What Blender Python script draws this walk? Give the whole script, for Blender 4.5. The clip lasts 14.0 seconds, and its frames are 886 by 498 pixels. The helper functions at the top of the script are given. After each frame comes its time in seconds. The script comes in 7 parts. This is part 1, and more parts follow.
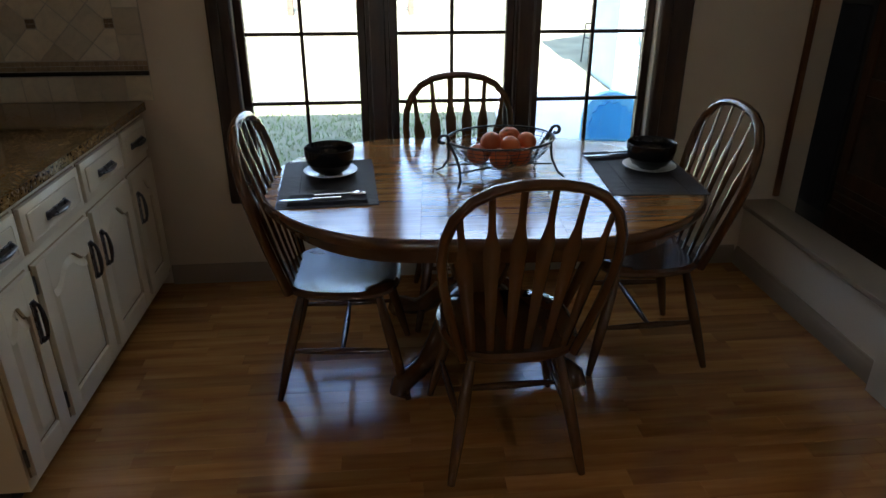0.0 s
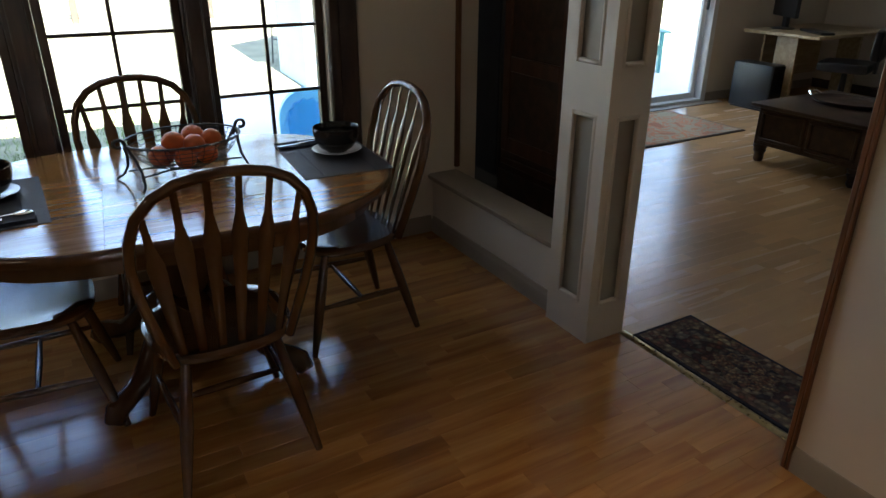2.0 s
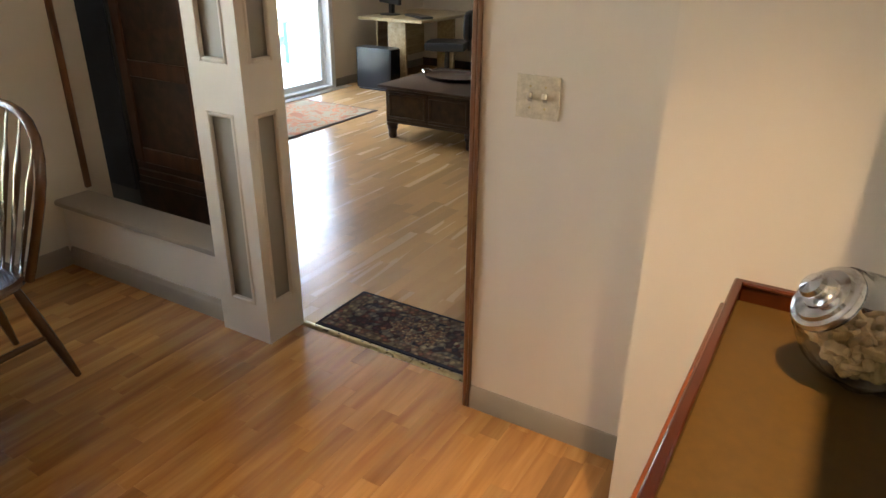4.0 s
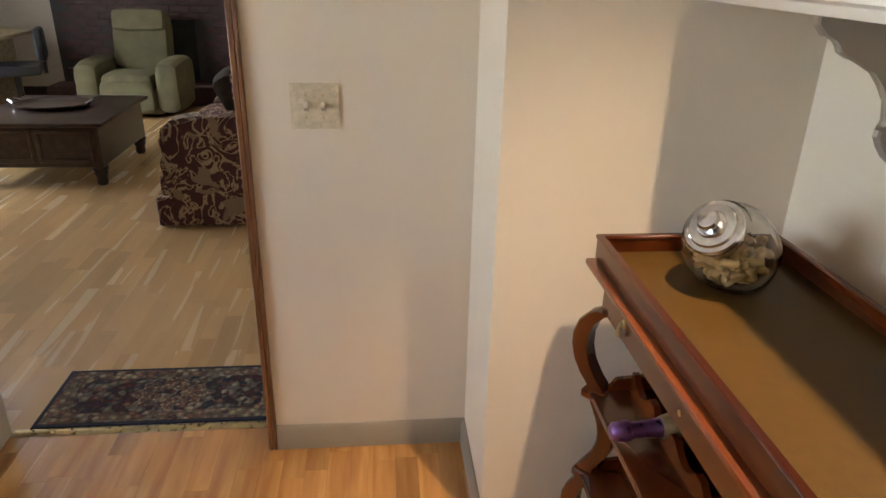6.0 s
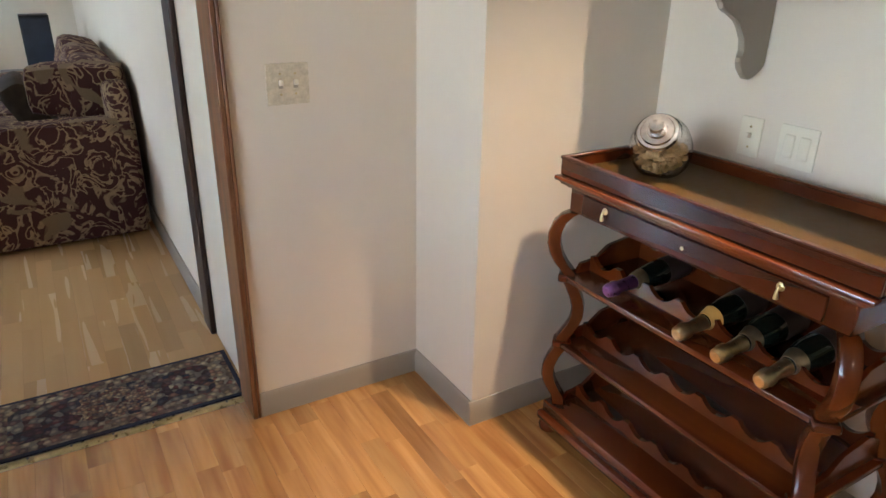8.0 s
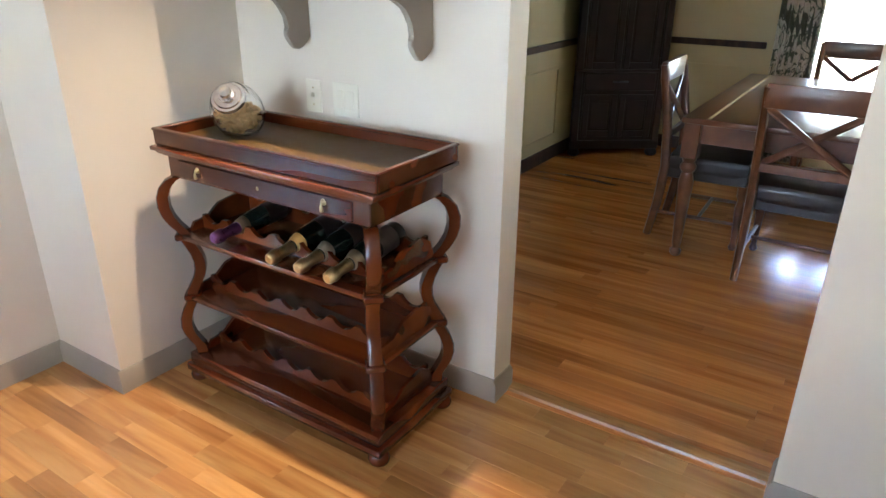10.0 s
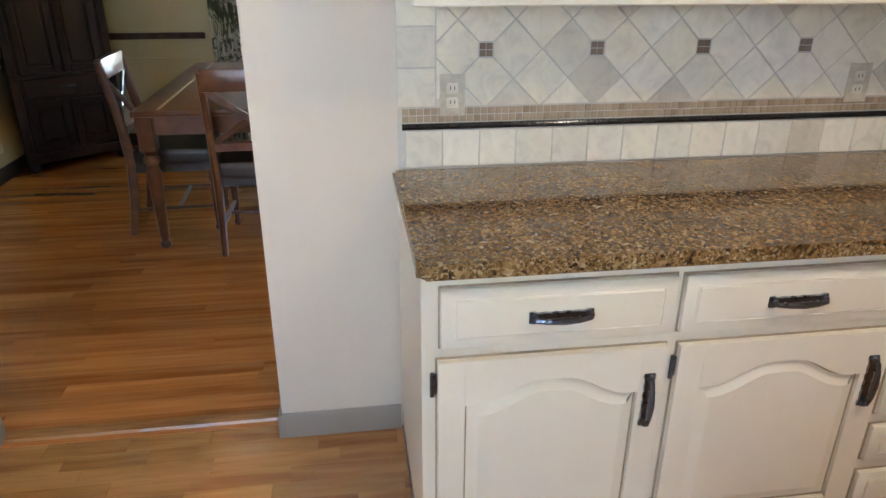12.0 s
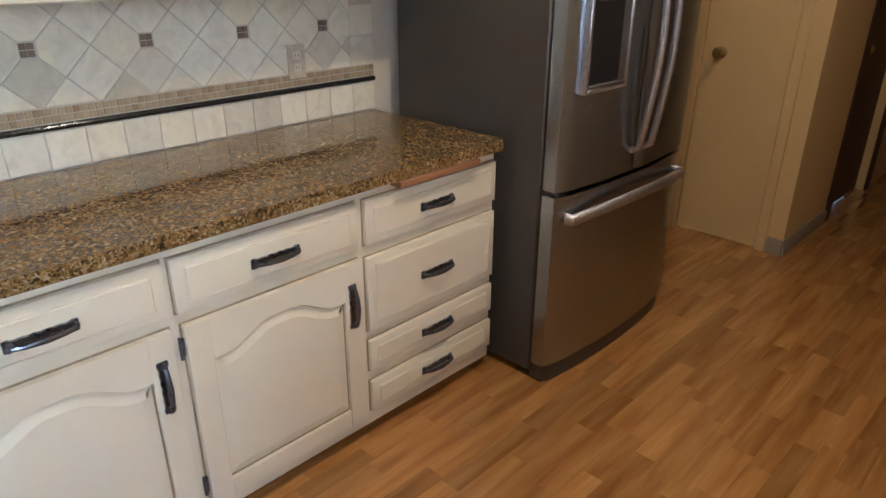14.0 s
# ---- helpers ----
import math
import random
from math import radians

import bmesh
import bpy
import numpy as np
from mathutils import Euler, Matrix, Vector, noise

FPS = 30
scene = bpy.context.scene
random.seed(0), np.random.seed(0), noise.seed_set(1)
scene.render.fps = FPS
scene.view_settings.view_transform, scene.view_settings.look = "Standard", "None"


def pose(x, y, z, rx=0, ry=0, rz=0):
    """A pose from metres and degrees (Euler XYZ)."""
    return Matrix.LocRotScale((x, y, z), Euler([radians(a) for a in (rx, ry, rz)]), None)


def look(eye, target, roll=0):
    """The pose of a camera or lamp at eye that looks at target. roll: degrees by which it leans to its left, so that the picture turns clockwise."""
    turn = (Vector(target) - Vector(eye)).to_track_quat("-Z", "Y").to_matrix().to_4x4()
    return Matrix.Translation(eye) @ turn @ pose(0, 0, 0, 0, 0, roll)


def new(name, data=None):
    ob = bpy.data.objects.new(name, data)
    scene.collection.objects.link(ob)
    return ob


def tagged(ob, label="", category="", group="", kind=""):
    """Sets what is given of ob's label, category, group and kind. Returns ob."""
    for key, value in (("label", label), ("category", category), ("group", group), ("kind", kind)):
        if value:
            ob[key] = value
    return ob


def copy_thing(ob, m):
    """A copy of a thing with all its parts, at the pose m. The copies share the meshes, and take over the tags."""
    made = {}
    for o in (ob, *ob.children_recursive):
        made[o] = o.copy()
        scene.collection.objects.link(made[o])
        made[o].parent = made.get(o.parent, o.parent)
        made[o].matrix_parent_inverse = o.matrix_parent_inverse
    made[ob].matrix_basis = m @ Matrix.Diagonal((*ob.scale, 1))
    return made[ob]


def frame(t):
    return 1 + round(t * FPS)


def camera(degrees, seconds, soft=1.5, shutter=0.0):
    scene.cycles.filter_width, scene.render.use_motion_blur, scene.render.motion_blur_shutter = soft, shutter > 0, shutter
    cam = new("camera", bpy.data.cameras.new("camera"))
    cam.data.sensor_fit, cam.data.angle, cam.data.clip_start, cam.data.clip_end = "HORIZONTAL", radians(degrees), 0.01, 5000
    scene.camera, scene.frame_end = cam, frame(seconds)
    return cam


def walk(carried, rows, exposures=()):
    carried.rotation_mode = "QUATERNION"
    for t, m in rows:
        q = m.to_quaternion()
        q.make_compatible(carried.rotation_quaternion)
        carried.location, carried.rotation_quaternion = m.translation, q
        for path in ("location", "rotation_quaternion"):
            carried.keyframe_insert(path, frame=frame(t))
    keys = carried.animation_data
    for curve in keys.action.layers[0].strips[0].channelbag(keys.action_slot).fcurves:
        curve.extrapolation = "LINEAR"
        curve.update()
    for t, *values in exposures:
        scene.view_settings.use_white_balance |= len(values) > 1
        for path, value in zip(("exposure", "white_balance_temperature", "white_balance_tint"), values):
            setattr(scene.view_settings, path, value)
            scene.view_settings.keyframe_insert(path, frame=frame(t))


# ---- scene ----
cam = camera(66.4, 14.0)
PATH = [
    (0, (-0.025, 0.521, 1.553), (0.135, 2.337, 0.732), -0.0),
    (0.5, (-0.02, 0.497, 1.535), (0.329, 2.29, 0.722), 0.2),
    (1, (-0.007, 0.474, 1.531), (0.505, 2.228, 0.72), 0.2),
    (1.5, (0.013, 0.449, 1.537), (0.714, 2.135, 0.719), 0.2),
    (2, (0.04, 0.407, 1.521), (0.942, 1.997, 0.71), 0.2),
    (2.5, (0.047, 0.363, 1.531), (1.15, 1.818, 0.715), 0.3),
    (3, (0.049, 0.325, 1.537), (1.335, 1.621, 0.72), 0.3),
    (5.5, (0.079, 0.788, 1.53), (1.902, 0.943, 0.721), 1.4),
    (6, (-0.01, 0.978, 1.513), (1.819, 0.799, 0.724), 1.2),
    (6.5, (0.021, 1.218, 1.509), (1.796, 0.751, 0.715), 1.1),
    (7, (0.015, 1.489, 1.494), (1.73, 0.831, 0.702), 1.2),
    (9.5, (-0.595, 1.889, 1.474), (0.624, 0.505, 0.698), 0.4),
    (10, (-0.674, 1.828, 1.478), (0.328, 0.286, 0.693), 0.5),
    (10.5, (-0.742, 1.818, 1.475), (-0.005, 0.133, 0.688), 0.8),
    (11, (-0.8, 1.83, 1.47), (-0.416, 0.031, 0.686), 0.7),
    (11.5, (-0.848, 1.86, 1.476), (-0.804, 0.021, 0.69), 0.5),
    (12, (-0.903, 1.9, 1.479), (-1.165, 0.082, 0.688), 0.2),
    (12.5, (-0.947, 1.945, 1.483), (-1.515, 0.2, 0.687), 0.2),
    (13, (-0.995, 1.99, 1.485), (-1.838, 0.363, 0.685), 0.3),
    (13.5, (-1.027, 2.032, 1.485), (-2.127, 0.566, 0.684), 0.3),
    (14, (-1.054, 2.079, 1.489), (-2.37, 0.805, 0.685), 0.3),
]
EXPOSURES = [(0.0, 2.8, 6200, 13), (0.8, 2.6, 6100, 13), (1.5, 2.55, 6100, 13), (2.0, 2.85, 6300, 13), (2.5, 3.4, 6700, 13), (3.2, 4.2, 7000, 14), (5.3, 4.65, 6650, 14), (7.2, 4.7, 6200, 14), (9.3, 4.95, 5600, 12), (10.3, 5.15, 5550, 12), (11.0, 5.2, 5700, 13), (12.0, 5.0, 5600, 13), (12.5, 4.75, 5550, 13), (13.0, 4.7, 5650, 13), (14.0, 4.95, 5600, 12)]
walk(cam, [(t, look(eye, aim, roll)) for t, eye, aim, roll in PATH], EXPOSURES)

# ---- world and light ----
SUN_ELEV, SUN_AZ = radians(50), radians(180)
world = bpy.data.worlds.new("sky")
scene.world = world
world.use_nodes = True
wn = world.node_tree.nodes
sky = wn.new("ShaderNodeTexSky")
sky.sky_type, sky.sun_disc, sky.sun_elevation, sky.sun_rotation = "NISHITA", False, SUN_ELEV, SUN_AZ
wn["Background"].inputs["Strength"].default_value = 0.15
world.node_tree.links.new(sky.outputs["Color"], wn["Background"].inputs["Color"])

sun = new("sun", bpy.data.lights.new("sun", "SUN"))
sun.data.energy, sun.data.angle, sun.data.color = 5.0, radians(0.5), (1.0, 0.95, 0.87)
sun.matrix_world = look((0, -8, 9.53), (0, 0, 0))


def area(name, eye, aim, w, h, watts, color):
    lamp = new(name, bpy.data.lights.new(name, "AREA"))
    lamp.data.shape, lamp.data.size, lamp.data.size_y = "RECTANGLE", w, h
    lamp.data.energy, lamp.data.color = watts, color
    lamp.matrix_world = look(eye, aim)
    return lamp


DAY = (0.86, 0.93, 1.0)
area("window_light", (0.28, 3.86, 1.76), (0.28, 0.0, 1.0), 1.85, 0.72, 1.35, DAY)
area("patio_door_light", (5.2, 5.68, 1.75), (5.0, 0.0, 0.0), 1.6, 0.6, 2.3, DAY)
area("dining_window_light", (-0.9, -4.2, 1.75), (-0.6, 0.0, 0.4), 1.5, 0.6, 0.05, DAY)
# recessed ceiling light above the wine rack, its kitchen fellow and an added hall lamp
spot = new("recessed_light", bpy.data.lights.new("recessed_light", "SPOT"))
spot.data.energy, spot.data.color, spot.data.shadow_soft_size = 9.5, (1.0, 0.77, 0.50), 0.03
spot.data.spot_size, spot.data.spot_blend = radians(72), 1.0
spot.matrix_world = look((0.74, 0.352, 2.42), (0.80, 0.60, 0.0))
area("recessed_light", (-2.2, 1.5, 2.40), (-2.2, 1.3, 0.0), 0.12, 0.12, 0.60, (1.0, 0.80, 0.56))
# Unseen lamp added to brighten the hall door; no fitting is known here.
area("recessed_light", (-3.9, 1.3, 2.40), (-3.9, 1.3, 0.0), 0.12, 0.12, 0.16, (1.0, 0.80, 0.55))


# ---- materials ----
def nodes(name):
    m = bpy.data.materials.new(name)
    m.use_nodes = True
    t = m.node_tree
    return m, t, t.nodes["Principled BSDF"]


def coords(t, scale=(1, 1, 1), shift=None):
    tc = t.nodes.new("ShaderNodeTexCoord")
    mp = t.nodes.new("ShaderNodeMapping")
    mp.inputs["Scale"].default_value = scale
    t.links.new(tc.outputs["Object"], mp.inputs["Vector"])
    if shift is not None:
        mul = t.nodes.new("ShaderNodeMath")
        mul.operation = "MULTIPLY"
        mul.inputs[1].default_value = 37.0
        t.links.new(shift, mul.inputs[0])
        cb = t.nodes.new("ShaderNodeCombineXYZ")
        for k in ("X", "Y", "Z"):
            t.links.new(mul.outputs[0], cb.inputs[k])
        t.links.new(cb.outputs[0], mp.inputs["Location"])
    return mp.outputs["Vector"]


def tex_noise(t, vec, scale, detail=4.0, rough=0.55, distort=0.0):
    n = t.nodes.new("ShaderNodeTexNoise")
    n.inputs["Scale"].default_value, n.inputs["Detail"].default_value = scale, detail
    n.inputs["Roughness"].default_value, n.inputs["Distortion"].default_value = rough, distort
    t.links.new(vec, n.inputs["Vector"])
    return n.outputs["Fac"]


def ramp(t, fac, stops):
    r = t.nodes.new("ShaderNodeValToRGB")
    while len(r.color_ramp.elements) < len(stops):
        r.color_ramp.elements.new(0.5)
    for e, (p, c) in zip(r.color_ramp.elements, stops):
        e.position, e.color = p, (*c, 1)
    t.links.new(fac, r.inputs["Fac"])
    return r.outputs["Color"]


def mix(t, a, b, fac, kind="MIX"):
    x = t.nodes.new("ShaderNodeMix")
    x.data_type, x.blend_type = "RGBA", kind
    for value, k in ((fac, 0), (a, 6), (b, 7)):
        if isinstance(value, (int, float)):
            x.inputs[k].default_value = value
        elif isinstance(value, tuple):
            x.inputs[k].default_value = (*value, 1)
        else:
            t.links.new(value, x.inputs[k])
    return x.outputs[2]


def bump(t, b, fac, strength, dist=0.002):
    n = t.nodes.new("ShaderNodeBump")
    n.inputs["Strength"].default_value, n.inputs["Distance"].default_value = strength, dist
    t.links.new(fac, n.inputs["Height"])
    t.links.new(n.outputs["Normal"], b.inputs["Normal"])


def spread(t, fac, lo, hi, socket):
    r = t.nodes.new("ShaderNodeMapRange")
    r.inputs["From Min"].default_value, r.inputs["From Max"].default_value = 0.3, 0.7
    r.inputs["To Min"].default_value, r.inputs["To Max"].default_value = lo, hi
    t.links.new(fac, r.inputs["Value"])
    t.links.new(r.outputs[0], socket)


def tint(c, k):
    return tuple(min(1.0, v * k) for v in c)


def painted(name, c, rough=0.5, scale=6.0, vary=0.06, relief=0.15, fine=180.0):
    """A painted or plain surface: broad mottling, fine relief."""
    m, t, b = nodes(name)
    v = coords(t)
    big, small = tex_noise(t, v, scale, 5), tex_noise(t, v, fine, 3)
    b.inputs["Base Color"].default_value = (*c, 1)
    t.links.new(ramp(t, big, [(0.25, tint(c, 1 - vary)), (0.75, tint(c, 1 + vary))]), b.inputs["Base Color"])
    spread(t, big, rough - 0.03, rough + 0.04, b.inputs["Roughness"])
    bump(t, b, small, relief, 0.001)
    return m


def timber(name, dark, mid, light, rough=0.35, along=(1.2, 14, 14), vary=0.0, by="object", grain=0.6, relief=0.12, coat=0.0):
    """Wood with streaks along one axis; vary: tone from piece to piece."""
    m, t, b = nodes(name)
    shift = None
    if by == "object":
        shift = t.nodes.new("ShaderNodeObjectInfo").outputs["Random"]
    elif by == "island":
        shift = t.nodes.new("ShaderNodeNewGeometry").outputs["Random Per Island"]
    v = coords(t, along, shift)
    n1, n2 = tex_noise(t, v, 2.0, 2, 0.45, 0.4), tex_noise(t, v, 9.0, 1.5, 0.4, 0.1)
    col = ramp(t, n1, [(0.28, dark), (0.5, mid), (0.74, light)])
    streak = ramp(t, n2, [(0.30, (0.66, 0.60, 0.54)), (0.62, (1, 1, 1))])
    col = mix(t, col, streak, grain, "MULTIPLY")
    if vary and shift is not None:
        col = mix(t, col, ramp(t, shift, [(0.0, (1 - vary,) * 3), (0.5, (1.0, 0.98, 0.95)), (1.0, (1 + vary * 0.6, 1 + vary * 0.55, 1 + vary * 0.4))]), 1.0, "MULTIPLY")
    t.links.new(col, b.inputs["Base Color"])
    spread(t, n1, rough - 0.01, rough + 0.02, b.inputs["Roughness"])
    b.inputs["Coat Weight"].default_value, b.inputs["Coat Roughness"].default_value = coat, 0.15
    bump(t, b, n2, relief, 0.0008)
    return m


def metal(name, c, rough, scale=(1, 1, 1), brushed=0.0):
    m, t, b = nodes(name)
    v = coords(t, scale)
    n = tex_noise(t, v, 60, 4)
    b.inputs["Metallic"].default_value = 1.0
    t.links.new(ramp(t, n, [(0.3, tint(c, 0.82)), (0.7, tint(c, 1.12))]), b.inputs["Base Color"])
    spread(t, n, max(0.05, rough - 0.06), rough + 0.1, b.inputs["Roughness"])
    bump(t, b, n, 0.05 + brushed, 0.0006)
    return m


def speckled(name, stops, scale, rough, relief=0.02, coat=0.3, fleck=0.8):
    m, t, b = nodes(name)
    v = coords(t)
    n = tex_noise(t, v, scale, 6, 0.75, 0.6)
    n2 = tex_noise(t, v, scale * 4, 3, 0.6)
    vo = t.nodes.new("ShaderNodeTexVoronoi")
    vo.inputs["Scale"].default_value = scale * 2.2
    t.links.new(v, vo.inputs["Vector"])
    col = ramp(t, n, stops)
    flecks = ramp(t, vo.outputs["Color"], [(0.0, (0.10, 0.07, 0.05)), (0.24, (0.5, 0.42, 0.34)), (0.5, (1.0, 1.0, 1.0)), (0.95, (1.5, 1.35, 1.1))])
    col = mix(t, col, flecks, fleck, "MULTIPLY")
    t.links.new(col, b.inputs["Base Color"])
    spread(t, n2, rough - 0.03, rough + 0.08, b.inputs["Roughness"])
    b.inputs["Coat Weight"].default_value, b.inputs["Coat Roughness"].default_value = coat, 0.06
    bump(t, b, n2, relief, 0.0005)
    return m


def crystals(name):
    """Polished granite: two sizes of mineral grains over broad cloudy veins."""
    m, t, b = nodes(name)
    v = coords(t)
    grains = []
    for scale in (230, 120):
        warp = t.nodes.new("ShaderNodeTexNoise")
        warp.inputs["Scale"].default_value = scale * 0.7
        t.links.new(v, warp.inputs["Vector"])
        vo = t.nodes.new("ShaderNodeTexVoronoi")
        vo.inputs["Scale"].default_value = scale
        t.links.new(mix(t, v, warp.outputs["Color"], 0.008, "ADD"), vo.inputs["Vector"])
        grains.append(ramp(t, vo.outputs["Color"], [(0.14, (0.025, 0.016, 0.010)), (0.30, (0.11, 0.064, 0.022)), (0.48, (0.20, 0.120, 0.041)), (0.68, (0.28, 0.178, 0.066)), (0.88, (0.42, 0.33, 0.21))]))
    cloud = tex_noise(t, v, 9, 4, 0.6)
    col = mix(t, grains[0], grains[1], ramp(t, tex_noise(t, v, 40, 3), [(0.45, (0, 0, 0)), (0.55, (1, 1, 1))]))
    col = mix(t, col, ramp(t, cloud, [(0.3, (0.72, 0.68, 0.62)), (0.7, (1.15, 1.12, 1.05))]), 1.0, "MULTIPLY")
    t.links.new(col, b.inputs["Base Color"])
    spread(t, cloud, 0.07, 0.13, b.inputs["Roughness"])
    b.inputs["Coat Weight"].default_value, b.inputs["Coat Roughness"].default_value = 0.3, 0.06
    return m


def fabric(name, ground, figure, thresh, scale, rough=0.9):
    """Cloth with a scrolled two-colour pattern."""
    m, t, b = nodes(name)
    v = coords(t)
    n = tex_noise(t, v, scale, 2.5, 0.45, 2.6)
    n2 = tex_noise(t, v, scale * 0.45, 2.5, 0.5, 1.5)
    weave = tex_noise(t, v, 420, 2)
    scroll = ramp(t, n, [(thresh - 0.02, ground), (thresh + 0.01, figure), (thresh + 0.075, tint(figure, 1.2)), (thresh + 0.095, ground)])
    leaf = ramp(t, n2, [(0.60, (0, 0, 0)), (0.62, (1, 1, 1))])
    col = mix(t, scroll, tint(figure, 0.75), leaf)
    col = mix(t, col, ramp(t, weave, [(0.35, (0.7, 0.7, 0.7)), (0.65, (1.15, 1.15, 1.15))]), 0.6, "MULTIPLY")
    t.links.new(col, b.inputs["Base Color"])
    b.inputs["Roughness"].default_value = rough
    bump(t, b, weave, 0.3, 0.002)
    return m


def clear(name, tone=(1, 1, 1), rough=0.0, ior=1.45):
    m, t, b = nodes(name)
    b.inputs["Base Color"].default_value = (*tone, 1)
    b.inputs["Transmission Weight"].default_value, b.inputs["Roughness"].default_value, b.inputs["IOR"].default_value = 1.0, rough, ior
    return m


CREAM = painted("cream_wall_paint", (0.66, 0.568, 0.450), 0.6, 2.5, 0.03, 0.25)
YELLOW = painted("yellow_wall_paint", (0.72, 0.53, 0.26), 0.6, 2.5, 0.05, 0.25)
BUFF = painted("buff_wall_paint", (0.52, 0.42, 0.24), 0.6, 2.5, 0.05, 0.25)
CEILING = painted("ceiling_paint", (0.78, 0.76, 0.72), 0.8, 3, 0.03, 0.4)
TAUPE = painted("taupe_trim_paint", (0.31, 0.258, 0.200), 0.42, 5, 0.05, 0.08)
IVORY = painted("ivory_column_paint", (0.70, 0.64, 0.55), 0.42, 5, 0.04, 0.08)
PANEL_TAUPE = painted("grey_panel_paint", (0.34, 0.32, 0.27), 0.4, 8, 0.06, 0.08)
CABINET = painted("cream_cabinet_paint", (0.76, 0.685, 0.535), 0.33, 5, 0.035, 0.06)
# Brown that stands in for shadow lines in gaps and grooves, plus some glaze.
GLAZE_SHADE = painted("brown_glaze_gap_shade", (0.36, 0.27, 0.16), 0.5, 30, 0.2, 0.1)
TILE_PLATE = painted("stone_look_plate", (0.56, 0.49, 0.37), 0.5, 50, 0.15, 0.2)
PLATE = painted("almond_plastic", (0.70, 0.63, 0.49), 0.35, 20, 0.03, 0.03)
STONE_PLATE = painted("tumbled_stone_plate", (0.55, 0.46, 0.32), 0.6, 60, 0.22, 0.5, 90)
DARK_TRIM = timber("dark_stained_trim", (0.028, 0.012, 0.007), (0.050, 0.022, 0.012), (0.078, 0.037, 0.019), 0.42, (8, 8, 1.2))
OAK_TRIM = timber("stained_oak_trim", (0.10, 0.04, 0.015), (0.17, 0.07, 0.028), (0.24, 0.105, 0.04), 0.35, (14, 14, 1.2))
OAK_TABLE = timber("golden_oak", (0.25, 0.108, 0.027), (0.37, 0.176, 0.050), (0.45, 0.235, 0.077), 0.14, (0.8, 20, 20), 0.10, "object", 0.8, 0.004, 0.9)
OAK_CHAIR = timber("medium_oak", (0.068, 0.027, 0.009), (0.090, 0.037, 0.012), (0.115, 0.049, 0.016), 0.22, (6, 6, 0.8), 0.1, "object", 0.12, 0.04, 0.4)
OAK_SEAT = timber("oak_seat", (0.068, 0.027, 0.009), (0.090, 0.037, 0.012), (0.115, 0.049, 0.016), 0.20, (6, 0.8, 6), 0.1, "object", 0.12, 0.04, 0.5)
MAHOGANY = timber("mahogany", (0.034, 0.0058, 0.0014), (0.075, 0.0145, 0.0028), (0.145, 0.0320, 0.0055), 0.22, (0.4, 3, 3), 0.14, "object", 0.2, 0.005, 0.12)
MAHOGANY_V = timber("upright_mahogany", (0.034, 0.0058, 0.0014), (0.075, 0.0145, 0.0028), (0.145, 0.0320, 0.0055), 0.22, (3, 3, 0.4), 0.14, "object", 0.2, 0.005, 0.12)
TRAY_TOP = painted("worn_gilt_tray", (0.065, 0.033, 0.0065), 0.45, 45.0, 0.16, 0.02)
TRAY_TOP.node_tree.nodes["Principled BSDF"].inputs["Specular IOR Level"].default_value = 0.2
HUTCH_WOOD = timber("near_black_hutch", (0.014, 0.005, 0.0035), (0.022, 0.008, 0.005), (0.036, 0.013, 0.008), 0.45, (4, 4, 0.8), 0.1, "object", 0.1, 0.02, 0.0)
WALNUT = timber("dark_walnut", (0.020, 0.009, 0.006), (0.038, 0.018, 0.011), (0.062, 0.030, 0.017), 0.3, (1.4, 9, 9), 0.1, "object", 0.4, 0.06, 0.3)
DINING_WOOD = timber("reddish_dining_wood", (0.085, 0.026, 0.009), (0.12, 0.039, 0.013), (0.16, 0.055, 0.019), 0.30, (6, 0.8, 6), 0.12, "object", 0.2, 0.01, 0.12)
PALE_WOOD = timber("pale_desk_wood", (0.34, 0.25, 0.13), (0.42, 0.32, 0.18), (0.50, 0.40, 0.24), 0.4)
CHESTNUT = timber("chestnut_panel", (0.045, 0.016, 0.006), (0.07, 0.026, 0.010), (0.10, 0.038, 0.015), 0.35, (9, 9, 1.3))
LAMINATE = timber("laminate_strip", (0.32, 0.136, 0.038), (0.45, 0.214, 0.063), (0.54, 0.288, 0.096), 0.19, (0.9, 9, 9), 0.24, "object", 0.3, 0.02, 0.9)
LAMINATE_REST = timber("laminate_strip_far", (0.32, 0.136, 0.038), (0.45, 0.214, 0.063), (0.54, 0.288, 0.096), 0.19, (0.9, 9, 9), 0.24, "island", 0.3, 0.02, 0.9)
LIVING_OAK = timber("pale_oak_strip", (0.50, 0.305, 0.138), (0.52, 0.322, 0.150), (0.54, 0.340, 0.162), 0.26, (0.4, 7, 7), 0.20, "object", 0.03, 0.003, 0.1)
LIVING_OAK_REST = timber("pale_oak_strip_far", (0.50, 0.305, 0.138), (0.52, 0.322, 0.150), (0.54, 0.340, 0.162), 0.26, (0.4, 7, 7), 0.20, "island", 0.03, 0.003, 0.1)
DINING_OAK = timber("amber_oak_strip", (0.38, 0.130, 0.028), (0.53, 0.200, 0.048), (0.63, 0.265, 0.078), 0.19, (0.5, 9, 9), 0.26, "object", 0.5, 0.01, 0.5)
SUBFLOOR = painted("dark_floor_joint", (0.17, 0.085, 0.034), 0.7)
GRANITE = crystals("brown_granite")
GROUT = painted("grey_grout", (0.56, 0.52, 0.44), 0.85, 30, 0.08, 0.4)
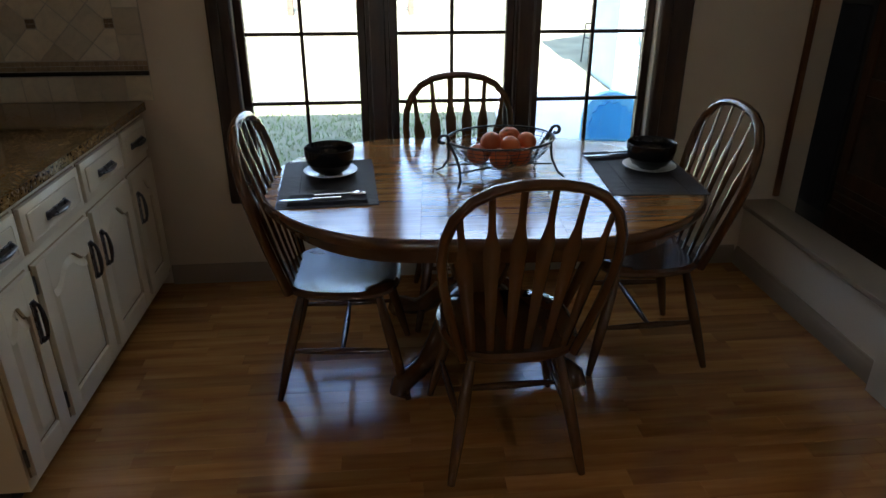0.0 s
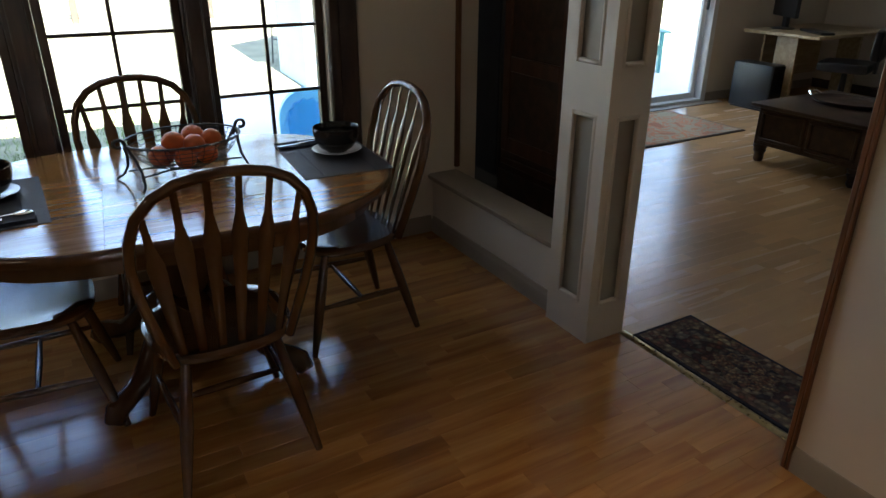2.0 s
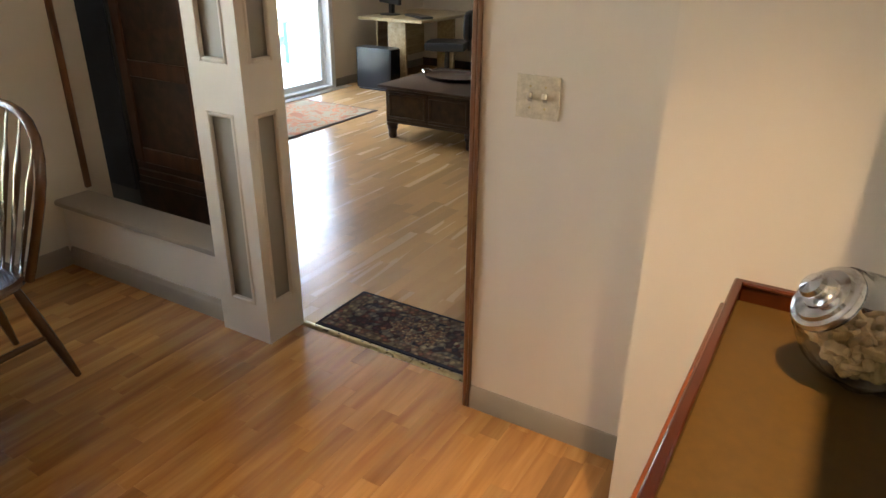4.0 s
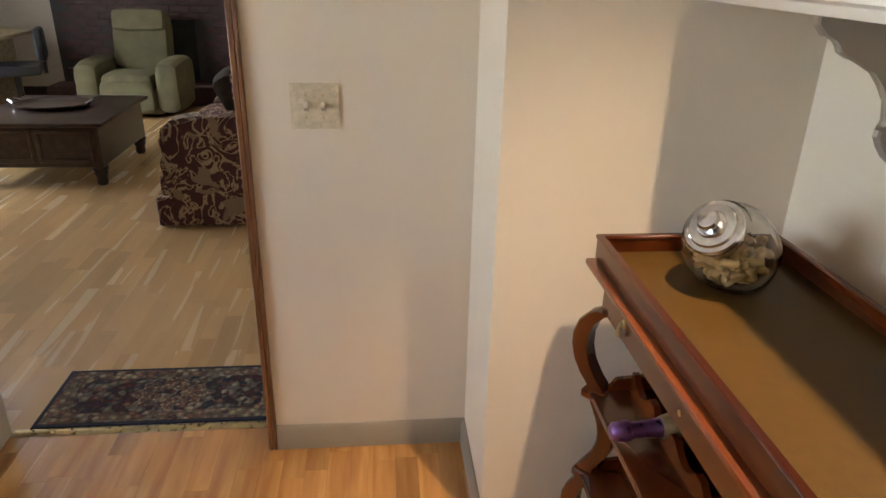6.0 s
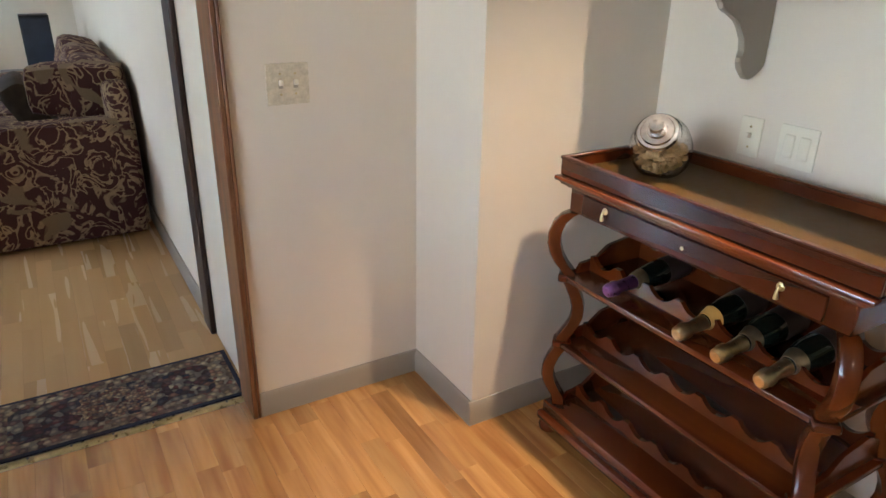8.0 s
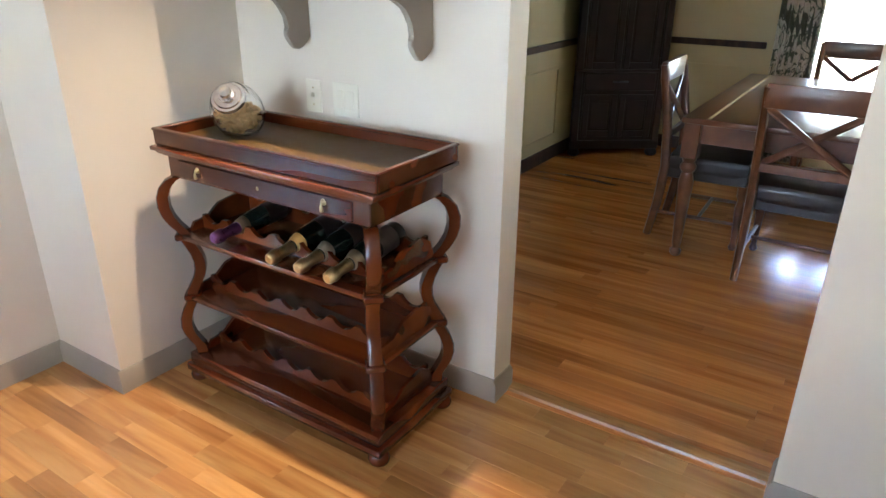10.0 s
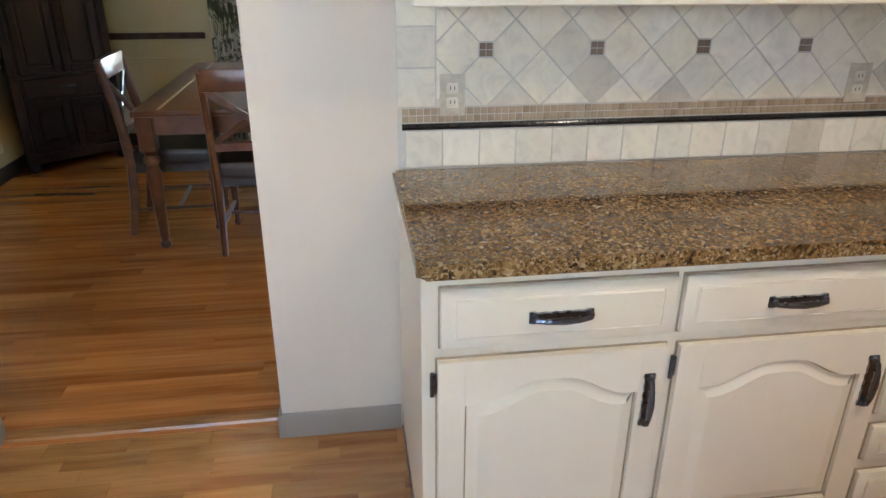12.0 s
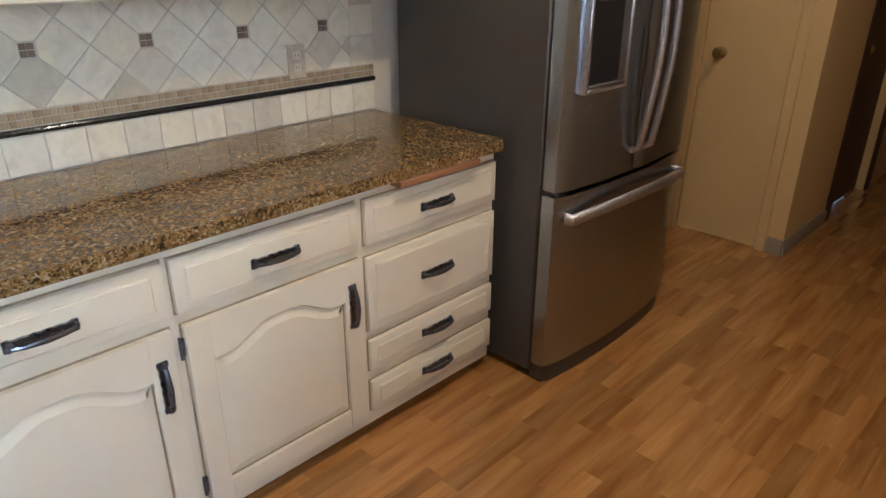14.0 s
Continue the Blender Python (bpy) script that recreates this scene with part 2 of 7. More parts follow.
BLACK_STONE = speckled("black_pencil_stone", [(0.3, (0.010, 0.010, 0.012)), (0.62, (0.022, 0.022, 0.024)), (0.75, (0.035, 0.035, 0.037))], 20, 0.18)
PEWTER = metal("blackened_pewter", (0.13, 0.137, 0.155), 0.30)
# Paler pewter that paints bright highlight lines on the pulls.
GLINT_PEWTER = metal("glint_pewter", (0.42, 0.43, 0.46), 0.28)
STEEL = metal("brushed_stainless", (0.36, 0.38, 0.42), 0.25, (2, 2, 60), 0.03)
CHROME = metal("polished_steel", (0.75, 0.75, 0.76), 0.14)
SATIN = metal("satin_steel_handle", (0.55, 0.56, 0.60), 0.36)
BRASS = metal("aged_brass", (0.52, 0.40, 0.20), 0.3)
FRIDGE_SIDE = painted("dark_grey_enamel", (0.055, 0.047, 0.040), 0.42, 8, 0.05, 0.1, 300)
IRON = painted("black_wrought_iron", (0.012, 0.012, 0.012), 0.42, 30, 0.2, 0.2)
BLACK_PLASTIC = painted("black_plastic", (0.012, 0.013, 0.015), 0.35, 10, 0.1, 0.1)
BLACK_GLAZE = painted("black_glaze", (0.010, 0.010, 0.011), 0.12, 10, 0.1, 0.02)
WHITE_CHINA = painted("white_china", (0.80, 0.79, 0.76), 0.12, 10, 0.02, 0.02)
NAVY = painted("dark_navy_cloth", (0.022, 0.027, 0.04), 0.85, 12, 0.2, 0.4, 500)
SLAT = painted("charcoal_bamboo", (0.048, 0.051, 0.060), 0.5, 25, 0.35, 0.3, 400)
ORANGE = painted("orange_peel", (0.60, 0.13, 0.028), 0.38, 18, 0.12, 0.35, 320)
STEM = painted("green_stem", (0.12, 0.14, 0.04), 0.7)
LEATHER = painted("dark_brown_leather", (0.030, 0.018, 0.013), 0.33, 10, 0.15, 0.3, 260)
OLIVE = painted("olive_velour", (0.135, 0.115, 0.055), 0.9, 7, 0.2, 0.5, 300)
TAPESTRY = fabric("maroon_tapestry", (0.058, 0.014, 0.012), (0.27, 0.18, 0.10), 0.49, 7.0)
BROWN_PILE = painted("brown_pillow_pile", (0.055, 0.04, 0.028), 0.95, 25, 0.3, 0.8, 200)


def pile(name, palette, scale):
    """Woven pile: small knots of many colours, each about a centimetre or two."""
    m, t, b = nodes(name)
    v = coords(t)
    warp = t.nodes.new("ShaderNodeTexNoise")
    warp.inputs["Scale"].default_value = scale * 0.5
    t.links.new(v, warp.inputs["Vector"])
    vec = mix(t, v, warp.outputs["Color"], 0.012, "ADD")
    vo = t.nodes.new("ShaderNodeTexVoronoi")
    vo.inputs["Scale"].default_value = scale
    t.links.new(vec, vo.inputs["Vector"])
    col = ramp(t, vo.outputs["Color"], [(0.12 + 0.76 * k / (len(palette) - 1), c) for k, c in enumerate(palette)])
    core = ramp(t, vo.outputs["Distance"], [(0.25, (1.25, 1.2, 1.1)), (0.5, (0.55, 0.55, 0.6))])
    weave = tex_noise(t, v, 420, 2)
    col = mix(t, col, core, 1.0, "MULTIPLY")
    col = mix(t, col, ramp(t, weave, [(0.35, (0.7, 0.7, 0.7)), (0.65, (1.15, 1.15, 1.15))]), 0.5, "MULTIPLY")
    t.links.new(col, b.inputs["Base Color"])
    b.inputs["Roughness"].default_value = 0.95
    bump(t, b, weave, 0.35, 0.002)
    return m


RUG_DARK = pile("navy_rug_pile", [(0.014, 0.016, 0.036), (0.085, 0.022, 0.020), (0.024, 0.020, 0.026), (0.30, 0.25, 0.17), (0.035, 0.035, 0.055), (0.19, 0.085, 0.055)], 40)
RUG_BAND = pile("tan_rug_band", [(0.30, 0.24, 0.15), (0.20, 0.14, 0.08), (0.07, 0.03, 0.03), (0.36, 0.30, 0.2), (0.17, 0.06, 0.045), (0.26, 0.2, 0.12)], 42)
RUG_EDGE = painted("navy_rug_border", (0.016, 0.018, 0.035), 0.95, 40, 0.2, 0.6, 500)
RUG_MEDAL = pile("medallion_pile", [(0.30, 0.2, 0.11), (0.10, 0.03, 0.03), (0.36, 0.27, 0.16), (0.03, 0.025, 0.05), (0.26, 0.16, 0.09)], 75)
RUG_LIVING = fabric("leafy_rug_pile", (0.36, 0.32, 0.22), (0.42, 0.15, 0.07), 0.43, 4.5)
CURTAIN = fabric("floral_curtain_cloth", (0.55, 0.50, 0.38), (0.10, 0.11, 0.07), 0.45, 5)
DARK_BRICK = painted("dark_brick", (0.060, 0.030, 0.024), 0.8, 14, 0.3, 0.6, 120)
MORTAR = painted("dark_mortar", (0.05, 0.042, 0.038), 0.9)
SOOT = painted("sooty_firebox", (0.008, 0.008, 0.008), 0.9)
GRASS = painted("dry_lawn", (0.27, 0.27, 0.17), 0.95, 3, 0.35, 0.8, 60)
BLADES = painted("grass_blades", (0.20, 0.30, 0.10), 0.8, 2, 0.35, 0.1)
CONCRETE = painted("patio_concrete", (0.74, 0.72, 0.68), 0.85, 3, 0.12, 0.5, 80)
BLUE_SIDING = painted("pale_blue_siding", (0.38, 0.52, 0.60), 0.6, 4, 0.05, 0.2)
BLUE_PLASTIC = painted("bright_blue_plastic", (0.02, 0.27, 0.68), 0.35, 12, 0.05, 0.05)
PALE_BLUE_PLASTIC = painted("pale_blue_plastic", (0.12, 0.46, 0.80), 0.35, 12, 0.05, 0.05)
TEAL = painted("teal_plastic", (0.10, 0.28, 0.28), 0.45, 8, 0.05, 0.1)
WHITE_FRAME = painted("white_vinyl", (0.74, 0.76, 0.76), 0.4, 6, 0.03, 0.05)
BARK = painted("bark", (0.12, 0.09, 0.065), 0.9, 14, 0.3, 0.9, 60)
LEAF = painted("spring_leaves", (0.09, 0.14, 0.04), 0.7, 3, 0.3, 0.2)
GLASS = clear("window_glass", (0.97, 0.99, 0.98))
JAR_GLASS = clear("jar_glass", (0.98, 0.99, 0.98))
WINE_GLASS = painted("dark_bottle_glass", (0.006, 0.009, 0.006), 0.06, 10, 0.1, 0.01)
GOLD_FOIL = metal("gold_foil", (0.72, 0.58, 0.32), 0.32)
CHAMPAGNE = metal("champagne_neck_label", (0.42, 0.34, 0.22), 0.38)
PURPLE_FOIL = metal("purple_foil", (0.30, 0.16, 0.48), 0.3)
PAPER = painted("cream_label_paper", (0.62, 0.56, 0.42), 0.7)
AMBER_LABEL = painted("amber_label_paper", (0.42, 0.22, 0.05), 0.6)
NUT = painted("peanut_shell", (0.66, 0.45, 0.22), 0.75, 60, 0.3, 0.6, 200)
LAMP_GLOW, _t, _b = nodes("lamp_lens")
_b.inputs["Emission Color"].default_value, _b.inputs["Emission Strength"].default_value = (1.0, 0.8, 0.55, 1), 6.0


def stone_tile(name, base, rough=0.45):
    """Tumbled stone whose tone differs from tile to tile."""
    m, t, b = nodes(name)
    rnd = t.nodes.new("ShaderNodeObjectInfo").outputs["Random"]
    v = coords(t, (1, 1, 1), rnd)
    n = tex_noise(t, v, 14, 6, 0.65, 1.0)
    col = ramp(t, n, [(0.28, tint(base, 0.84)), (0.5, base), (0.72, tint(base, 1.1))])
    col = mix(t, col, ramp(t, rnd, [(0.0, (0.74, 0.70, 0.64)), (0.2, (0.92, 0.91, 0.88)), (0.5, (1.0, 0.97, 0.90)), (1.0, (1.06, 1.06, 1.06))]), 1.0, "MULTIPLY")
    t.links.new(col, b.inputs["Base Color"])
    spread(t, n, rough - 0.1, rough + 0.12, b.inputs["Roughness"])
    bump(t, b, tex_noise(t, v, 70, 4), 0.25, 0.001)
    return m


TRAVERTINE = stone_tile("ivory_travertine", (0.76, 0.70, 0.575))
TAN_STONE = stone_tile("tan_mosaic_stone", (0.38, 0.29, 0.19))


# ---- mesh helpers ----
def box(bm, x0, x1, y0, y1, z0, z1, bevel=0.0, seg=1, m=None):
    """Adds a box between two corners, with rounded edges if bevel is given."""
    mat = Matrix.Translation(((x0 + x1) / 2, (y0 + y1) / 2, (z0 + z1) / 2)) @ Matrix.Diagonal((abs(x1 - x0), abs(y1 - y0), abs(z1 - z0), 1))
    if m is not None:
        mat = m @ mat
    vs = bmesh.ops.create_cube(bm, size=1, matrix=mat)["verts"]
    if bevel:
        es = list({e for v in vs for e in v.link_edges})
        bmesh.ops.bevel(bm, geom=es, offset=bevel, segments=seg, affect="EDGES", profile=0.5)
    return bm


def B(*a, **k):
    return box(bmesh.new(), *a, **k)


def lathe(bm, profile, at=(0, 0, 0), seg=24, m=None):
    """Turns (radius, height) pairs round the z axis."""
    rings = []
    for r, z in profile:
        ring = []
        for k in range(seg):
            a = 2 * math.pi * k / seg
            p = Vector((at[0] + r * math.cos(a), at[1] + r * math.sin(a), at[2] + z))
            ring.append(bm.verts.new(m @ p if m is not None else p))
        rings.append(ring)
    for a, b in zip(rings, rings[1:]):
        for k in range(seg):
            bm.faces.new((a[k], a[(k + 1) % seg], b[(k + 1) % seg], b[k]))
    if profile[0][0] > 1e-5:
        bm.faces.new(rings[0][::-1])
    if profile[-1][0] > 1e-5:
        bm.faces.new(rings[-1])
    return bm


def tube(bm, pts, radius, seg=8, closed=False, flat=1.0, flat_axis=None):
    """A round or flattened bar along points; radius may be a list."""
    pts = [Vector(p) for p in pts]
    n = len(pts)
    radii = radius if isinstance(radius, (list, tuple)) else [radius] * n
    rings = []
    side = None
    for i, p in enumerate(pts):
        a = pts[(i - 1) % n] if (i or closed) else p
        b = pts[(i + 1) % n] if (i < n - 1 or closed) else p
        d = (b - a).normalized()
        if flat_axis is not None:
            u = Vector(flat_axis)
            u = (u - d * u.dot(d)).normalized()
        else:
            if side is None:
                side = Vector((0, 0, 1)) if abs(d.z) < 0.9 else Vector((1, 0, 0))
            u = (side - d * side.dot(d)).normalized()
            side = u
        w = d.cross(u)
        rings.append([bm.verts.new(p + radii[i] * (math.cos(t) * u * flat + math.sin(t) * w)) for t in (2 * math.pi * k / seg for k in range(seg))])
    for i in range(n if closed else n - 1):
        a, b = rings[i], rings[(i + 1) % n]
        for k in range(seg):
            bm.faces.new((a[k], a[(k + 1) % seg], b[(k + 1) % seg], b[k]))
    if not closed:
        bm.faces.new(rings[0][::-1])
        bm.faces.new(rings[-1])
    return bm


def slab(bm, poly, z0, z1, m=None, bevel=0.0):
    """A flat piece with the outline poly in x and y, from z0 to z1."""
    lo = [bm.verts.new((m or Matrix()) @ Vector((x, y, z0))) for x, y in poly]
    hi = [bm.verts.new((m or Matrix()) @ Vector((x, y, z1))) for x, y in poly]
    n = len(poly)
    top = bm.faces.new(hi)
    bm.faces.new(lo[::-1])
    for k in range(n):
        bm.faces.new((lo[k], lo[(k + 1) % n], hi[(k + 1) % n], hi[k]))
    if bevel:
        bmesh.ops.bevel(bm, geom=list(top.edges), offset=bevel, segments=2, affect="EDGES")
    return bm


def grow(poly, d):
    """The outline moved outwards by d (inwards if negative), anticlockwise points."""
    out = []
    n = len(poly)
    for k in range(n):
        p0, p1, p2 = Vector(poly[k - 1]), Vector(poly[k]), Vector(poly[(k + 1) % n])
        a, b = (p1 - p0), (p2 - p1)
        if a.length < 1e-9 or b.length < 1e-9:
            out.append(tuple(p1))
            continue
        na, nb = Vector((a.y, -a.x)).normalized(), Vector((b.y, -b.x)).normalized()
        h = na + nb
        if h.length < 1e-6:
            h = na
        h = h.normalized()
        out.append(tuple(p1 + h * d / max(0.4, h.dot(na))))
    return out


def smooth(ob, angle=40):
    me = ob.data
    me.polygons.foreach_set("use_smooth", [True] * len(me.polygons))
    me.set_sharp_from_angle(angle=radians(angle))
    return ob


def mesh_of(name, bm, material):
    bmesh.ops.recalc_face_normals(bm, faces=bm.faces)
    me = bpy.data.meshes.new(name)
    bm.to_mesh(me)
    bm.free()
    me.materials.append(material)
    return me


def part(name, bm, material, parent, label=""):
    ob = new(name, mesh_of(name, bm, material))
    smooth(ob)
    ob.parent = parent
    if label:
        ob["label"] = label
    return ob


def share(name, me, parent, at=(0, 0, 0), m=None):
    """One more part on an existing mesh."""
    ob = new(name, me)
    ob.parent = parent
    ob.matrix_basis = m if m is not None else Matrix.Translation(at)
    return ob


def thing(name, m, label, category, group="", kind=""):
    ob = new(name)
    ob.empty_display_size = 0.1
    ob.matrix_basis = m
    return tagged(ob, label, category, group, kind)


def solid(name, bm, material, label, category="", kind="structure", m=None, group=""):
    ob = new(name, mesh_of(name, bm, material))
    smooth(ob)
    if m is not None:
        ob.matrix_basis = m
    return tagged(ob, label, category, group, kind)


XZ = Matrix(((1, 0, 0, 0), (0, 0, -1, 0), (0, 1, 0, 0), (0, 0, 0, 1)))  # x, y of a slab become x, z; its height -y
YZ = Matrix(((0, 0, 1, 0), (1, 0, 0, 0), (0, 1, 0, 0), (0, 0, 0, 1)))   # x, y of a slab become y, z; its height x

# ---- structure ----
TOP = 2.44
bm = B(-8.2, 1.965, -0.06, 3.66, -0.1, -0.006)
floor = solid("floor", bm, SUBFLOOR, "kitchen floor of honey-coloured laminate strips", "floor")
floor_living = solid("floor_living", B(1.965, 8.3, 1.33, 5.5, -0.1, -0.006), SUBFLOOR, "living room floor of pale oak strips", "floor")
floor_dining = solid("floor_dining", B(-3.0, 1.53, -4.1, -0.06, -0.1, -0.006), SUBFLOOR, "dining room floor of glossy amber oak strips", "floor")
solid("ceiling", B(-8.3, 8.4, -4.3, 5.7, TOP, TOP + 0.12), CEILING, "plain white painted ceiling", "ceiling")
roof = bmesh.new()
# Unseen southern overhang is stretched 3 m to block sun at the dining window.
box(roof, -9.0, 9.0, -7.2, 4.75, TOP + 0.13, TOP + 0.33)
box(roof, 1.6, 9.0, 4.75, 6.4, TOP + 0.13, TOP + 0.33)
solid("roof", roof, CEILING, "eaves and roof slab of the house, south overhang added to block sun", "roof")

bm = bmesh.new()
WX0, WX1, WZ0, WZ1 = -0.665, 1.235, 0.53, 2.15
box(bm, -1.9, WX0, 3.66, 3.82, -0.1, TOP)
box(bm, WX1, 2.1, 3.66, 3.82, -0.1, TOP)
box(bm, WX0, WX1, 3.66, 3.82, -0.1, WZ0)
box(bm, WX0, WX1, 3.66, 3.82, WZ1, TOP)
solid("wall_north", bm, CREAM, "cream painted wall around the wide window", "wall")
bm = B(1.85, 1.98, 0.711, 1.345, -0.1, TOP)
box(bm, 1.45, 1.98, 0.0, 0.711, -0.1, TOP)
box(bm, 1.85, 1.98, 1.345, 3.66, 2.08, TOP)
solid("wall_east", bm, CREAM, "cream painted wall stepping out into a boxed corner", "wall")
bm = B(0.29, 1.98, -0.12, 0.0, -0.1, TOP)
box(bm, -4.82, -0.64, -0.12, 0.0, -0.1, TOP)
box(bm, -0.64, 0.29, -0.12, 0.0, 2.08, TOP)
solid("wall_south", bm, CREAM, "cream painted wall with an open doorway to the dining room", "wall")
bm = B(-1.87, -1.75, 2.3, 3.66, -0.1, TOP)
box(bm, -8.2, -1.75, 2.3, 2.42, -0.1, TOP)
solid("wall_west", bm, CREAM, "plain cream wall behind the counter", "wall")
bm = B(-4.82, -4.70, -0.12, 0.47, -0.1, TOP)
box(bm, -4.82, -4.70, 0.935, 1.07, -0.1, TOP)
box(bm, -4.82, -4.70, 0.47, 0.935, 2.05, TOP)
box(bm, -5.45, -4.82, 0.95, 1.07, -0.1, TOP)
box(bm, -8.2, -6.25, 0.95, 1.07, -0.1, TOP)
box(bm, -6.25, -5.45, 0.95, 1.07, 2.05, TOP)
box(bm, -8.3, -8.2, 0.95, 2.42, -0.1, TOP)
box(bm, -5.6, -5.5, -0.12, 0.95, -0.1, TOP)
box(bm, -6.6, -5.1, 0.2, 0.3, -0.1, TOP)
solid("wall_hall", bm, YELLOW, "warm yellow hall walls beyond the refrigerator", "wall")
bm = B(1.98, 8.3, 1.2, 1.33, -0.1, TOP)
solid("wall_living_south", bm, CREAM, "pale wall behind the tapestry sofa", "wall")
bm = B(8.1, 8.3, 1.33, 5.6, -0.1, TOP)
solid("wall_living_east", bm, CREAM, "pale living room wall beside the brick fireplace", "wall")
bm = B(1.965, 4.35, 5.5, 5.65, -0.1, TOP)
box(bm, 6.2, 8.3, 5.5, 5.65, -0.1, TOP)
box(bm, 4.35, 6.2, 5.5, 5.65, 2.07, TOP)
solid("wall_living_north", bm, CREAM, "pale living room wall around the sliding patio door", "wall")
solid("wall_living_west", B(1.965, 2.1, 3.82, 5.5, -0.1, TOP), CREAM, "pale living room wall", "wall")
bm = B(1.53, 1.65, -4.2, -0.12, -0.1, TOP)
solid("wall_dining_east", bm, BUFF, "buff dining room wall with a dark chair rail", "wall")
bm = B(-0.1, 1.53, -4.2, -4.08, -0.1, TOP)
box(bm, -3.0, -1.75, -4.2, -4.08, -0.1, TOP)
box(bm, -1.75, -0.1, -4.2, -4.08, -0.1, 0.55)
box(bm, -1.75, -0.1, -4.2, -4.08, 2.1, TOP)
solid("wall_dining_south", bm, BUFF, "buff dining room wall around a bright window", "wall")
solid("wall_dining_west", B(-3.1, -3.0, -4.2, -0.12, -0.1, TOP), BUFF, "buff dining room wall", "wall")


def skirting(name, x0, y0, x1, y1, nx, ny, material=TAUPE, h=0.09, t=0.014):
    """A baseboard from one point to another, standing off the wall towards (nx, ny), with a rounded top."""
    d = Vector((x1 - x0, y1 - y0, 0))
    n = Vector((nx, ny, 0))
    prof = [(0, 0), (t, 0), (t, h * 0.78), (t * 0.75, h * 0.86), (t * 0.7, h * 0.92), (t * 0.35, h), (0, h)]
    b = bmesh.new()
    a = [b.verts.new(Vector((x0, y0, 0)) + n * u + Vector((0, 0, z))) for u, z in prof]
    c = [b.verts.new(Vector((x0, y0, 0)) + d + n * u + Vector((0, 0, z))) for u, z in prof]
    for k in range(len(prof)):
        j = (k + 1) % len(prof)
        b.faces.new((a[k], a[j], c[j], c[k]))
    b.faces.new(a)
    b.faces.new(c[::-1])
    label = "dark stained baseboard" if material is DARK_TRIM else "taupe painted baseboard with a rounded top edge"
    return solid(name, b, material, label, "baseboard")


skirting("baseboard", 1.85, 0.711, 1.85, 1.345, -1, 0)
skirting("baseboard", 1.45, 0.711, 1.838, 0.711, 0, 1)
skirting("baseboard", 1.45, 0.012, 1.45, 0.725, -1, 0)
skirting("baseboard", 0.29, 0.0, 1.45, 0.0, 0, 1)
skirting("baseboard", 0.29, -0.12, 0.29, 0.014, -1, 0)
skirting("baseboard", -0.64, 0.0, -1.035, 0.0, 0, 1)
skirting("baseboard", -0.64, -0.12, -0.64, 0.014, 1, 0)
skirting("baseboard", -1.10, 3.66, 1.80, 3.66, 0, -1, TAUPE, 0.10)
skirting("baseboard", 1.53, -4.0, 1.53, -0.12, -1, 0, DARK_TRIM, 0.10)
skirting("baseboard", 0.3, -4.08, 1.53, -4.08, 0, 1, DARK_TRIM, 0.10)
skirting("baseboard", 8.1, 2.2, 8.1, 5.5, -1, 0, DARK_TRIM, 0.10)
skirting("baseboard", 2.64, 1.33, 7.0, 1.33, 0, 1)
skirting("baseboard", -4.70, 0.99, -4.70, 1.07, 1, 0)
skirting("baseboard", -5.4, 1.07, -4.70, 1.07, 0, 1)
skirting("baseboard", 6.2, 5.5, 8.1, 5.5, 0, -1)

# chair rail and panel moulding in the dining room
bm = B(1.506, 1.53, -4.08, -0.12, 0.865, 0.915, 0.006)
box(bm, 0.2, 1.506, -4.08, -4.056, 0.865, 0.915, 0.006)
solid("chair_rail", bm, DARK_TRIM, "dark stained chair rail along the dining room walls", "trim")
bm = bmesh.new()
for y0, y1 in ((-3.2, -2.35), (-2.15, -1.3), (-1.1, -0.3)):
    for a, b_, c, d in ((y0, y1, 0.70, 0.72), (y0, y1, 0.18, 0.20), (y0, y0 + 0.02, 0.2, 0.70), (y1 - 0.02, y1, 0.2, 0.70)):
        box(bm, 1.520, 1.53, a, b_, c, d)
box(bm, 0.25, 1.3, -4.08, -4.07, 0.70, 0.72)
solid("panel_moulding", bm, BUFF, "buff picture-frame moulding below the chair rail", "trim")

# stained oak edging of the opening to the living room
bm = B(1.832, 1.992, 1.345, 1.362, 0.0, 2.08, 0.003)
box(bm, 1.832, 1.849, 1.334, 1.345, 0.0, 2.08, 0.003)
box(bm, 1.828, 1.992, 1.362, 2.24, 2.062, 2.08, 0.003)
solid("trim", bm, OAK_TRIM, "worn stained oak edging on the wall end", "trim")
bm = B(2.50, 2.64, 1.33, 1.352, 0.0, 2.12, 0.004)
solid("trim", bm, DARK_TRIM, "dark stained door casing on the pale living room wall", "trim")
bm = B(1.955, 1.985, 3.64, 3.66, 0.37, 2.08, 0.003)
solid("trim", bm, OAK_TRIM, "stained oak corner strip above the ledge", "trim")
bm = slab(bmesh.new(), [(1.957, 0.0), (1.997, 0.0), (1.990, 0.006), (1.977, 0.009), (1.964, 0.006)], -2.235, -1.362, XZ)
threshold = solid("threshold", bm, BRASS, "worn brass threshold strip with small screws", "threshold")
for k in range(7):
    part("screw", lathe(bmesh.new(), [(0.004, 0.0075), (0.004, 0.0105), (0.0, 0.0115)], (1.977, 1.42 + 0.125 * k, 0), 8), PEWTER, threshold)
bm = slab(bmesh.new(), [(-0.145, 0.0), (-0.085, 0.0), (-0.09, 0.009), (-0.115, 0.013), (-0.14, 0.009)], -0.64, 0.29, YZ)
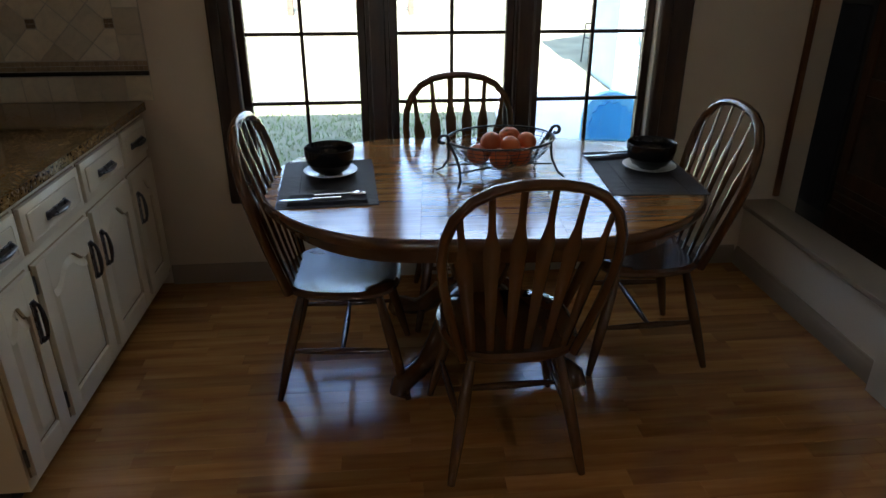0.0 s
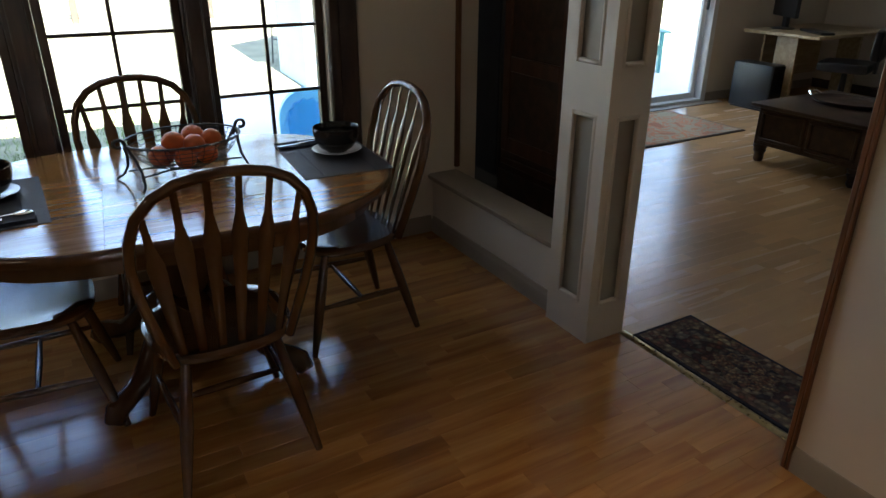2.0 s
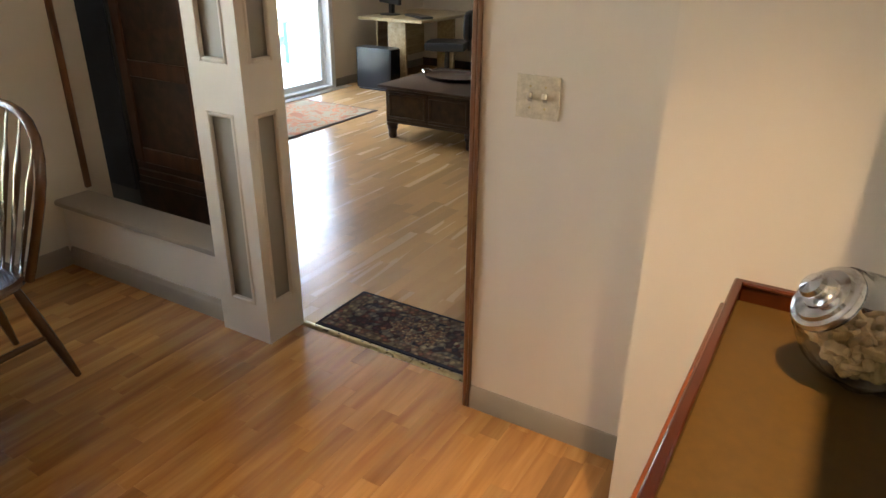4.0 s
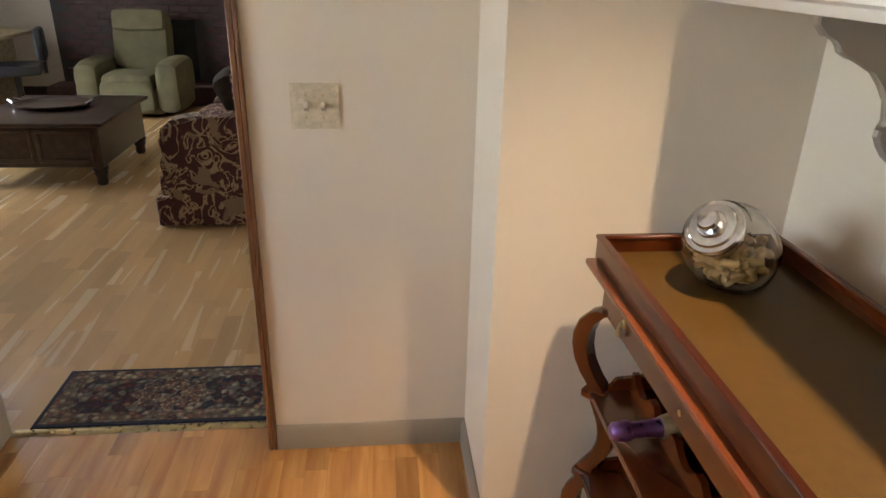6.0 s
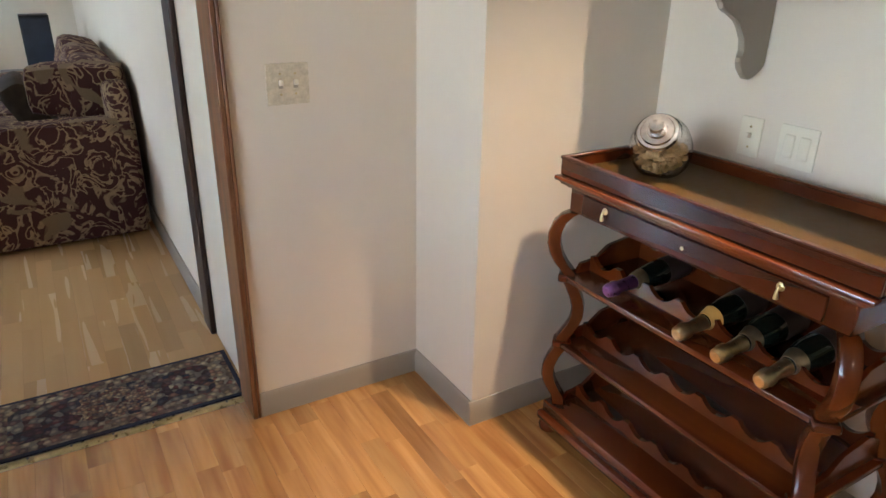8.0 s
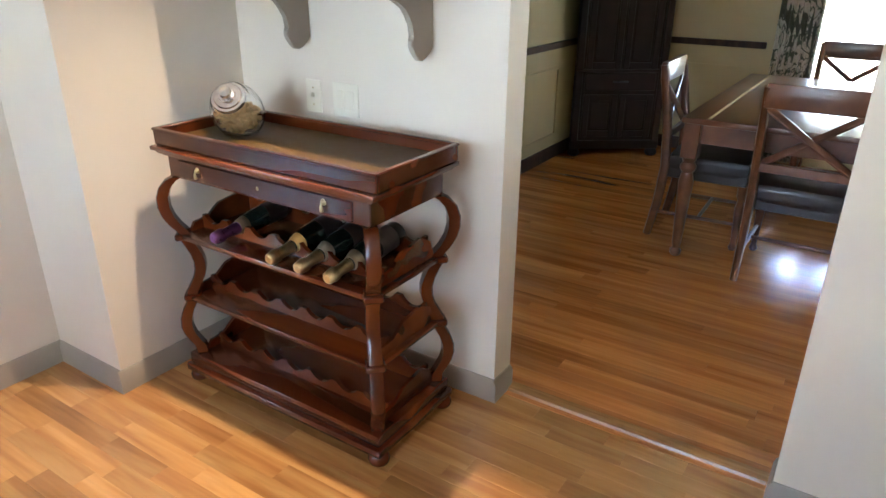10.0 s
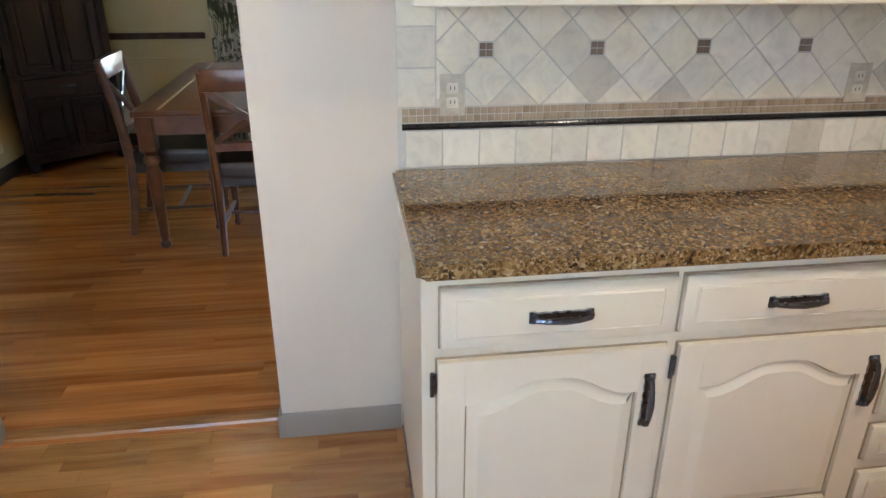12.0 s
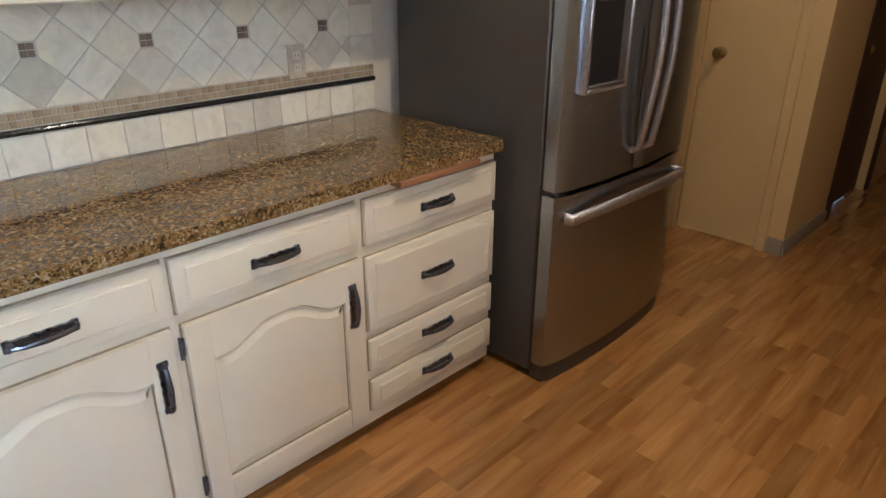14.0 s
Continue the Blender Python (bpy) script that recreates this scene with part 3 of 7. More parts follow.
solid("threshold", bm, timber("oak_reducer", (0.30, 0.14, 0.045), (0.40, 0.20, 0.07), (0.46, 0.25, 0.09), 0.25, (1.2, 12, 12), 0, ""), "oak reducer strip between the two wooden floors", "threshold")


# ---- half wall with ledge and panelled column ----
bm = B(1.82, 1.95, 2.50, 3.66, 0.0, 0.345)
ledge = thing("half_wall", Matrix(), "low white painted half wall with a taupe cap", "half wall", kind="structure")
part("wall_body", bm, IVORY, ledge, "white painted face")
bm = slab(bmesh.new(), [(1.785, 0.332), (1.79, 0.322), (1.80, 0.32), (1.812, 0.306), (1.82, 0.30), (1.97, 0.30), (1.97, 0.352), (1.80, 0.352), (1.787, 0.346)], -3.66, -2.50, XZ)
part("cap", bm, TAUPE, ledge, "glossy taupe painted cap with a rounded nose")
prof = [(1.80, 0.0), (1.82, 0.0), (1.82, 0.095), (1.813, 0.095), (1.808, 0.085), (1.804, 0.075), (1.80, 0.07)]
part("skirting", slab(bmesh.new(), prof, -3.648, -2.50, XZ), TAUPE, ledge, "taupe painted skirting")

column = thing("column", Matrix.Translation((1.8725, 2.375, 0)), "white square column with recessed grey panels", "column", kind="structure")
CW, CD = 0.1025, 0.135


def column_face(w, zs):
    """Frame of one column side in the x, z plane, with openings between the heights zs."""
    b = bmesh.new()
    s = 0.040
    for x0 in (-w, w - s):
        box(b, x0, x0 + s, -0.022, 0.0, 0.0, TOP)
    z = 0.0
    for lo, hi in zs + [(TOP, TOP)]:
        box(b, -w + s, w - s, -0.022, 0.0, z, lo)
        z = hi
    return b


def column_moulding(w, lo, hi):
    b = bmesh.new()
    s, t = 0.040, 0.017
    for x0, x1, z0, z1 in ((-w + s, -w + s + t, lo, hi), (w - s - t, w - s, lo, hi), (-w + s + t, w - s - t, lo, lo + t), (-w + s + t, w - s - t, hi - t, hi)):
        box(b, x0, x1, -0.027, -0.004, z0, z1, 0.005)
    return b


ZS = [(0.165, 0.955), (1.135, 2.25)]
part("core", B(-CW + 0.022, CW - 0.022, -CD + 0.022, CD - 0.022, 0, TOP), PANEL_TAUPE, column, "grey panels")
for rz, w, d in ((0, CW, CD), (90, CD - 0.022, CW), (180, CW, CD), (270, CD - 0.022, CW)):
    m = Matrix.Rotation(radians(rz), 4, "Z") @ Matrix.Translation((0, -d + 0.022, 0))
    ob = part("frame", column_face(w, ZS), IVORY, column)
    ob.matrix_basis = m
    for lo, hi in ZS:
        ob = part("moulding", column_moulding(w, lo, hi), IVORY, column)
        ob.matrix_basis = m


# ---- windows and doors ----
def sash(parent, x0, x1, z0, z1, cols, rows, y, wood, bar=0.018, stile=0.045):
    b = bmesh.new()
    for a, c, e, f in ((x0, x0 + stile, z0, z1), (x1 - stile, x1, z0, z1), (x0 + stile, x1 - stile, z0, z0 + stile), (x0 + stile, x1 - stile, z1 - stile, z1)):
        box(b, a, c, y - 0.02, y + 0.025, e, f, 0.004)
    sa = part("sash", b, wood, parent)
    gx0, gx1, gz0, gz1 = x0 + stile, x1 - stile, z0 + stile, z1 - stile
    for k in range(1, cols):
        x = gx0 + (gx1 - gx0) * k / cols
        part("glazing_bar", B(x - bar / 2, x + bar / 2, y - 0.012, y + 0.012, gz0, gz1, 0.003), wood, sa)
    for k in range(1, rows):
        z = gz0 + (gz1 - gz0) * k / rows
        part("glazing_bar", B(gx0, gx1, y - 0.010, y + 0.010, z - bar / 2, z + bar / 2, 0.003), wood, sa)
    p = part("pane", B(gx0, gx1, y + 0.003, y + 0.007, gz0, gz1), GLASS, sa, "clear window pane")
    p.visible_shadow = False


win = thing("window_1", Matrix(), "wide dark-stained casement window with small panes", "window", kind="structure")
b = bmesh.new()
box(b, -0.765, -0.66, 3.63, 3.66, 0.42, 2.25, 0.008)
box(b, -0.71, -0.66, 3.615, 3.63, 0.47, 2.2, 0.006)
part("casing", b, DARK_TRIM, win)
b = bmesh.new()
box(b, 1.235, 1.385, 3.63, 3.66, 0.42, 2.25, 0.008)
box(b, 1.235, 1.285, 3.615, 3.63, 0.47, 2.2, 0.006)
part("casing", b, DARK_TRIM, win)
part("head_casing", B(-0.66, 1.235, 3.63, 3.66, 2.15, 2.25, 0.006), DARK_TRIM, win)
part("apron", B(-0.66, 1.235, 3.635, 3.66, 0.42, 0.505, 0.006), DARK_TRIM, win)
part("sill", B(-0.69, 1.265, 3.595, 3.76, 0.505, 0.53, 0.006), DARK_TRIM, win)
for x0, x1 in ((-0.105, 0.025), (0.568, 0.682)):
    b = B(x0 + 0.012, x1 - 0.012, 3.66, 3.80, 0.53, 2.15, 0.005)
    part("mullion", b, DARK_TRIM, win)
    part("mullion_trim", B((x0 + x1) / 2 - 0.035, (x0 + x1) / 2 + 0.035, 3.642, 3.66, 0.53, 2.15, 0.006), DARK_TRIM, win)
for x0, x1 in ((-0.664, -0.094), (0.014, 0.58), (0.67, 1.234)):
    sash(win, x0, x1, 0.531, 2.149, 2, 5, 3.725, DARK_TRIM, 0.016, 0.036)
for x in (-0.34, 0.31, 0.94):
    part("crank", tube(bmesh.new(), [(x, 3.70, 0.545), (x, 3.66, 0.56), (x + 0.05, 3.65, 0.558), (x + 0.07, 3.65, 0.57)], 0.006), PEWTER, win)

slider = thing("patio_door", Matrix(), "white sliding glass patio door onto the patio", "door", kind="structure")
b = bmesh.new()
box(b, 4.35, 4.42, 5.47, 5.62, 0.0, 2.07, 0.006)
box(b, 6.13, 6.2, 5.47, 5.62, 0.0, 2.07, 0.006)
box(b, 4.42, 6.13, 5.47, 5.62, 0.0, 0.035, 0.005)
box(b, 4.42, 6.13, 5.47, 5.62, 2.0, 2.07, 0.005)
part("door_frame", b, WHITE_FRAME, slider)
for x0, x1, y in ((4.43, 5.30, 5.53), (5.26, 6.12, 5.575)):
    sash(slider, x0, x1, 0.036, 1.998, 1, 1, y, WHITE_FRAME, 0.02, 0.06)
part("door_handle", B(6.07, 6.09, 5.50, 5.53, 0.95, 1.15, 0.006), BLACK_PLASTIC, slider)

win2 = thing("window_2", Matrix(), "bright dining room window with dark frame", "window", kind="structure")
b = bmesh.new()
for a, c, e, f in ((-0.10, -0.02, 0.5, 2.18), (-1.83, -1.75, 0.5, 2.18), (-1.75, -0.10, 2.1, 2.18), (-1.75, -0.10, 0.47, 0.55)):
    box(b, a, c, -4.08, -4.05, e, f, 0.006)
part("casing", b, DARK_TRIM, win2)
for x0, x1 in ((-1.749, -0.93), (-0.92, -0.101)):
    sash(win2, x0, x1, 0.551, 2.099, 1, 1, -4.14, WHITE_FRAME, 0.02, 0.04)

door = thing("door_1", Matrix(), "closed flat cream closet door with a dark knob", "door", kind="structure")
part("door_leaf", B(-4.735, -4.70, 0.475, 0.93, 0.012, 2.045, 0.003), YELLOW, door, "flat cream door leaf")
b = bmesh.new()
box(b, -4.70, -4.685, 0.93, 0.985, 0.0, 2.1, 0.004)
box(b, -4.70, -4.685, 0.42, 0.475, 0.0, 2.1, 0.004)
box(b, -4.70, -4.685, 0.475, 0.93, 2.045, 2.1, 0.004)
part("door_casing", b, YELLOW, door)
part("door_knob", lathe(bmesh.new(), [(0.028, 0.0), (0.028, 0.006), (0.012, 0.012), (0.011, 0.03), (0.024, 0.04), (0.029, 0.055), (0.024, 0.068), (0.0, 0.072)], m=Matrix.Translation((-4.70, 0.575, 1.015)) @ Matrix.Rotation(radians(90), 4, "Y")), BRASS, door, "dark bronze knob")
door2 = thing("door_2", Matrix(), "dark wooden hall door standing closed", "door", kind="structure")
part("door_leaf", B(-6.24, -5.46, 0.985, 1.02, 0.012, 2.045, 0.003), DARK_TRIM, door2)
b = bmesh.new()
for a, c in ((-5.46, -5.38), (-6.33, -6.24)):
    box(b, a, c, 1.07, 1.085, 0.0, 2.12, 0.004)
part("door_casing", b, DARK_TRIM, door2)
part("door_knob", lathe(bmesh.new(), [(0.026, 0.0), (0.012, 0.012), (0.011, 0.03), (0.028, 0.05), (0.0, 0.07)], m=Matrix.Translation((-5.54, 1.02, 1.0)) @ Matrix.Rotation(radians(-90), 4, "X")), BRASS, door2)


# ---- kitchen cabinets ----
def arch(u, h):
    """Height of a cathedral arch above its shoulders at u from 0 to 1."""
    v = min(u, 1 - u)
    return h * 0.5 * (1 - math.cos(math.pi * min(1.0, max(0.0, (v - 0.07) / 0.36))))


def pull_mesh():
    """Blackened pull: scalloped back plate with a paler bead painting its highlight, bowed leaf-shaped grip, two posts,
    0.145 long along x.
    """
    b = bmesh.new()
    n = 56
    half = lambda u: 0.0105 + 0.0020 * abs(math.sin(u * math.pi * 6)) + (0.0022 if u < 0.09 or u > 0.91 else 0)
    up = [(-0.0725 + 0.145 * k / n, half(k / n)) for k in range(n + 1)]
    slab(b, [(x, -z) for x, z in up] + [(x, z) for x, z in reversed(up)], 0.0, 0.003, Matrix(((1, 0, 0, 0), (0, 0, 1, 0), (0, 1, 0, 0), (0, 0, 0, 1))))
    tube(b, [(-0.064, 0.003, 0), (-0.059, 0.018, 0), (-0.035, 0.024, 0), (0, 0.026, 0), (0.035, 0.024, 0), (0.059, 0.018, 0), (0.064, 0.003, 0)], [0.0050, 0.0056, 0.0066, 0.0084, 0.0066, 0.0056, 0.0050], 8)
    for x in (-0.062, 0.062):
        lathe(b, [(0.010, 0.003), (0.011, 0.008), (0.008, 0.013), (0.0, 0.015)], seg=10, m=Matrix.Translation((x, 0, 0)) @ Matrix.Rotation(radians(-90), 4, "X"))
    dark = len(b.faces)
    # Beads and ribs in paler metal stand in for highlight lines.
    for sz in (-1, 1):
        tube(b, [(x, 0.0035, sz * (z - 0.0012)) for x, z in up[3:-3:2]], 0.0015, 6)
    for k in range(5):
        x = -0.04 + 0.02 * k
        tube(b, [(x - 0.006, 0.021 - 0.00006 * (x * 1000) ** 2 / 25, -0.0072), (x, 0.0315 - abs(x) * 0.09, 0.0), (x + 0.006, 0.021 - 0.00006 * (x * 1000) ** 2 / 25, 0.0072)], 0.0012, 5)
    b.faces.ensure_lookup_table()
    for f in b.faces[dark:]:
        f.material_index = 1
    me = mesh_of("handle", b, PEWTER)
    me.materials.append(GLINT_PEWTER)
    return me


PULL = pull_mesh()
b = B(-0.006, 0.006, 0.0, 0.008, -0.026, 0.026, 0.002)
tube(b, [(0.006, 0.008, -0.03), (0.006, 0.008, 0.03)], 0.005, 8)
HINGE = mesh_of("hinge", b, PEWTER)
for me in (PULL, HINGE):
    me.polygons.foreach_set("use_smooth", [True] * len(me.polygons))
    me.set_sharp_from_angle(angle=radians(40))
UPRIGHT = Matrix.Rotation(radians(90), 4, "Y")


def drawer_front(parent, x0, x1, z0, z1):
    b = B(x0, x1, 0.0, 0.017, z0, z1, 0.004, 2)
    d = part("drawer_front", b, CABINET, parent)
    # Thin brown slab paints the shadow line round the drawer, glaze included.
    part("edge_shade", B(x0 - 0.0035, x1 + 0.0035, 0.0, 0.003, z0 - 0.0035, z1 + 0.0035), GLAZE_SHADE, d, "brown edge strip painting gap shadow and glaze")
    smooth(part("raised_field", B(x0 + 0.03, x1 - 0.03, 0.0155, 0.0205, z0 + 0.026, z1 - 0.026, 0.0045), CABINET, d), 15)
    share("handle", PULL, d, ((x0 + x1) / 2, 0.0205, (z0 + z1) / 2 - 0.004))
    return d


def door_front(parent, x0, x1, z0, z1, hinge, handle_z):
    """A cathedral door; hinge: the side of its hinges, -1 at x0, 1 at x1."""
    w, s = x1 - x0, 0.062
    d = part("door", B(x0, x1, 0.0, 0.009, z0, z1), CABINET, parent)
    # Brown slabs paint the shadow gap round the door and in the panel groove.
    part("edge_shade", B(x0 - 0.004, x1 + 0.004, 0.0, 0.004, z0 - 0.004, z1 + 0.004), GLAZE_SHADE, d, "brown edge strip painting gap shadow and glaze")
    part("panel_groove", B(x0 + s - 0.002, x1 - s + 0.002, 0.0085, 0.0094, z0 + s - 0.002, z1 - s + 0.002), GLAZE_SHADE, d, "brown groove fill painting crease shade and glaze")
    for a in (x0, x1 - s):
        part("stile", B(a, a + s, 0.0085, 0.0207, z0, z1, 0.0012), CABINET, d)
    part("rail", B(x0 + s, x1 - s, 0.0085, 0.0205, z0, z0 + s, 0.0035), CABINET, d)
    b = bmesh.new()
    h = 0.055
    n = 24
    low = [(x0 + s + (w - 2 * s) * k / n, z1 - s - h + arch(k / n, h)) for k in range(n + 1)]
    m = Matrix(((1, 0, 0, 0), (0, 0, 1, 0), (0, 1, 0, 0), (0, 0, 0, 1)))
    slab(b, low + [(x1 - s, z1), (x0 + s, z1)], 0.0085, 0.0205, m)
    smooth(part("rail", b, CABINET, d, "arched top rail"), 15)
    g = 0.005
    a0, a1 = x0 + s + g, x1 - s - g
    field = [(a0, z0 + s + g), (a1, z0 + s + g)] + [(a1 - (a1 - a0) * k / n, z1 - s - h - g + arch(k / n, h)) for k in range(n + 1)]
    b = bmesh.new()
    inner = grow(field, -0.028)
    lo = [b.verts.new((x, 0.0095, z)) for x, z in field]
    hi = [b.verts.new((x, 0.019, z)) for x, z in inner]
    b.faces.new(hi)
    for k in range(len(lo)):
        j = (k + 1) % len(lo)
        b.faces.new((lo[k], lo[j], hi[j], hi[k]))
    smooth(part("raised_panel", b, CABINET, d), 15)
    hx = x1 - 0.036 if hinge < 0 else x0 + 0.036
    share("handle", PULL, d, m=Matrix.Translation((hx, 0.020, handle_z)) @ UPRIGHT)
    ex = x0 - 0.006 if hinge < 0 else x1 + 0.006
    for z in (z0 + 0.075, z1 - 0.06):
        share("hinge", HINGE, d, (ex, 0.003, z))
    return d


def base_unit(m, w, label, doors=(), drawers=(), depth=0.60, end_panel=None):
    u = thing("base_cabinet", m, label, "cabinet", "kitchen base cabinets")
    b = B(0.0, w, -depth, 0.0, 0.055, 0.878)
    part("body", b, CABINET, u)
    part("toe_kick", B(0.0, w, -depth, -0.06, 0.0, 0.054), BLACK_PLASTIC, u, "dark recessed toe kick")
    for x0, x1, z0, z1 in drawers:
        drawer_front(u, x0, x1, z0, z1)
    for x0, x1, z0, z1, hinge, hz in doors:
        door_front(u, x0, x1, z0, z1, hinge, hz)
    return u


FACE = 0.637
# seen from the front, local x runs with the world's x
base_unit(Matrix.Translation((-1.620, FACE, 0)), 0.582, "cream base cabinet with drawer and arched door beside the doorway", [(0.017, 0.548, 0.10, 0.666, 1, 0.525)], [(0.013, 0.542, 0.698, 0.842)])
base_unit(Matrix.Translation((-2.190, FACE, 0)), 0.570, "cream base cabinet with one drawer and an arched door", [(0.014, 0.556, 0.10, 0.664, 1, 0.525)], [(0.016, 0.564, 0.697, 0.840)])
base_unit(Matrix.Translation((-2.790, FACE, 0)), 0.600, "cream base cabinet with four stacked drawers beside the refrigerator", (), [(0.004, 0.586, 0.697, 0.838), (0.004, 0.586, 0.408, 0.657), (0.004, 0.586, 0.262, 0.373), (0.004, 0.586, 0.108, 0.222)])


def granite(name, poly, z0, z1, label):
    b = slab(bmesh.new(), poly, z0, z1)
    es = [e for e in b.edges if abs(e.verts[0].co.z - e.verts[1].co.z) < 1e-6]
    bmesh.ops.bevel(b, geom=es, offset=0.009, segments=3, affect="EDGES")
    return solid(name, b, GRANITE, label, "countertop", "thing")


def rounded(x0, x1, y0, y1, r, corners="1111", n=5):
    out = []
    for k, (cx, cy, a) in enumerate(((x0 + r, y0 + r, 180), (x1 - r, y0 + r, 270), (x1 - r, y1 - r, 0), (x0 + r, y1 - r, 90))):
        if corners[k] == "1":
            out += [(cx + r * math.cos(radians(a + 90 * j / n)), cy + r * math.sin(radians(a + 90 * j / n))) for j in range(n + 1)]
        else:
            out.append(((x0, y0), (x1, y0), (x1, y1), (x0, y1))[k])
    return out


granite("countertop", rounded(-2.80, -1.026, 0.012, 0.682, 0.02, "0011"), 0.879, 0.915, "polished brown speckled granite worktop with a rounded front edge")
solid("cutting_board", B(-2.66, -2.31, 0.64, 0.694, 0.858, 0.8785, 0.003), timber("cutting_board_wood", (0.24, 0.10, 0.04), (0.32, 0.15, 0.065), (0.38, 0.19, 0.09), 0.5, (1.2, 12, 12), 0, ""), "reddish pull-out cutting board tucked under the granite", "cutting board", "thing")

wall_cab = thing("wall_cabinet", Matrix(), "cream wall cabinets above the tiled backsplash", "cabinet")
part("body", B(-2.80, -1.06, 0.002, 0.315, 1.40, 2.2), CABINET, wall_cab)
part("light_rail", B(-2.80, -1.06, 0.295, 0.325, 1.378, 1.402, 0.004), CABINET, wall_cab)
for k in range(3):
    x0 = -2.79 + 0.578 * k
    part("door", B(x0, x0 + 0.565, 0.3155, 0.335, 1.405, 2.19, 0.004), CABINET, wall_cab)

# cabinets along the west side, facing the dining table
WY = 3.66
for y1, y0, lab in ((2.462, 2.175, "narrow"), (2.910, 2.462, "wide"), (3.335, 2.910, "wide"), (3.652, 3.335, "corner")):
    w = y1 - y0
    m = pose(-1.118, y1, 0, 0, 0, -90)
    hz = 0.505
    base_unit(m, w, {"narrow": "narrow cream base cabinet with drawer and arched door in dim light", "wide": "cream base cabinet with drawer and arched door in dim light", "corner": "cream corner base cabinet beside the window wall"}[lab], [(0.018, w - 0.018, 0.10, 0.66, (-1 if y0 > 2.9 else 1), hz)], [(0.014, w - 0.014, 0.70, 0.845)])
granite("countertop", rounded(-1.745, -1.082, 2.17, 3.652, 0.015, "1111"), 0.879, 0.915, "brown granite worktop in shade beside the window wall")


# ---- tiled backsplash ----
def clip(poly, axis, limit, keep_above):
    out = []
    for k in range(len(poly)):
        p, q = poly[k - 1], poly[k]
        inp, inq = ((p[axis] >= limit) == keep_above), ((q[axis] >= limit) == keep_above)
        if inp != inq:
            f = (limit - p[axis]) / (q[axis] - p[axis])
            out.append((p[0] + f * (q[0] - p[0]), p[1] + f * (q[1] - p[1])))
        if inq:
            out.append(q)
    return out


def tile_mesh(poly, t, material, edge=0.0015):
    """A tile in the x, z plane of thickness t along y, its face edge eased."""
    b = bmesh.new()
    inner = grow(poly, -edge)
    rings = [[b.verts.new((x, y, z)) for x, z in ps] for ps, y in ((poly, 0.0), (poly, t - edge), (inner, t))]
    n = len(poly)
    for a, c in zip(rings, rings[1:]):
        for k in range(n):
            j = (k + 1) % n
            b.faces.new((a[k], a[j], c[j], c[k]))
    b.faces.new(rings[-1])
    return mesh_of("tile", b, material)


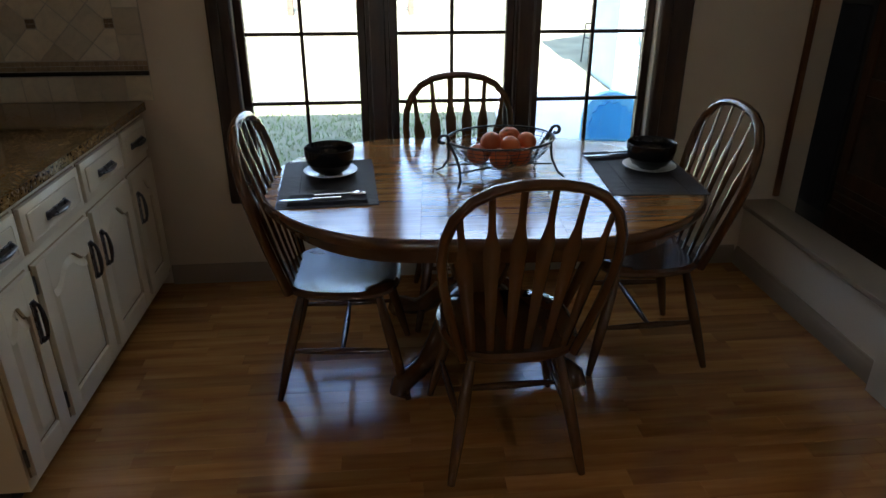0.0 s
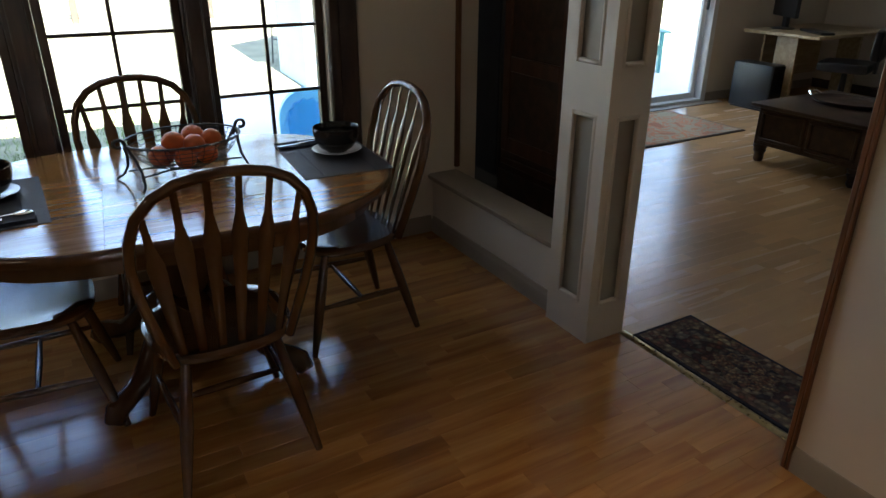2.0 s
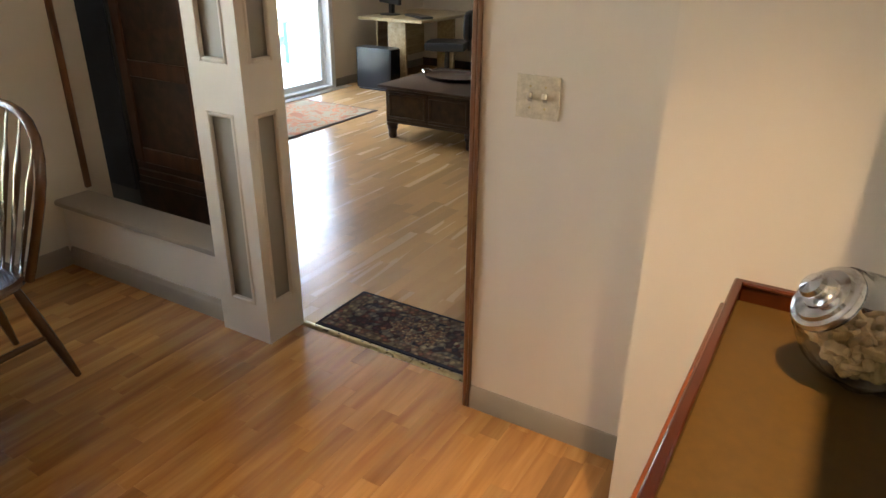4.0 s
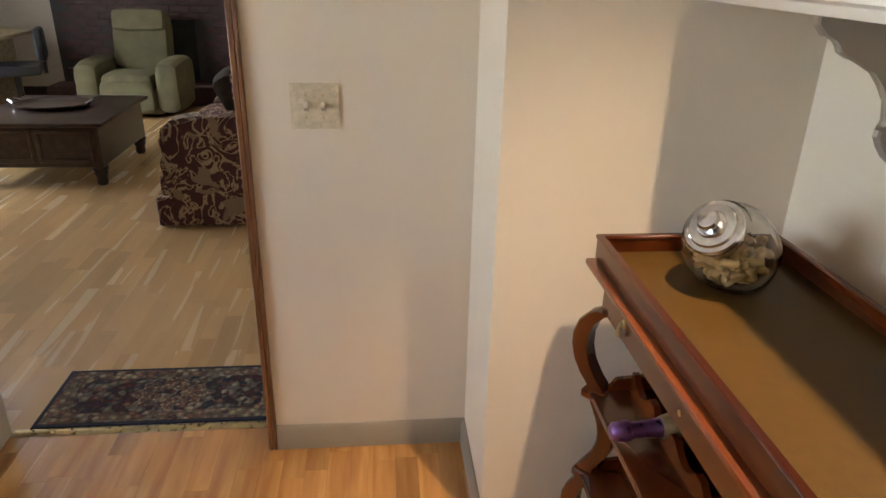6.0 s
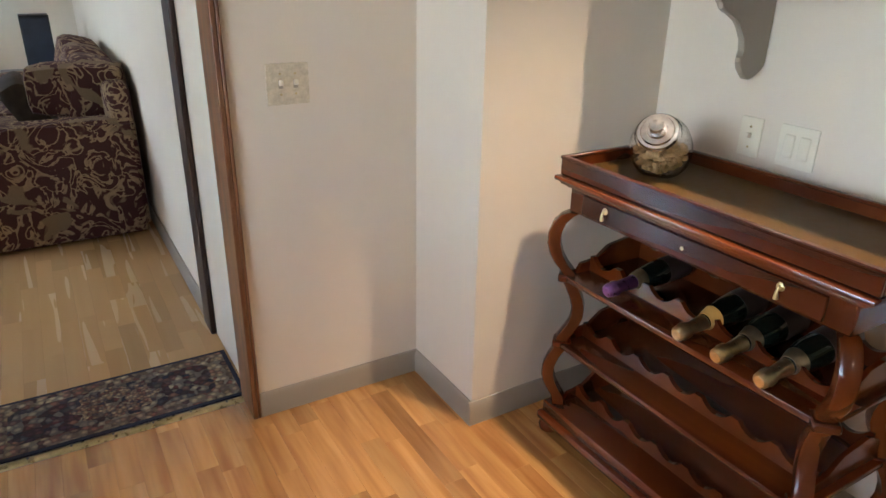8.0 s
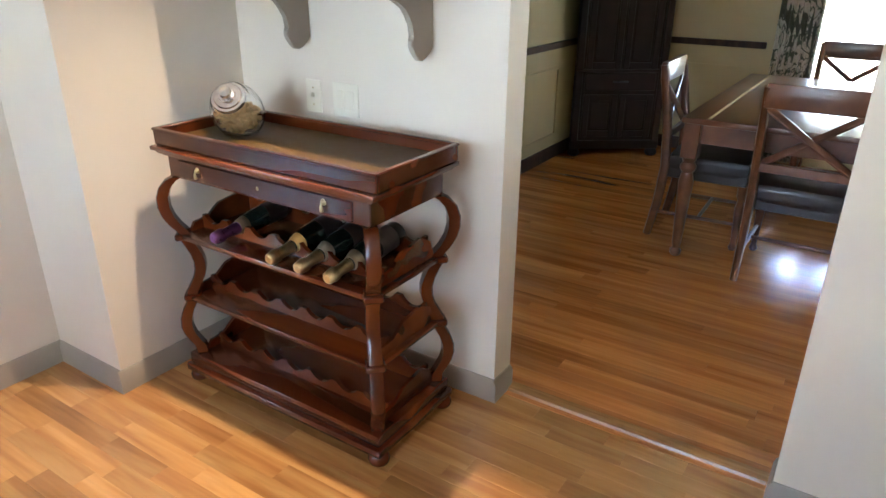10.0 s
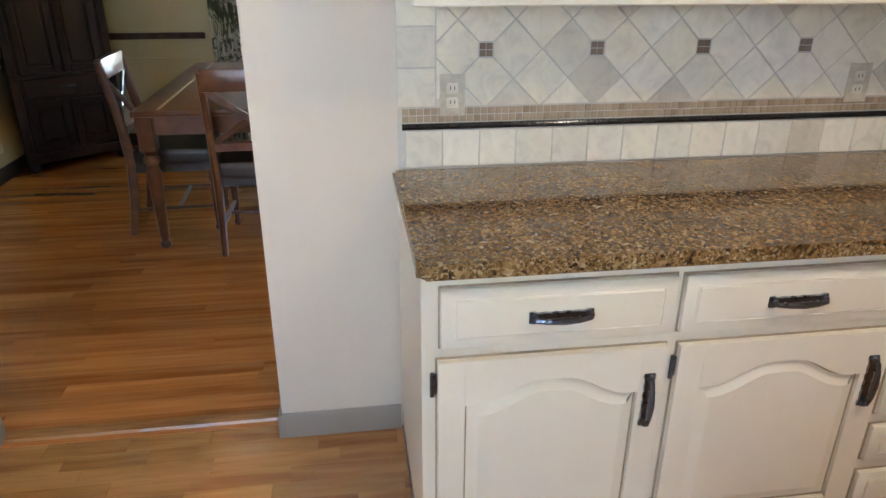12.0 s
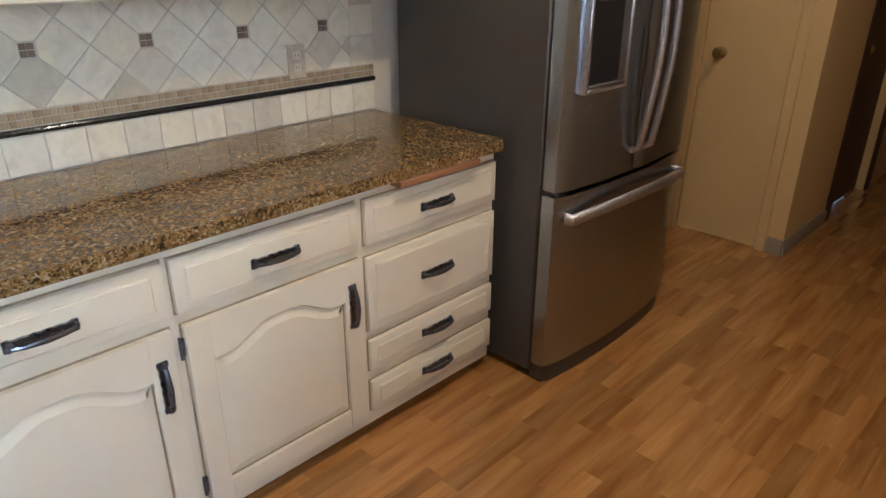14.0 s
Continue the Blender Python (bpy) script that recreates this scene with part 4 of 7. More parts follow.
def backsplash(m, x0, x1, mirror_label):
    """Tiles from x0 (doorway side) to x1 in the local x, z plane, standing on the worktop."""
    s = thing("tile_backsplash", m, mirror_label, "backsplash", kind="structure")
    part("grout", B(x0, x1, 0.0, 0.0055, 0.916, 1.3985), GROUT, s, "grey grout bed")
    T, g = 0.009, 0.0018
    zs = 0.9165
    w = 0.1085
    n = int((x1 - x0) / w) + 1
    sq = tile_mesh([(g, g), (w - g, g), (w - g, w - g), (g, w - g)], T, TRAVERTINE)
    for k in range(n):
        if x0 + (k + 1) * w <= x1 + 0.001:
            share("tile", sq, s, (x0 + k * w, 0, zs))
    last = x0 + int((x1 - x0) / w) * w
    if x1 - last > 0.02:
        share("tile", tile_mesh([(g, g), (x1 - last - g, g), (x1 - last - g, w - g), (g, w - g)], T, TRAVERTINE), s, (last, 0, zs))
    part("pencil_liner", slab(bmesh.new(), [(0.0, 1.0275), (0.012, 1.0285), (0.017, 1.0335), (0.0175, 1.037), (0.017, 1.0405), (0.012, 1.0455), (0.0, 1.0465)], x0, x1 - 0.012, YZ), BLACK_STONE, s, "black polished pencil liner")
    ms = 0.0205
    small = tile_mesh([(0.001, 0.001), (ms - 0.001, 0.001), (ms - 0.001, ms - 0.001), (0.001, ms - 0.001)], T, TAN_STONE, 0.001)
    for r in range(2):
        for k in range(int((x1 - x0) / ms)):
            share("mosaic_tile", small, s, (x0 + k * ms, 0, 1.0485 + r * (ms + 0.0005)))
    zb, zt = 1.092, 1.398
    for side in (0, 1):
        z = zb
        for k in range(3):
            hgt = min(w, zt - z)
            xx = x0 if side == 0 else x1 - w
            share("tile", tile_mesh([(g, g), (w - g, g), (w - g, hgt - g), (g, hgt - g)], T, TRAVERTINE), s, (xx, 0, z))
            z += w
    d = 0.319 / 4
    a0, a1 = x0 + w, x1 - w
    cx, cz = -1.294, 1.246
    cut = 0.020
    for i in range(-30, 31):
        for j in range(-8, 9):
            if (i + j) % 2 == 0:
                continue
            px, pz = cx - i * d / 1.0 * 1.0, cz + j * d
            if not (a0 - d < px < a1 + d and zb - d < pz < zt + d):
                continue
            h = d - 0.0028
            ring = [(px - h, pz), (px, pz - h), (px + h, pz), (px, pz + h)]
            poly = ring
            # corners cut where a small mosaic square sits
            new_poly = []
            for k in range(4):
                vx, vz = poly[k]
                ii, jj = round((cx - vx) / d), round((vz - cz) / d)
                if jj == 0 and ii % 4 == 0:
                    ox, oz = px - vx, pz - vz
                    f = (cut + 0.002) / d
                    p1, p2 = poly[k - 1], poly[(k + 1) % 4]
                    if abs(ox) > abs(oz):
                        sx = 1 if ox > 0 else -1
                        new_poly += [(vx + sx * cut, vz + (cut if p1[1] > vz else -cut)), (vx + sx * cut, vz + (cut if p2[1] > vz else -cut))]
                    else:
                        sz = 1 if oz > 0 else -1
                        new_poly += [(vx + (cut if p1[0] > vx else -cut), vz + sz * cut), (vx + (cut if p2[0] > vx else -cut), vz + sz * cut)]
                else:
                    new_poly.append((vx, vz))
            q = new_poly
            for axis, lim, up in ((0, a0 + g, True), (0, a1 - g, False), (1, zb + g, True), (1, zt, False)):
                if q:
                    q = clip(q, axis, lim, up)
            if len(q) < 3 or abs(sum(q[k - 1][0] * q[k][1] - q[k][0] * q[k - 1][1] for k in range(len(q)))) < 4e-4:
                continue
            ox, oz = sum(p[0] for p in q) / len(q), sum(p[1] for p in q) / len(q)
            share("tile", tile_mesh([(x - ox, z - oz) for x, z in q], T, TRAVERTINE), s, (ox, 0, oz))
    for i in range(-28, 29, 4):
        px = cx - i * d
        if a0 < px < a1:
            for ax, az in ((-0.0185, -0.0185), (0.0005, -0.0185), (-0.0185, 0.0005), (0.0005, 0.0005)):
                sh = share("mosaic_tile", DARK_MOSAIC, s, (px + ax, 0, cz + az))
    return s


DARK_MOSAIC = tile_mesh([(0.0008, 0.0008), (0.0178, 0.0008), (0.0178, 0.0178), (0.0008, 0.0178)], 0.010, stone_tile("brown_mosaic_stone", (0.20, 0.14, 0.09)), 0.001)
backsplash(Matrix(), -2.80, -1.045, "ivory tumbled-stone backsplash with diamonds, mosaic band and black liner")
backsplash(Matrix.Translation((-2.79, 3.66, 0)) @ Matrix.Rotation(radians(180), 4, "Z"), -1.745, -1.045, "ivory tile backsplash in shade beside the window")


def wall_plate(m, w, h, kind, label, material):
    p = thing("switch_plate" if kind != "outlet" else "outlet", m, label, "switch" if kind != "outlet" else "outlet")
    b = bmesh.new()
    if kind == "stone":
        pts = []
        for k in range(48):
            a = k / 48 * 4
            e, f = int(a), a - int(a)
            x, z = ((-w / 2 + w * f, -h / 2), (w / 2, -h / 2 + h * f), (w / 2 - w * f, h / 2), (-w / 2, h / 2 - h * f))[e]
            pts.append((x + 0.0012 * math.sin(k * 2.7), z + 0.0012 * math.cos(k * 3.9)))
        me_m = Matrix(((1, 0, 0, 0), (0, 0, 1, 0), (0, 1, 0, 0), (0, 0, 0, 1)))
        slab(b, pts, 0.0, 0.007, me_m)
    else:
        box(b, -w / 2, w / 2, 0.0, 0.006, -h / 2, h / 2, 0.0025, 2)
    part("plate", b, material, p)
    top = 0.0065
    if kind in ("stone", "toggle"):
        for x in ((-0.023, 0.023) if kind == "stone" else (0,)):
            if kind == "stone":
                # Taupe block puts the soft shadow round the toggle into colour.
                part("toggle_slot", B(x - 0.0065, x + 0.0065, top - 0.004, top + 0.0012, -0.0125, 0.0125), TAUPE, p, "taupe toggle slot with its shadow painted in")
            part("toggle", B(x - 0.0055, x + 0.0055, top - 0.004, top + 0.017, -0.006, 0.010, 0.002, m=Matrix.Rotation(radians(14), 4, "X")), PLATE, p, "almond toggle")
            for z in (-0.03, 0.03):
                part("screw", lathe(bmesh.new(), [(0.0035, 0), (0.0035, 0.001), (0.0, 0.002)], m=Matrix.Translation((x, top, z)) @ Matrix.Rotation(radians(-90), 4, "X"), seg=8), BRASS, p)
    elif kind == "rocker":
        for x in (-0.0235, 0.0235):
            part("rocker", B(x - 0.0165, x + 0.0165, top - 0.002, top + 0.004, -0.033, 0.033, 0.003, m=Matrix.Rotation(radians(2), 4, "X")), PLATE, p, "almond rocker")
    else:
        for z in (-0.02, 0.02):
            o = part("socket", B(-0.016, 0.016, top - 0.002, top + 0.0015, z - 0.014, z + 0.014, 0.004, 2), PLATE, p)
            for x in (-0.006, 0.006):
                part("slot", B(x - 0.001, x + 0.001, top + 0.001, top + 0.0019, z - 0.004, z + 0.006), BLACK_PLASTIC, o)
    return p


wall_plate(pose(1.85, 1.152, 1.139, 0, 0, 90), 0.130, 0.122, "stone", "tumbled-stone double switch plate with almond toggles", STONE_PLATE)
wall_plate(Matrix.Translation((1.077, 0, 1.020)), 0.072, 0.116, "toggle", "almond single switch plate above the wine rack", PLATE)
wall_plate(Matrix.Translation((0.926, 0, 1.020)), 0.116, 0.118, "rocker", "almond double rocker switch plate above the wine rack", PLATE)
wall_plate(Matrix.Translation((-1.200, 0.0092, 1.125)), 0.072, 0.116, "outlet", "beige stone-look outlet set in the tile backsplash", TILE_PLATE)
wall_plate(Matrix.Translation((-2.445, 0.0092, 1.135)), 0.072, 0.116, "outlet", "beige stone-look outlet set in the tile backsplash", TILE_PLATE)

# ---- shelf on corbels above the wine rack ----
shelf = thing("wall_shelf", Matrix(), "cream painted wall shelf on scrolled taupe corbels", "shelf")
prof = [(0.0, 1.445), (0.32, 1.445), (0.328, 1.452), (0.332, 1.462), (0.345, 1.468), (0.345, 1.485), (0.0, 1.485)]
part("board", slab(bmesh.new(), prof, 0.30, 1.448, YZ), IVORY, shelf, "cream board with a moulded edge")


def corbel_mesh():
    outer = [(0.275, 1.445), (0.272, 1.425), (0.255, 1.408), (0.232, 1.405), (0.222, 1.396), (0.222, 1.382), (0.205, 1.372), (0.175, 1.366), (0.148, 1.352), (0.128, 1.330), (0.113, 1.300), (0.102, 1.268), (0.105, 1.258), (0.115, 1.252), (0.116, 1.240), (0.104, 1.222), (0.092, 1.204), (0.078, 1.192), (0.058, 1.189), (0.038, 1.196), (0.022, 1.215), (0.001, 1.225)]
    b = slab(bmesh.new(), outer + [(0.001, 1.445)], -0.010, 0.010, YZ)
    bmesh.ops.bevel(b, geom=[e for e in b.edges if abs(e.verts[0].co.x - e.verts[1].co.x) < 1e-6], offset=0.004, segments=1, affect="EDGES")
    return b


CORBEL = mesh_of("corbel", corbel_mesh(), TAUPE)
for x in (1.085, 0.565):
    ob = share("corbel", CORBEL, shelf, (x, 0, 0))
    ob["label"] = "scrolled taupe corbel"

# ---- wine rack ----
rack = thing("wine_rack", Matrix(), "mahogany wine rack with tray top, drawer and curved legs", "wine rack")
RX0, RX1, RY0, RY1 = 0.430, 1.292, 0.130, 0.492
b = bmesh.new()
for x0, x1, y0, y1 in ((0.394, 1.328, 0.496, 0.508), (0.394, 1.328, 0.102, 0.114), (0.394, 0.406, 0.114, 0.496), (1.316, 1.328, 0.114, 0.496)):
    box(b, x0, x1, y0, y1, 0.909, 0.962, 0.003)
    box(b, x0 - 0.003, x1 + 0.003, y0 - 0.003, y1 + 0.003, 0.955, 0.965, 0.003)
part("tray_rim", b, MAHOGANY, rack, "dark mahogany tray rim")
part("tray_floor", B(0.406, 1.316, 0.114, 0.496, 0.908, 0.926), TRAY_TOP, rack, "worn gilt-brown tray surface")
b = bmesh.new()
for d, z0, z1 in ((0.040, 0.893, 0.908), (0.026, 0.882, 0.893), (0.012, 0.874, 0.882)):
    box(b, RX0 - d, RX1 + d, RY0 - d * 0.8, RY1 + d * 0.9, z0, z1, 0.005, 2)
part("top_moulding", b, MAHOGANY, rack, "stepped overhanging moulding")
part("carcass", B(RX0, RX1, RY0, RY1, 0.800, 0.875, 0.004), MAHOGANY, rack)
dr = part("drawer", B(RX0 + 0.06, RX1 - 0.06, RY1 - 0.01, RY1 + 0.007, 0.808, 0.868, 0.003), MAHOGANY, rack, "shallow drawer front")
part("keyhole", lathe(bmesh.new(), [(0.006, 0), (0.006, 0.001), (0, 0.0015)], m=Matrix.Translation((0.861, RY1 + 0.007, 0.838)) @ Matrix.Rotation(radians(-90), 4, "X"), seg=10), BRASS, dr)
for x in (0.592, 1.135):
    b = lathe(bmesh.new(), [(0.010, 0), (0.010, 0.002), (0.005, 0.004), (0.004, 0.010), (0, 0.012)], m=Matrix.Translation((x, RY1 + 0.007, 0.848)) @ Matrix.Rotation(radians(-90), 4, "X"), seg=12)
    tube(b, [(x, RY1 + 0.016, 0.848), (x, RY1 + 0.019, 0.838), (x, RY1 + 0.017, 0.822)], [0.002, 0.004, 0.006], 8)
    part("drop_pull", b, BRASS, dr, "aged brass drop pull")
CORN = [(RX0 + 0.012, RY0 + 0.012, -1, -1), (RX1 - 0.012, RY0 + 0.012, 1, -1), (RX1 - 0.012, RY1 - 0.012, 1, 1), (RX0 + 0.012, RY1 - 0.012, -1, 1)]
CURVE = [(0.800, 0.000), (0.790, 0.018), (0.765, 0.040), (0.73, 0.052), (0.695, 0.052), (0.66, 0.042), (0.63, 0.024), (0.607, 0.004), (0.59, -0.008), (0.57, -0.006), (0.55, -0.016), (0.52, -0.030), (0.49, -0.038), (0.46, -0.038), (0.43, -0.030), (0.40, -0.014), (0.375, 0.000), (0.355, 0.004), (0.33, 0.008), (0.30, 0.024), (0.265, 0.036), (0.23, 0.038), (0.20, 0.030), (0.17, 0.014), (0.15, 0.0), (0.12, -0.004)]
for cx, cy, sx, sy in CORN:
    b = bmesh.new()
    k = math.sqrt(0.5)
    side = Vector((-sy, sx, 0)).normalized()
    rows = []
    for z, d in CURVE:
        c = Vector((cx + sx * k * d, cy + sy * k * d, z))
        out = Vector((sx * k, sy * k, 0))
        hw, ht = 0.021, 0.020
        rows.append([b.verts.new(c + out * ht * f + side * hw * g) for f, g in ((-1, -0.9), (-1, 0.9), (-0.4, 1), (0.75, 1), (1, 0.7), (1, -0.7), (0.75, -1), (-0.4, -1))])
    for a, c in zip(rows, rows[1:]):
        for j in range(8):
            b.faces.new((a[j], a[(j + 1) % 8], c[(j + 1) % 8], c[j]))
    b.faces.new(rows[0][::-1])
    b.faces.new(rows[-1])
    part("leg", b, MAHOGANY_V, rack)
    for z in (0.585, 0.352):
        part("leg_block", B(-0.030, 0.030, -0.030, 0.030, -0.012, 0.012, 0.005, m=Matrix.Translation((cx, cy, z)) @ Matrix.Rotation(radians(45), 4, "Z")), MAHOGANY, rack)
    part("bun_foot", lathe(bmesh.new(), [(0.020, 0.0), (0.032, 0.008), (0.036, 0.022), (0.030, 0.038), (0.020, 0.046)], (cx + sx * 0.012, cy + sy * 0.012, 0.0), 16), MAHOGANY, rack)
for z in (0.588, 0.352):
    part("shelf", B(RX0 - 0.005, RX1 + 0.005, RY0 - 0.005, RY1 + 0.012, z - 0.011, z + 0.008, 0.005, 2), MAHOGANY, rack)
b = B(RX0 - 0.03, RX1 + 0.03, RY0 - 0.026, RY1 + 0.036, 0.044, 0.075, 0.008, 2)
box(b, RX0 - 0.018, RX1 + 0.018, RY0 - 0.015, RY1 + 0.022, 0.075, 0.118, 0.006, 2)
part("plinth", b, MAHOGANY, rack, "stepped bottom shelf")


def scallop(length, n, h, dip):
    """A rail with n round bottle notches along x."""
    up = []
    for k in range(n):
        x0 = length * k / n
        for j in range(9):
            u = j / 8
            up.append((x0 + length / n * (0.1 + 0.8 * u), h - dip * math.sin(math.pi * u) ** 0.8))
    b = slab(bmesh.new(), [(0, 0), (length, 0), (length, h)] + up[::-1] + [(0, h)], -0.0075, 0.0075, XZ)
    return mesh_of("bottle_rail", b, MAHOGANY)


RAIL_F, RAIL_B = scallop(RX1 - RX0 - 0.05, 7, 0.048, 0.026), scallop(RX1 - RX0 - 0.05, 7, 0.075, 0.03)
for z in (0.596, 0.360, 0.118):
    for me, y in ((RAIL_F, 0.400), (RAIL_B, 0.185)):
        share("bottle_rail", me, rack, (RX0 + 0.025, y, z))
for z in (0.596, 0.360, 0.118):
    for x in (RX0 + 0.02, RX1 - 0.02):
        poly = [(RY0 + 0.03, 0), (RY1 - 0.03, 0), (RY1 - 0.05, 0.03), (RY1 - 0.11, 0.035), (RY1 - 0.16, 0.07), (RY0 + 0.10, 0.085), (RY0 + 0.05, 0.06)]
        part("end_rail", slab(bmesh.new(), poly, x - 0.006, x + 0.006, YZ @ Matrix.Translation((0, z, 0))), MAHOGANY, rack)


# ---- bottles, jar ----
def bottle(x, tilt, foil, label_mat, label, r=0.041):
    """A sparkling-wine bottle lying with its neck to the front."""
    m = Matrix.Translation((x, 0.178, 0.655)) @ Matrix.Rotation(radians(-tilt), 4, "X") @ Matrix.Rotation(radians(-90), 4, "X")
    t = thing("wine_bottle", m, label, "bottle", "bottles in the wine rack")
    part("body", lathe(bmesh.new(), [(0.0, 0.012), (0.025, 0.004), (r - 0.004, 0.0), (r, 0.008), (r, 0.150), (r * 0.95, 0.175), (r * 0.78, 0.205), (r * 0.55, 0.232), (0.0175, 0.255), (0.016, 0.30)], seg=24), WINE_GLASS, t, "dark green glass")
    part("foil", lathe(bmesh.new(), [(0.0205, 0.232), (0.0215, 0.225), (0.0190, 0.258), (0.0168, 0.285), (0.0170, 0.303), (0.0215, 0.305), (0.0225, 0.316), (0.0205, 0.325), (0.0195, 0.338), (0.014, 0.344), (0.0, 0.345)], seg=20), foil, t)
    part("neck_label", lathe(bmesh.new(), [(r * 0.785, 0.206), (r * 0.80, 0.2055), (0.0235, 0.238), (0.0232, 0.2385)], seg=20), label_mat, t)
    part("label", lathe(bmesh.new(), [(r + 0.0003, 0.04), (r + 0.0007, 0.04), (r + 0.0007, 0.125), (r + 0.0003, 0.125)], seg=24), LEATHER, t, "dark paper label")
    return t


bottle(1.075, 4, PURPLE_FOIL, CHAMPAGNE, "dark wine bottle with purple foil lying in the rack", 0.038)
bottle(0.820, 6, GOLD_FOIL, AMBER_LABEL, "dark sparkling-wine bottle with gold foil and amber neck label")
bottle(0.700, 6, GOLD_FOIL, CHAMPAGNE, "dark sparkling-wine bottle with crumpled gold foil")
bottle(0.580, 6, GOLD_FOIL, CHAMPAGNE, "dark sparkling-wine bottle with gold foil beside the rack leg")

JAR = Matrix.Translation((1.140, 0.308, 0.9265)) @ Matrix.Rotation(radians(120), 4, "Z")
jar = thing("storage_jar", JAR, "clear glass slanted jar of peanuts with a silver lid", "jar")


def jar_body(grow_by):
    """A squat barrel lying on its side with a flat base."""
    b = bmesh.new()
    rings = []
    for u, r in ((-0.078, 0.030), (-0.074, 0.050), (-0.062, 0.066), (-0.035, 0.076), (0.0, 0.078), (0.03, 0.074), (0.052, 0.064), (0.062, 0.056), (0.070, 0.056)):
        ring = []
        for k in range(28):
            a = 2 * math.pi * k / 28
            y, z = (1.12 * r + grow_by) * math.cos(a), (1.12 * r + grow_by) * math.sin(a)
            p = Vector((u * 1.12 + (grow_by if u > 0 else -grow_by), y, z))
            p = Matrix.Rotation(radians(-40), 3, "Y") @ p
            p.z = max(p.z + 0.083, 0.0006 - grow_by)
            ring.append(b.verts.new(p))
        rings.append(ring)
    for a, c in zip(rings, rings[1:]):
        for k in range(28):
            b.faces.new((a[k], a[(k + 1) % 28], c[(k + 1) % 28], c[k]))
    b.faces.new(rings[0][::-1])
    b.faces.new(rings[-1])
    return b


b, shell = jar_body(0.0), jar_body(-0.003)
bmesh.ops.recalc_face_normals(shell, faces=shell.faces)
bmesh.ops.reverse_faces(shell, faces=shell.faces)
inner_me = bpy.data.meshes.new("inner_wall")
shell.to_mesh(inner_me)
shell.free()
bmesh.ops.recalc_face_normals(b, faces=b.faces)
b.from_mesh(inner_me)
bpy.data.meshes.remove(inner_me)
jar_me = bpy.data.meshes.new("glass_body")
b.to_mesh(jar_me)
b.free()
jar_me.materials.append(JAR_GLASS)
jar_me.polygons.foreach_set("use_smooth", [True] * len(jar_me.polygons))
share("glass_body", jar_me, jar)["label"] = "clear glass"
LID = Matrix.Translation((0, 0, 0.083)) @ Matrix.Rotation(radians(-40), 4, "Y") @ Matrix.Translation((0.0085, 0, 0)) @ Matrix.Rotation(radians(90), 4, "Y")
part("lid", lathe(bmesh.new(), [(0.052, 0.068), (0.056, 0.070), (0.057, 0.078), (0.054, 0.083), (0.046, 0.084), (0.043, 0.089), (0.028, 0.090), (0.026, 0.093), (0.0, 0.093)], seg=32, m=LID), CHROME, jar, "embossed silver lid")
part("knob", lathe(bmesh.new(), [(0.012, 0.092), (0.010, 0.100), (0.018, 0.103), (0.021, 0.109), (0.018, 0.116), (0.0, 0.119)], seg=24, m=LID), CHROME, jar, "round silver knob")
part("seal", lathe(bmesh.new(), [(0.0520, 0.0705), (0.0545, 0.0705), (0.0545, 0.0735), (0.0520, 0.0735)], seg=28, m=LID), BLACK_PLASTIC, jar)
rng = random.Random(4)
b = bmesh.new()
for k in range(120):
    while True:
        p = Vector((rng.uniform(-0.085, 0.075), rng.uniform(-0.082, 0.082), rng.uniform(0.010, 0.095)))
        q = Matrix.Rotation(radians(40), 3, "Y") @ (p - Vector((0, 0, 0.083)))
        if abs(q.x) < 0.058 and math.hypot(q.y, q.z) < 0.056 + 0.012 * (1 - abs(q.x) / 0.058) and p.z < 0.092 - 0.10 * p.x:
            break
    mm = Matrix.Translation(p) @ Euler((rng.uniform(0, 6), rng.uniform(0, 6), rng.uniform(0, 6))).to_matrix().to_4x4()
    lathe(b, [(0.0, -0.019), (0.006, -0.0165), (0.0088, -0.010), (0.0068, -0.001), (0.0086, 0.008), (0.006, 0.0155), (0.0, 0.018)], seg=8, m=mm)
ob = part("peanuts", b, NUT, jar, "heap of peanuts in their shells")
ob["kind"] = "stuff"

# ---- refrigerator ----
fr = thing("refrigerator", Matrix(), "stainless french-door refrigerator with dark grey sides", "refrigerator")
part("cabinet", B(-3.735, -2.842, 0.10, 0.800, 0.03, 1.755, 0.006), FRIDGE_SIDE, fr, "dark grey enamel sides")


def bowed(x0, x1, z0, z1, back=0.812, base=0.872, bulge=0.034, ends=(True, True)):
    mid, half = -3.2885, 0.4465
    n = 14
    pts = []
    for k in range(n + 1):
        x = x0 + (x1 - x0) * k / n
        u = (x - mid) / half
        y = base + bulge * (1 - u * u)
        edge = min((x - x0) if ends[0] else 1, (x1 - x) if ends[1] else 1)
        if edge < 0.012:
            y -= 0.010 * (1 - edge / 0.012)
        pts.append((x, y))
    b = slab(bmesh.new(), [(x1, back), (x0, back)] + pts, z0, z1)
    return b


d1 = part("door", bowed(-3.283, -2.842, 0.757, 1.752), STEEL, fr, "stainless left door with dispenser")
d2 = part("door", bowed(-3.735, -3.290, 0.757, 1.752), STEEL, fr, "stainless right door")
d3 = part("freezer_drawer", bowed(-3.735, -2.842, 0.075, 0.738), STEEL, fr, "stainless freezer drawer")
part("grille", bowed(-3.73, -2.85, 0.006, 0.070, 0.80, 0.866, 0.034), FRIDGE_SIDE, fr)
for x in (-2.875, -3.70):
    part("foot", lathe(bmesh.new(), [(0.018, 0.0), (0.018, 0.010), (0.012, 0.014), (0.012, 0.03)], (x, 0.83, 0), 12), WHITE_FRAME, fr)
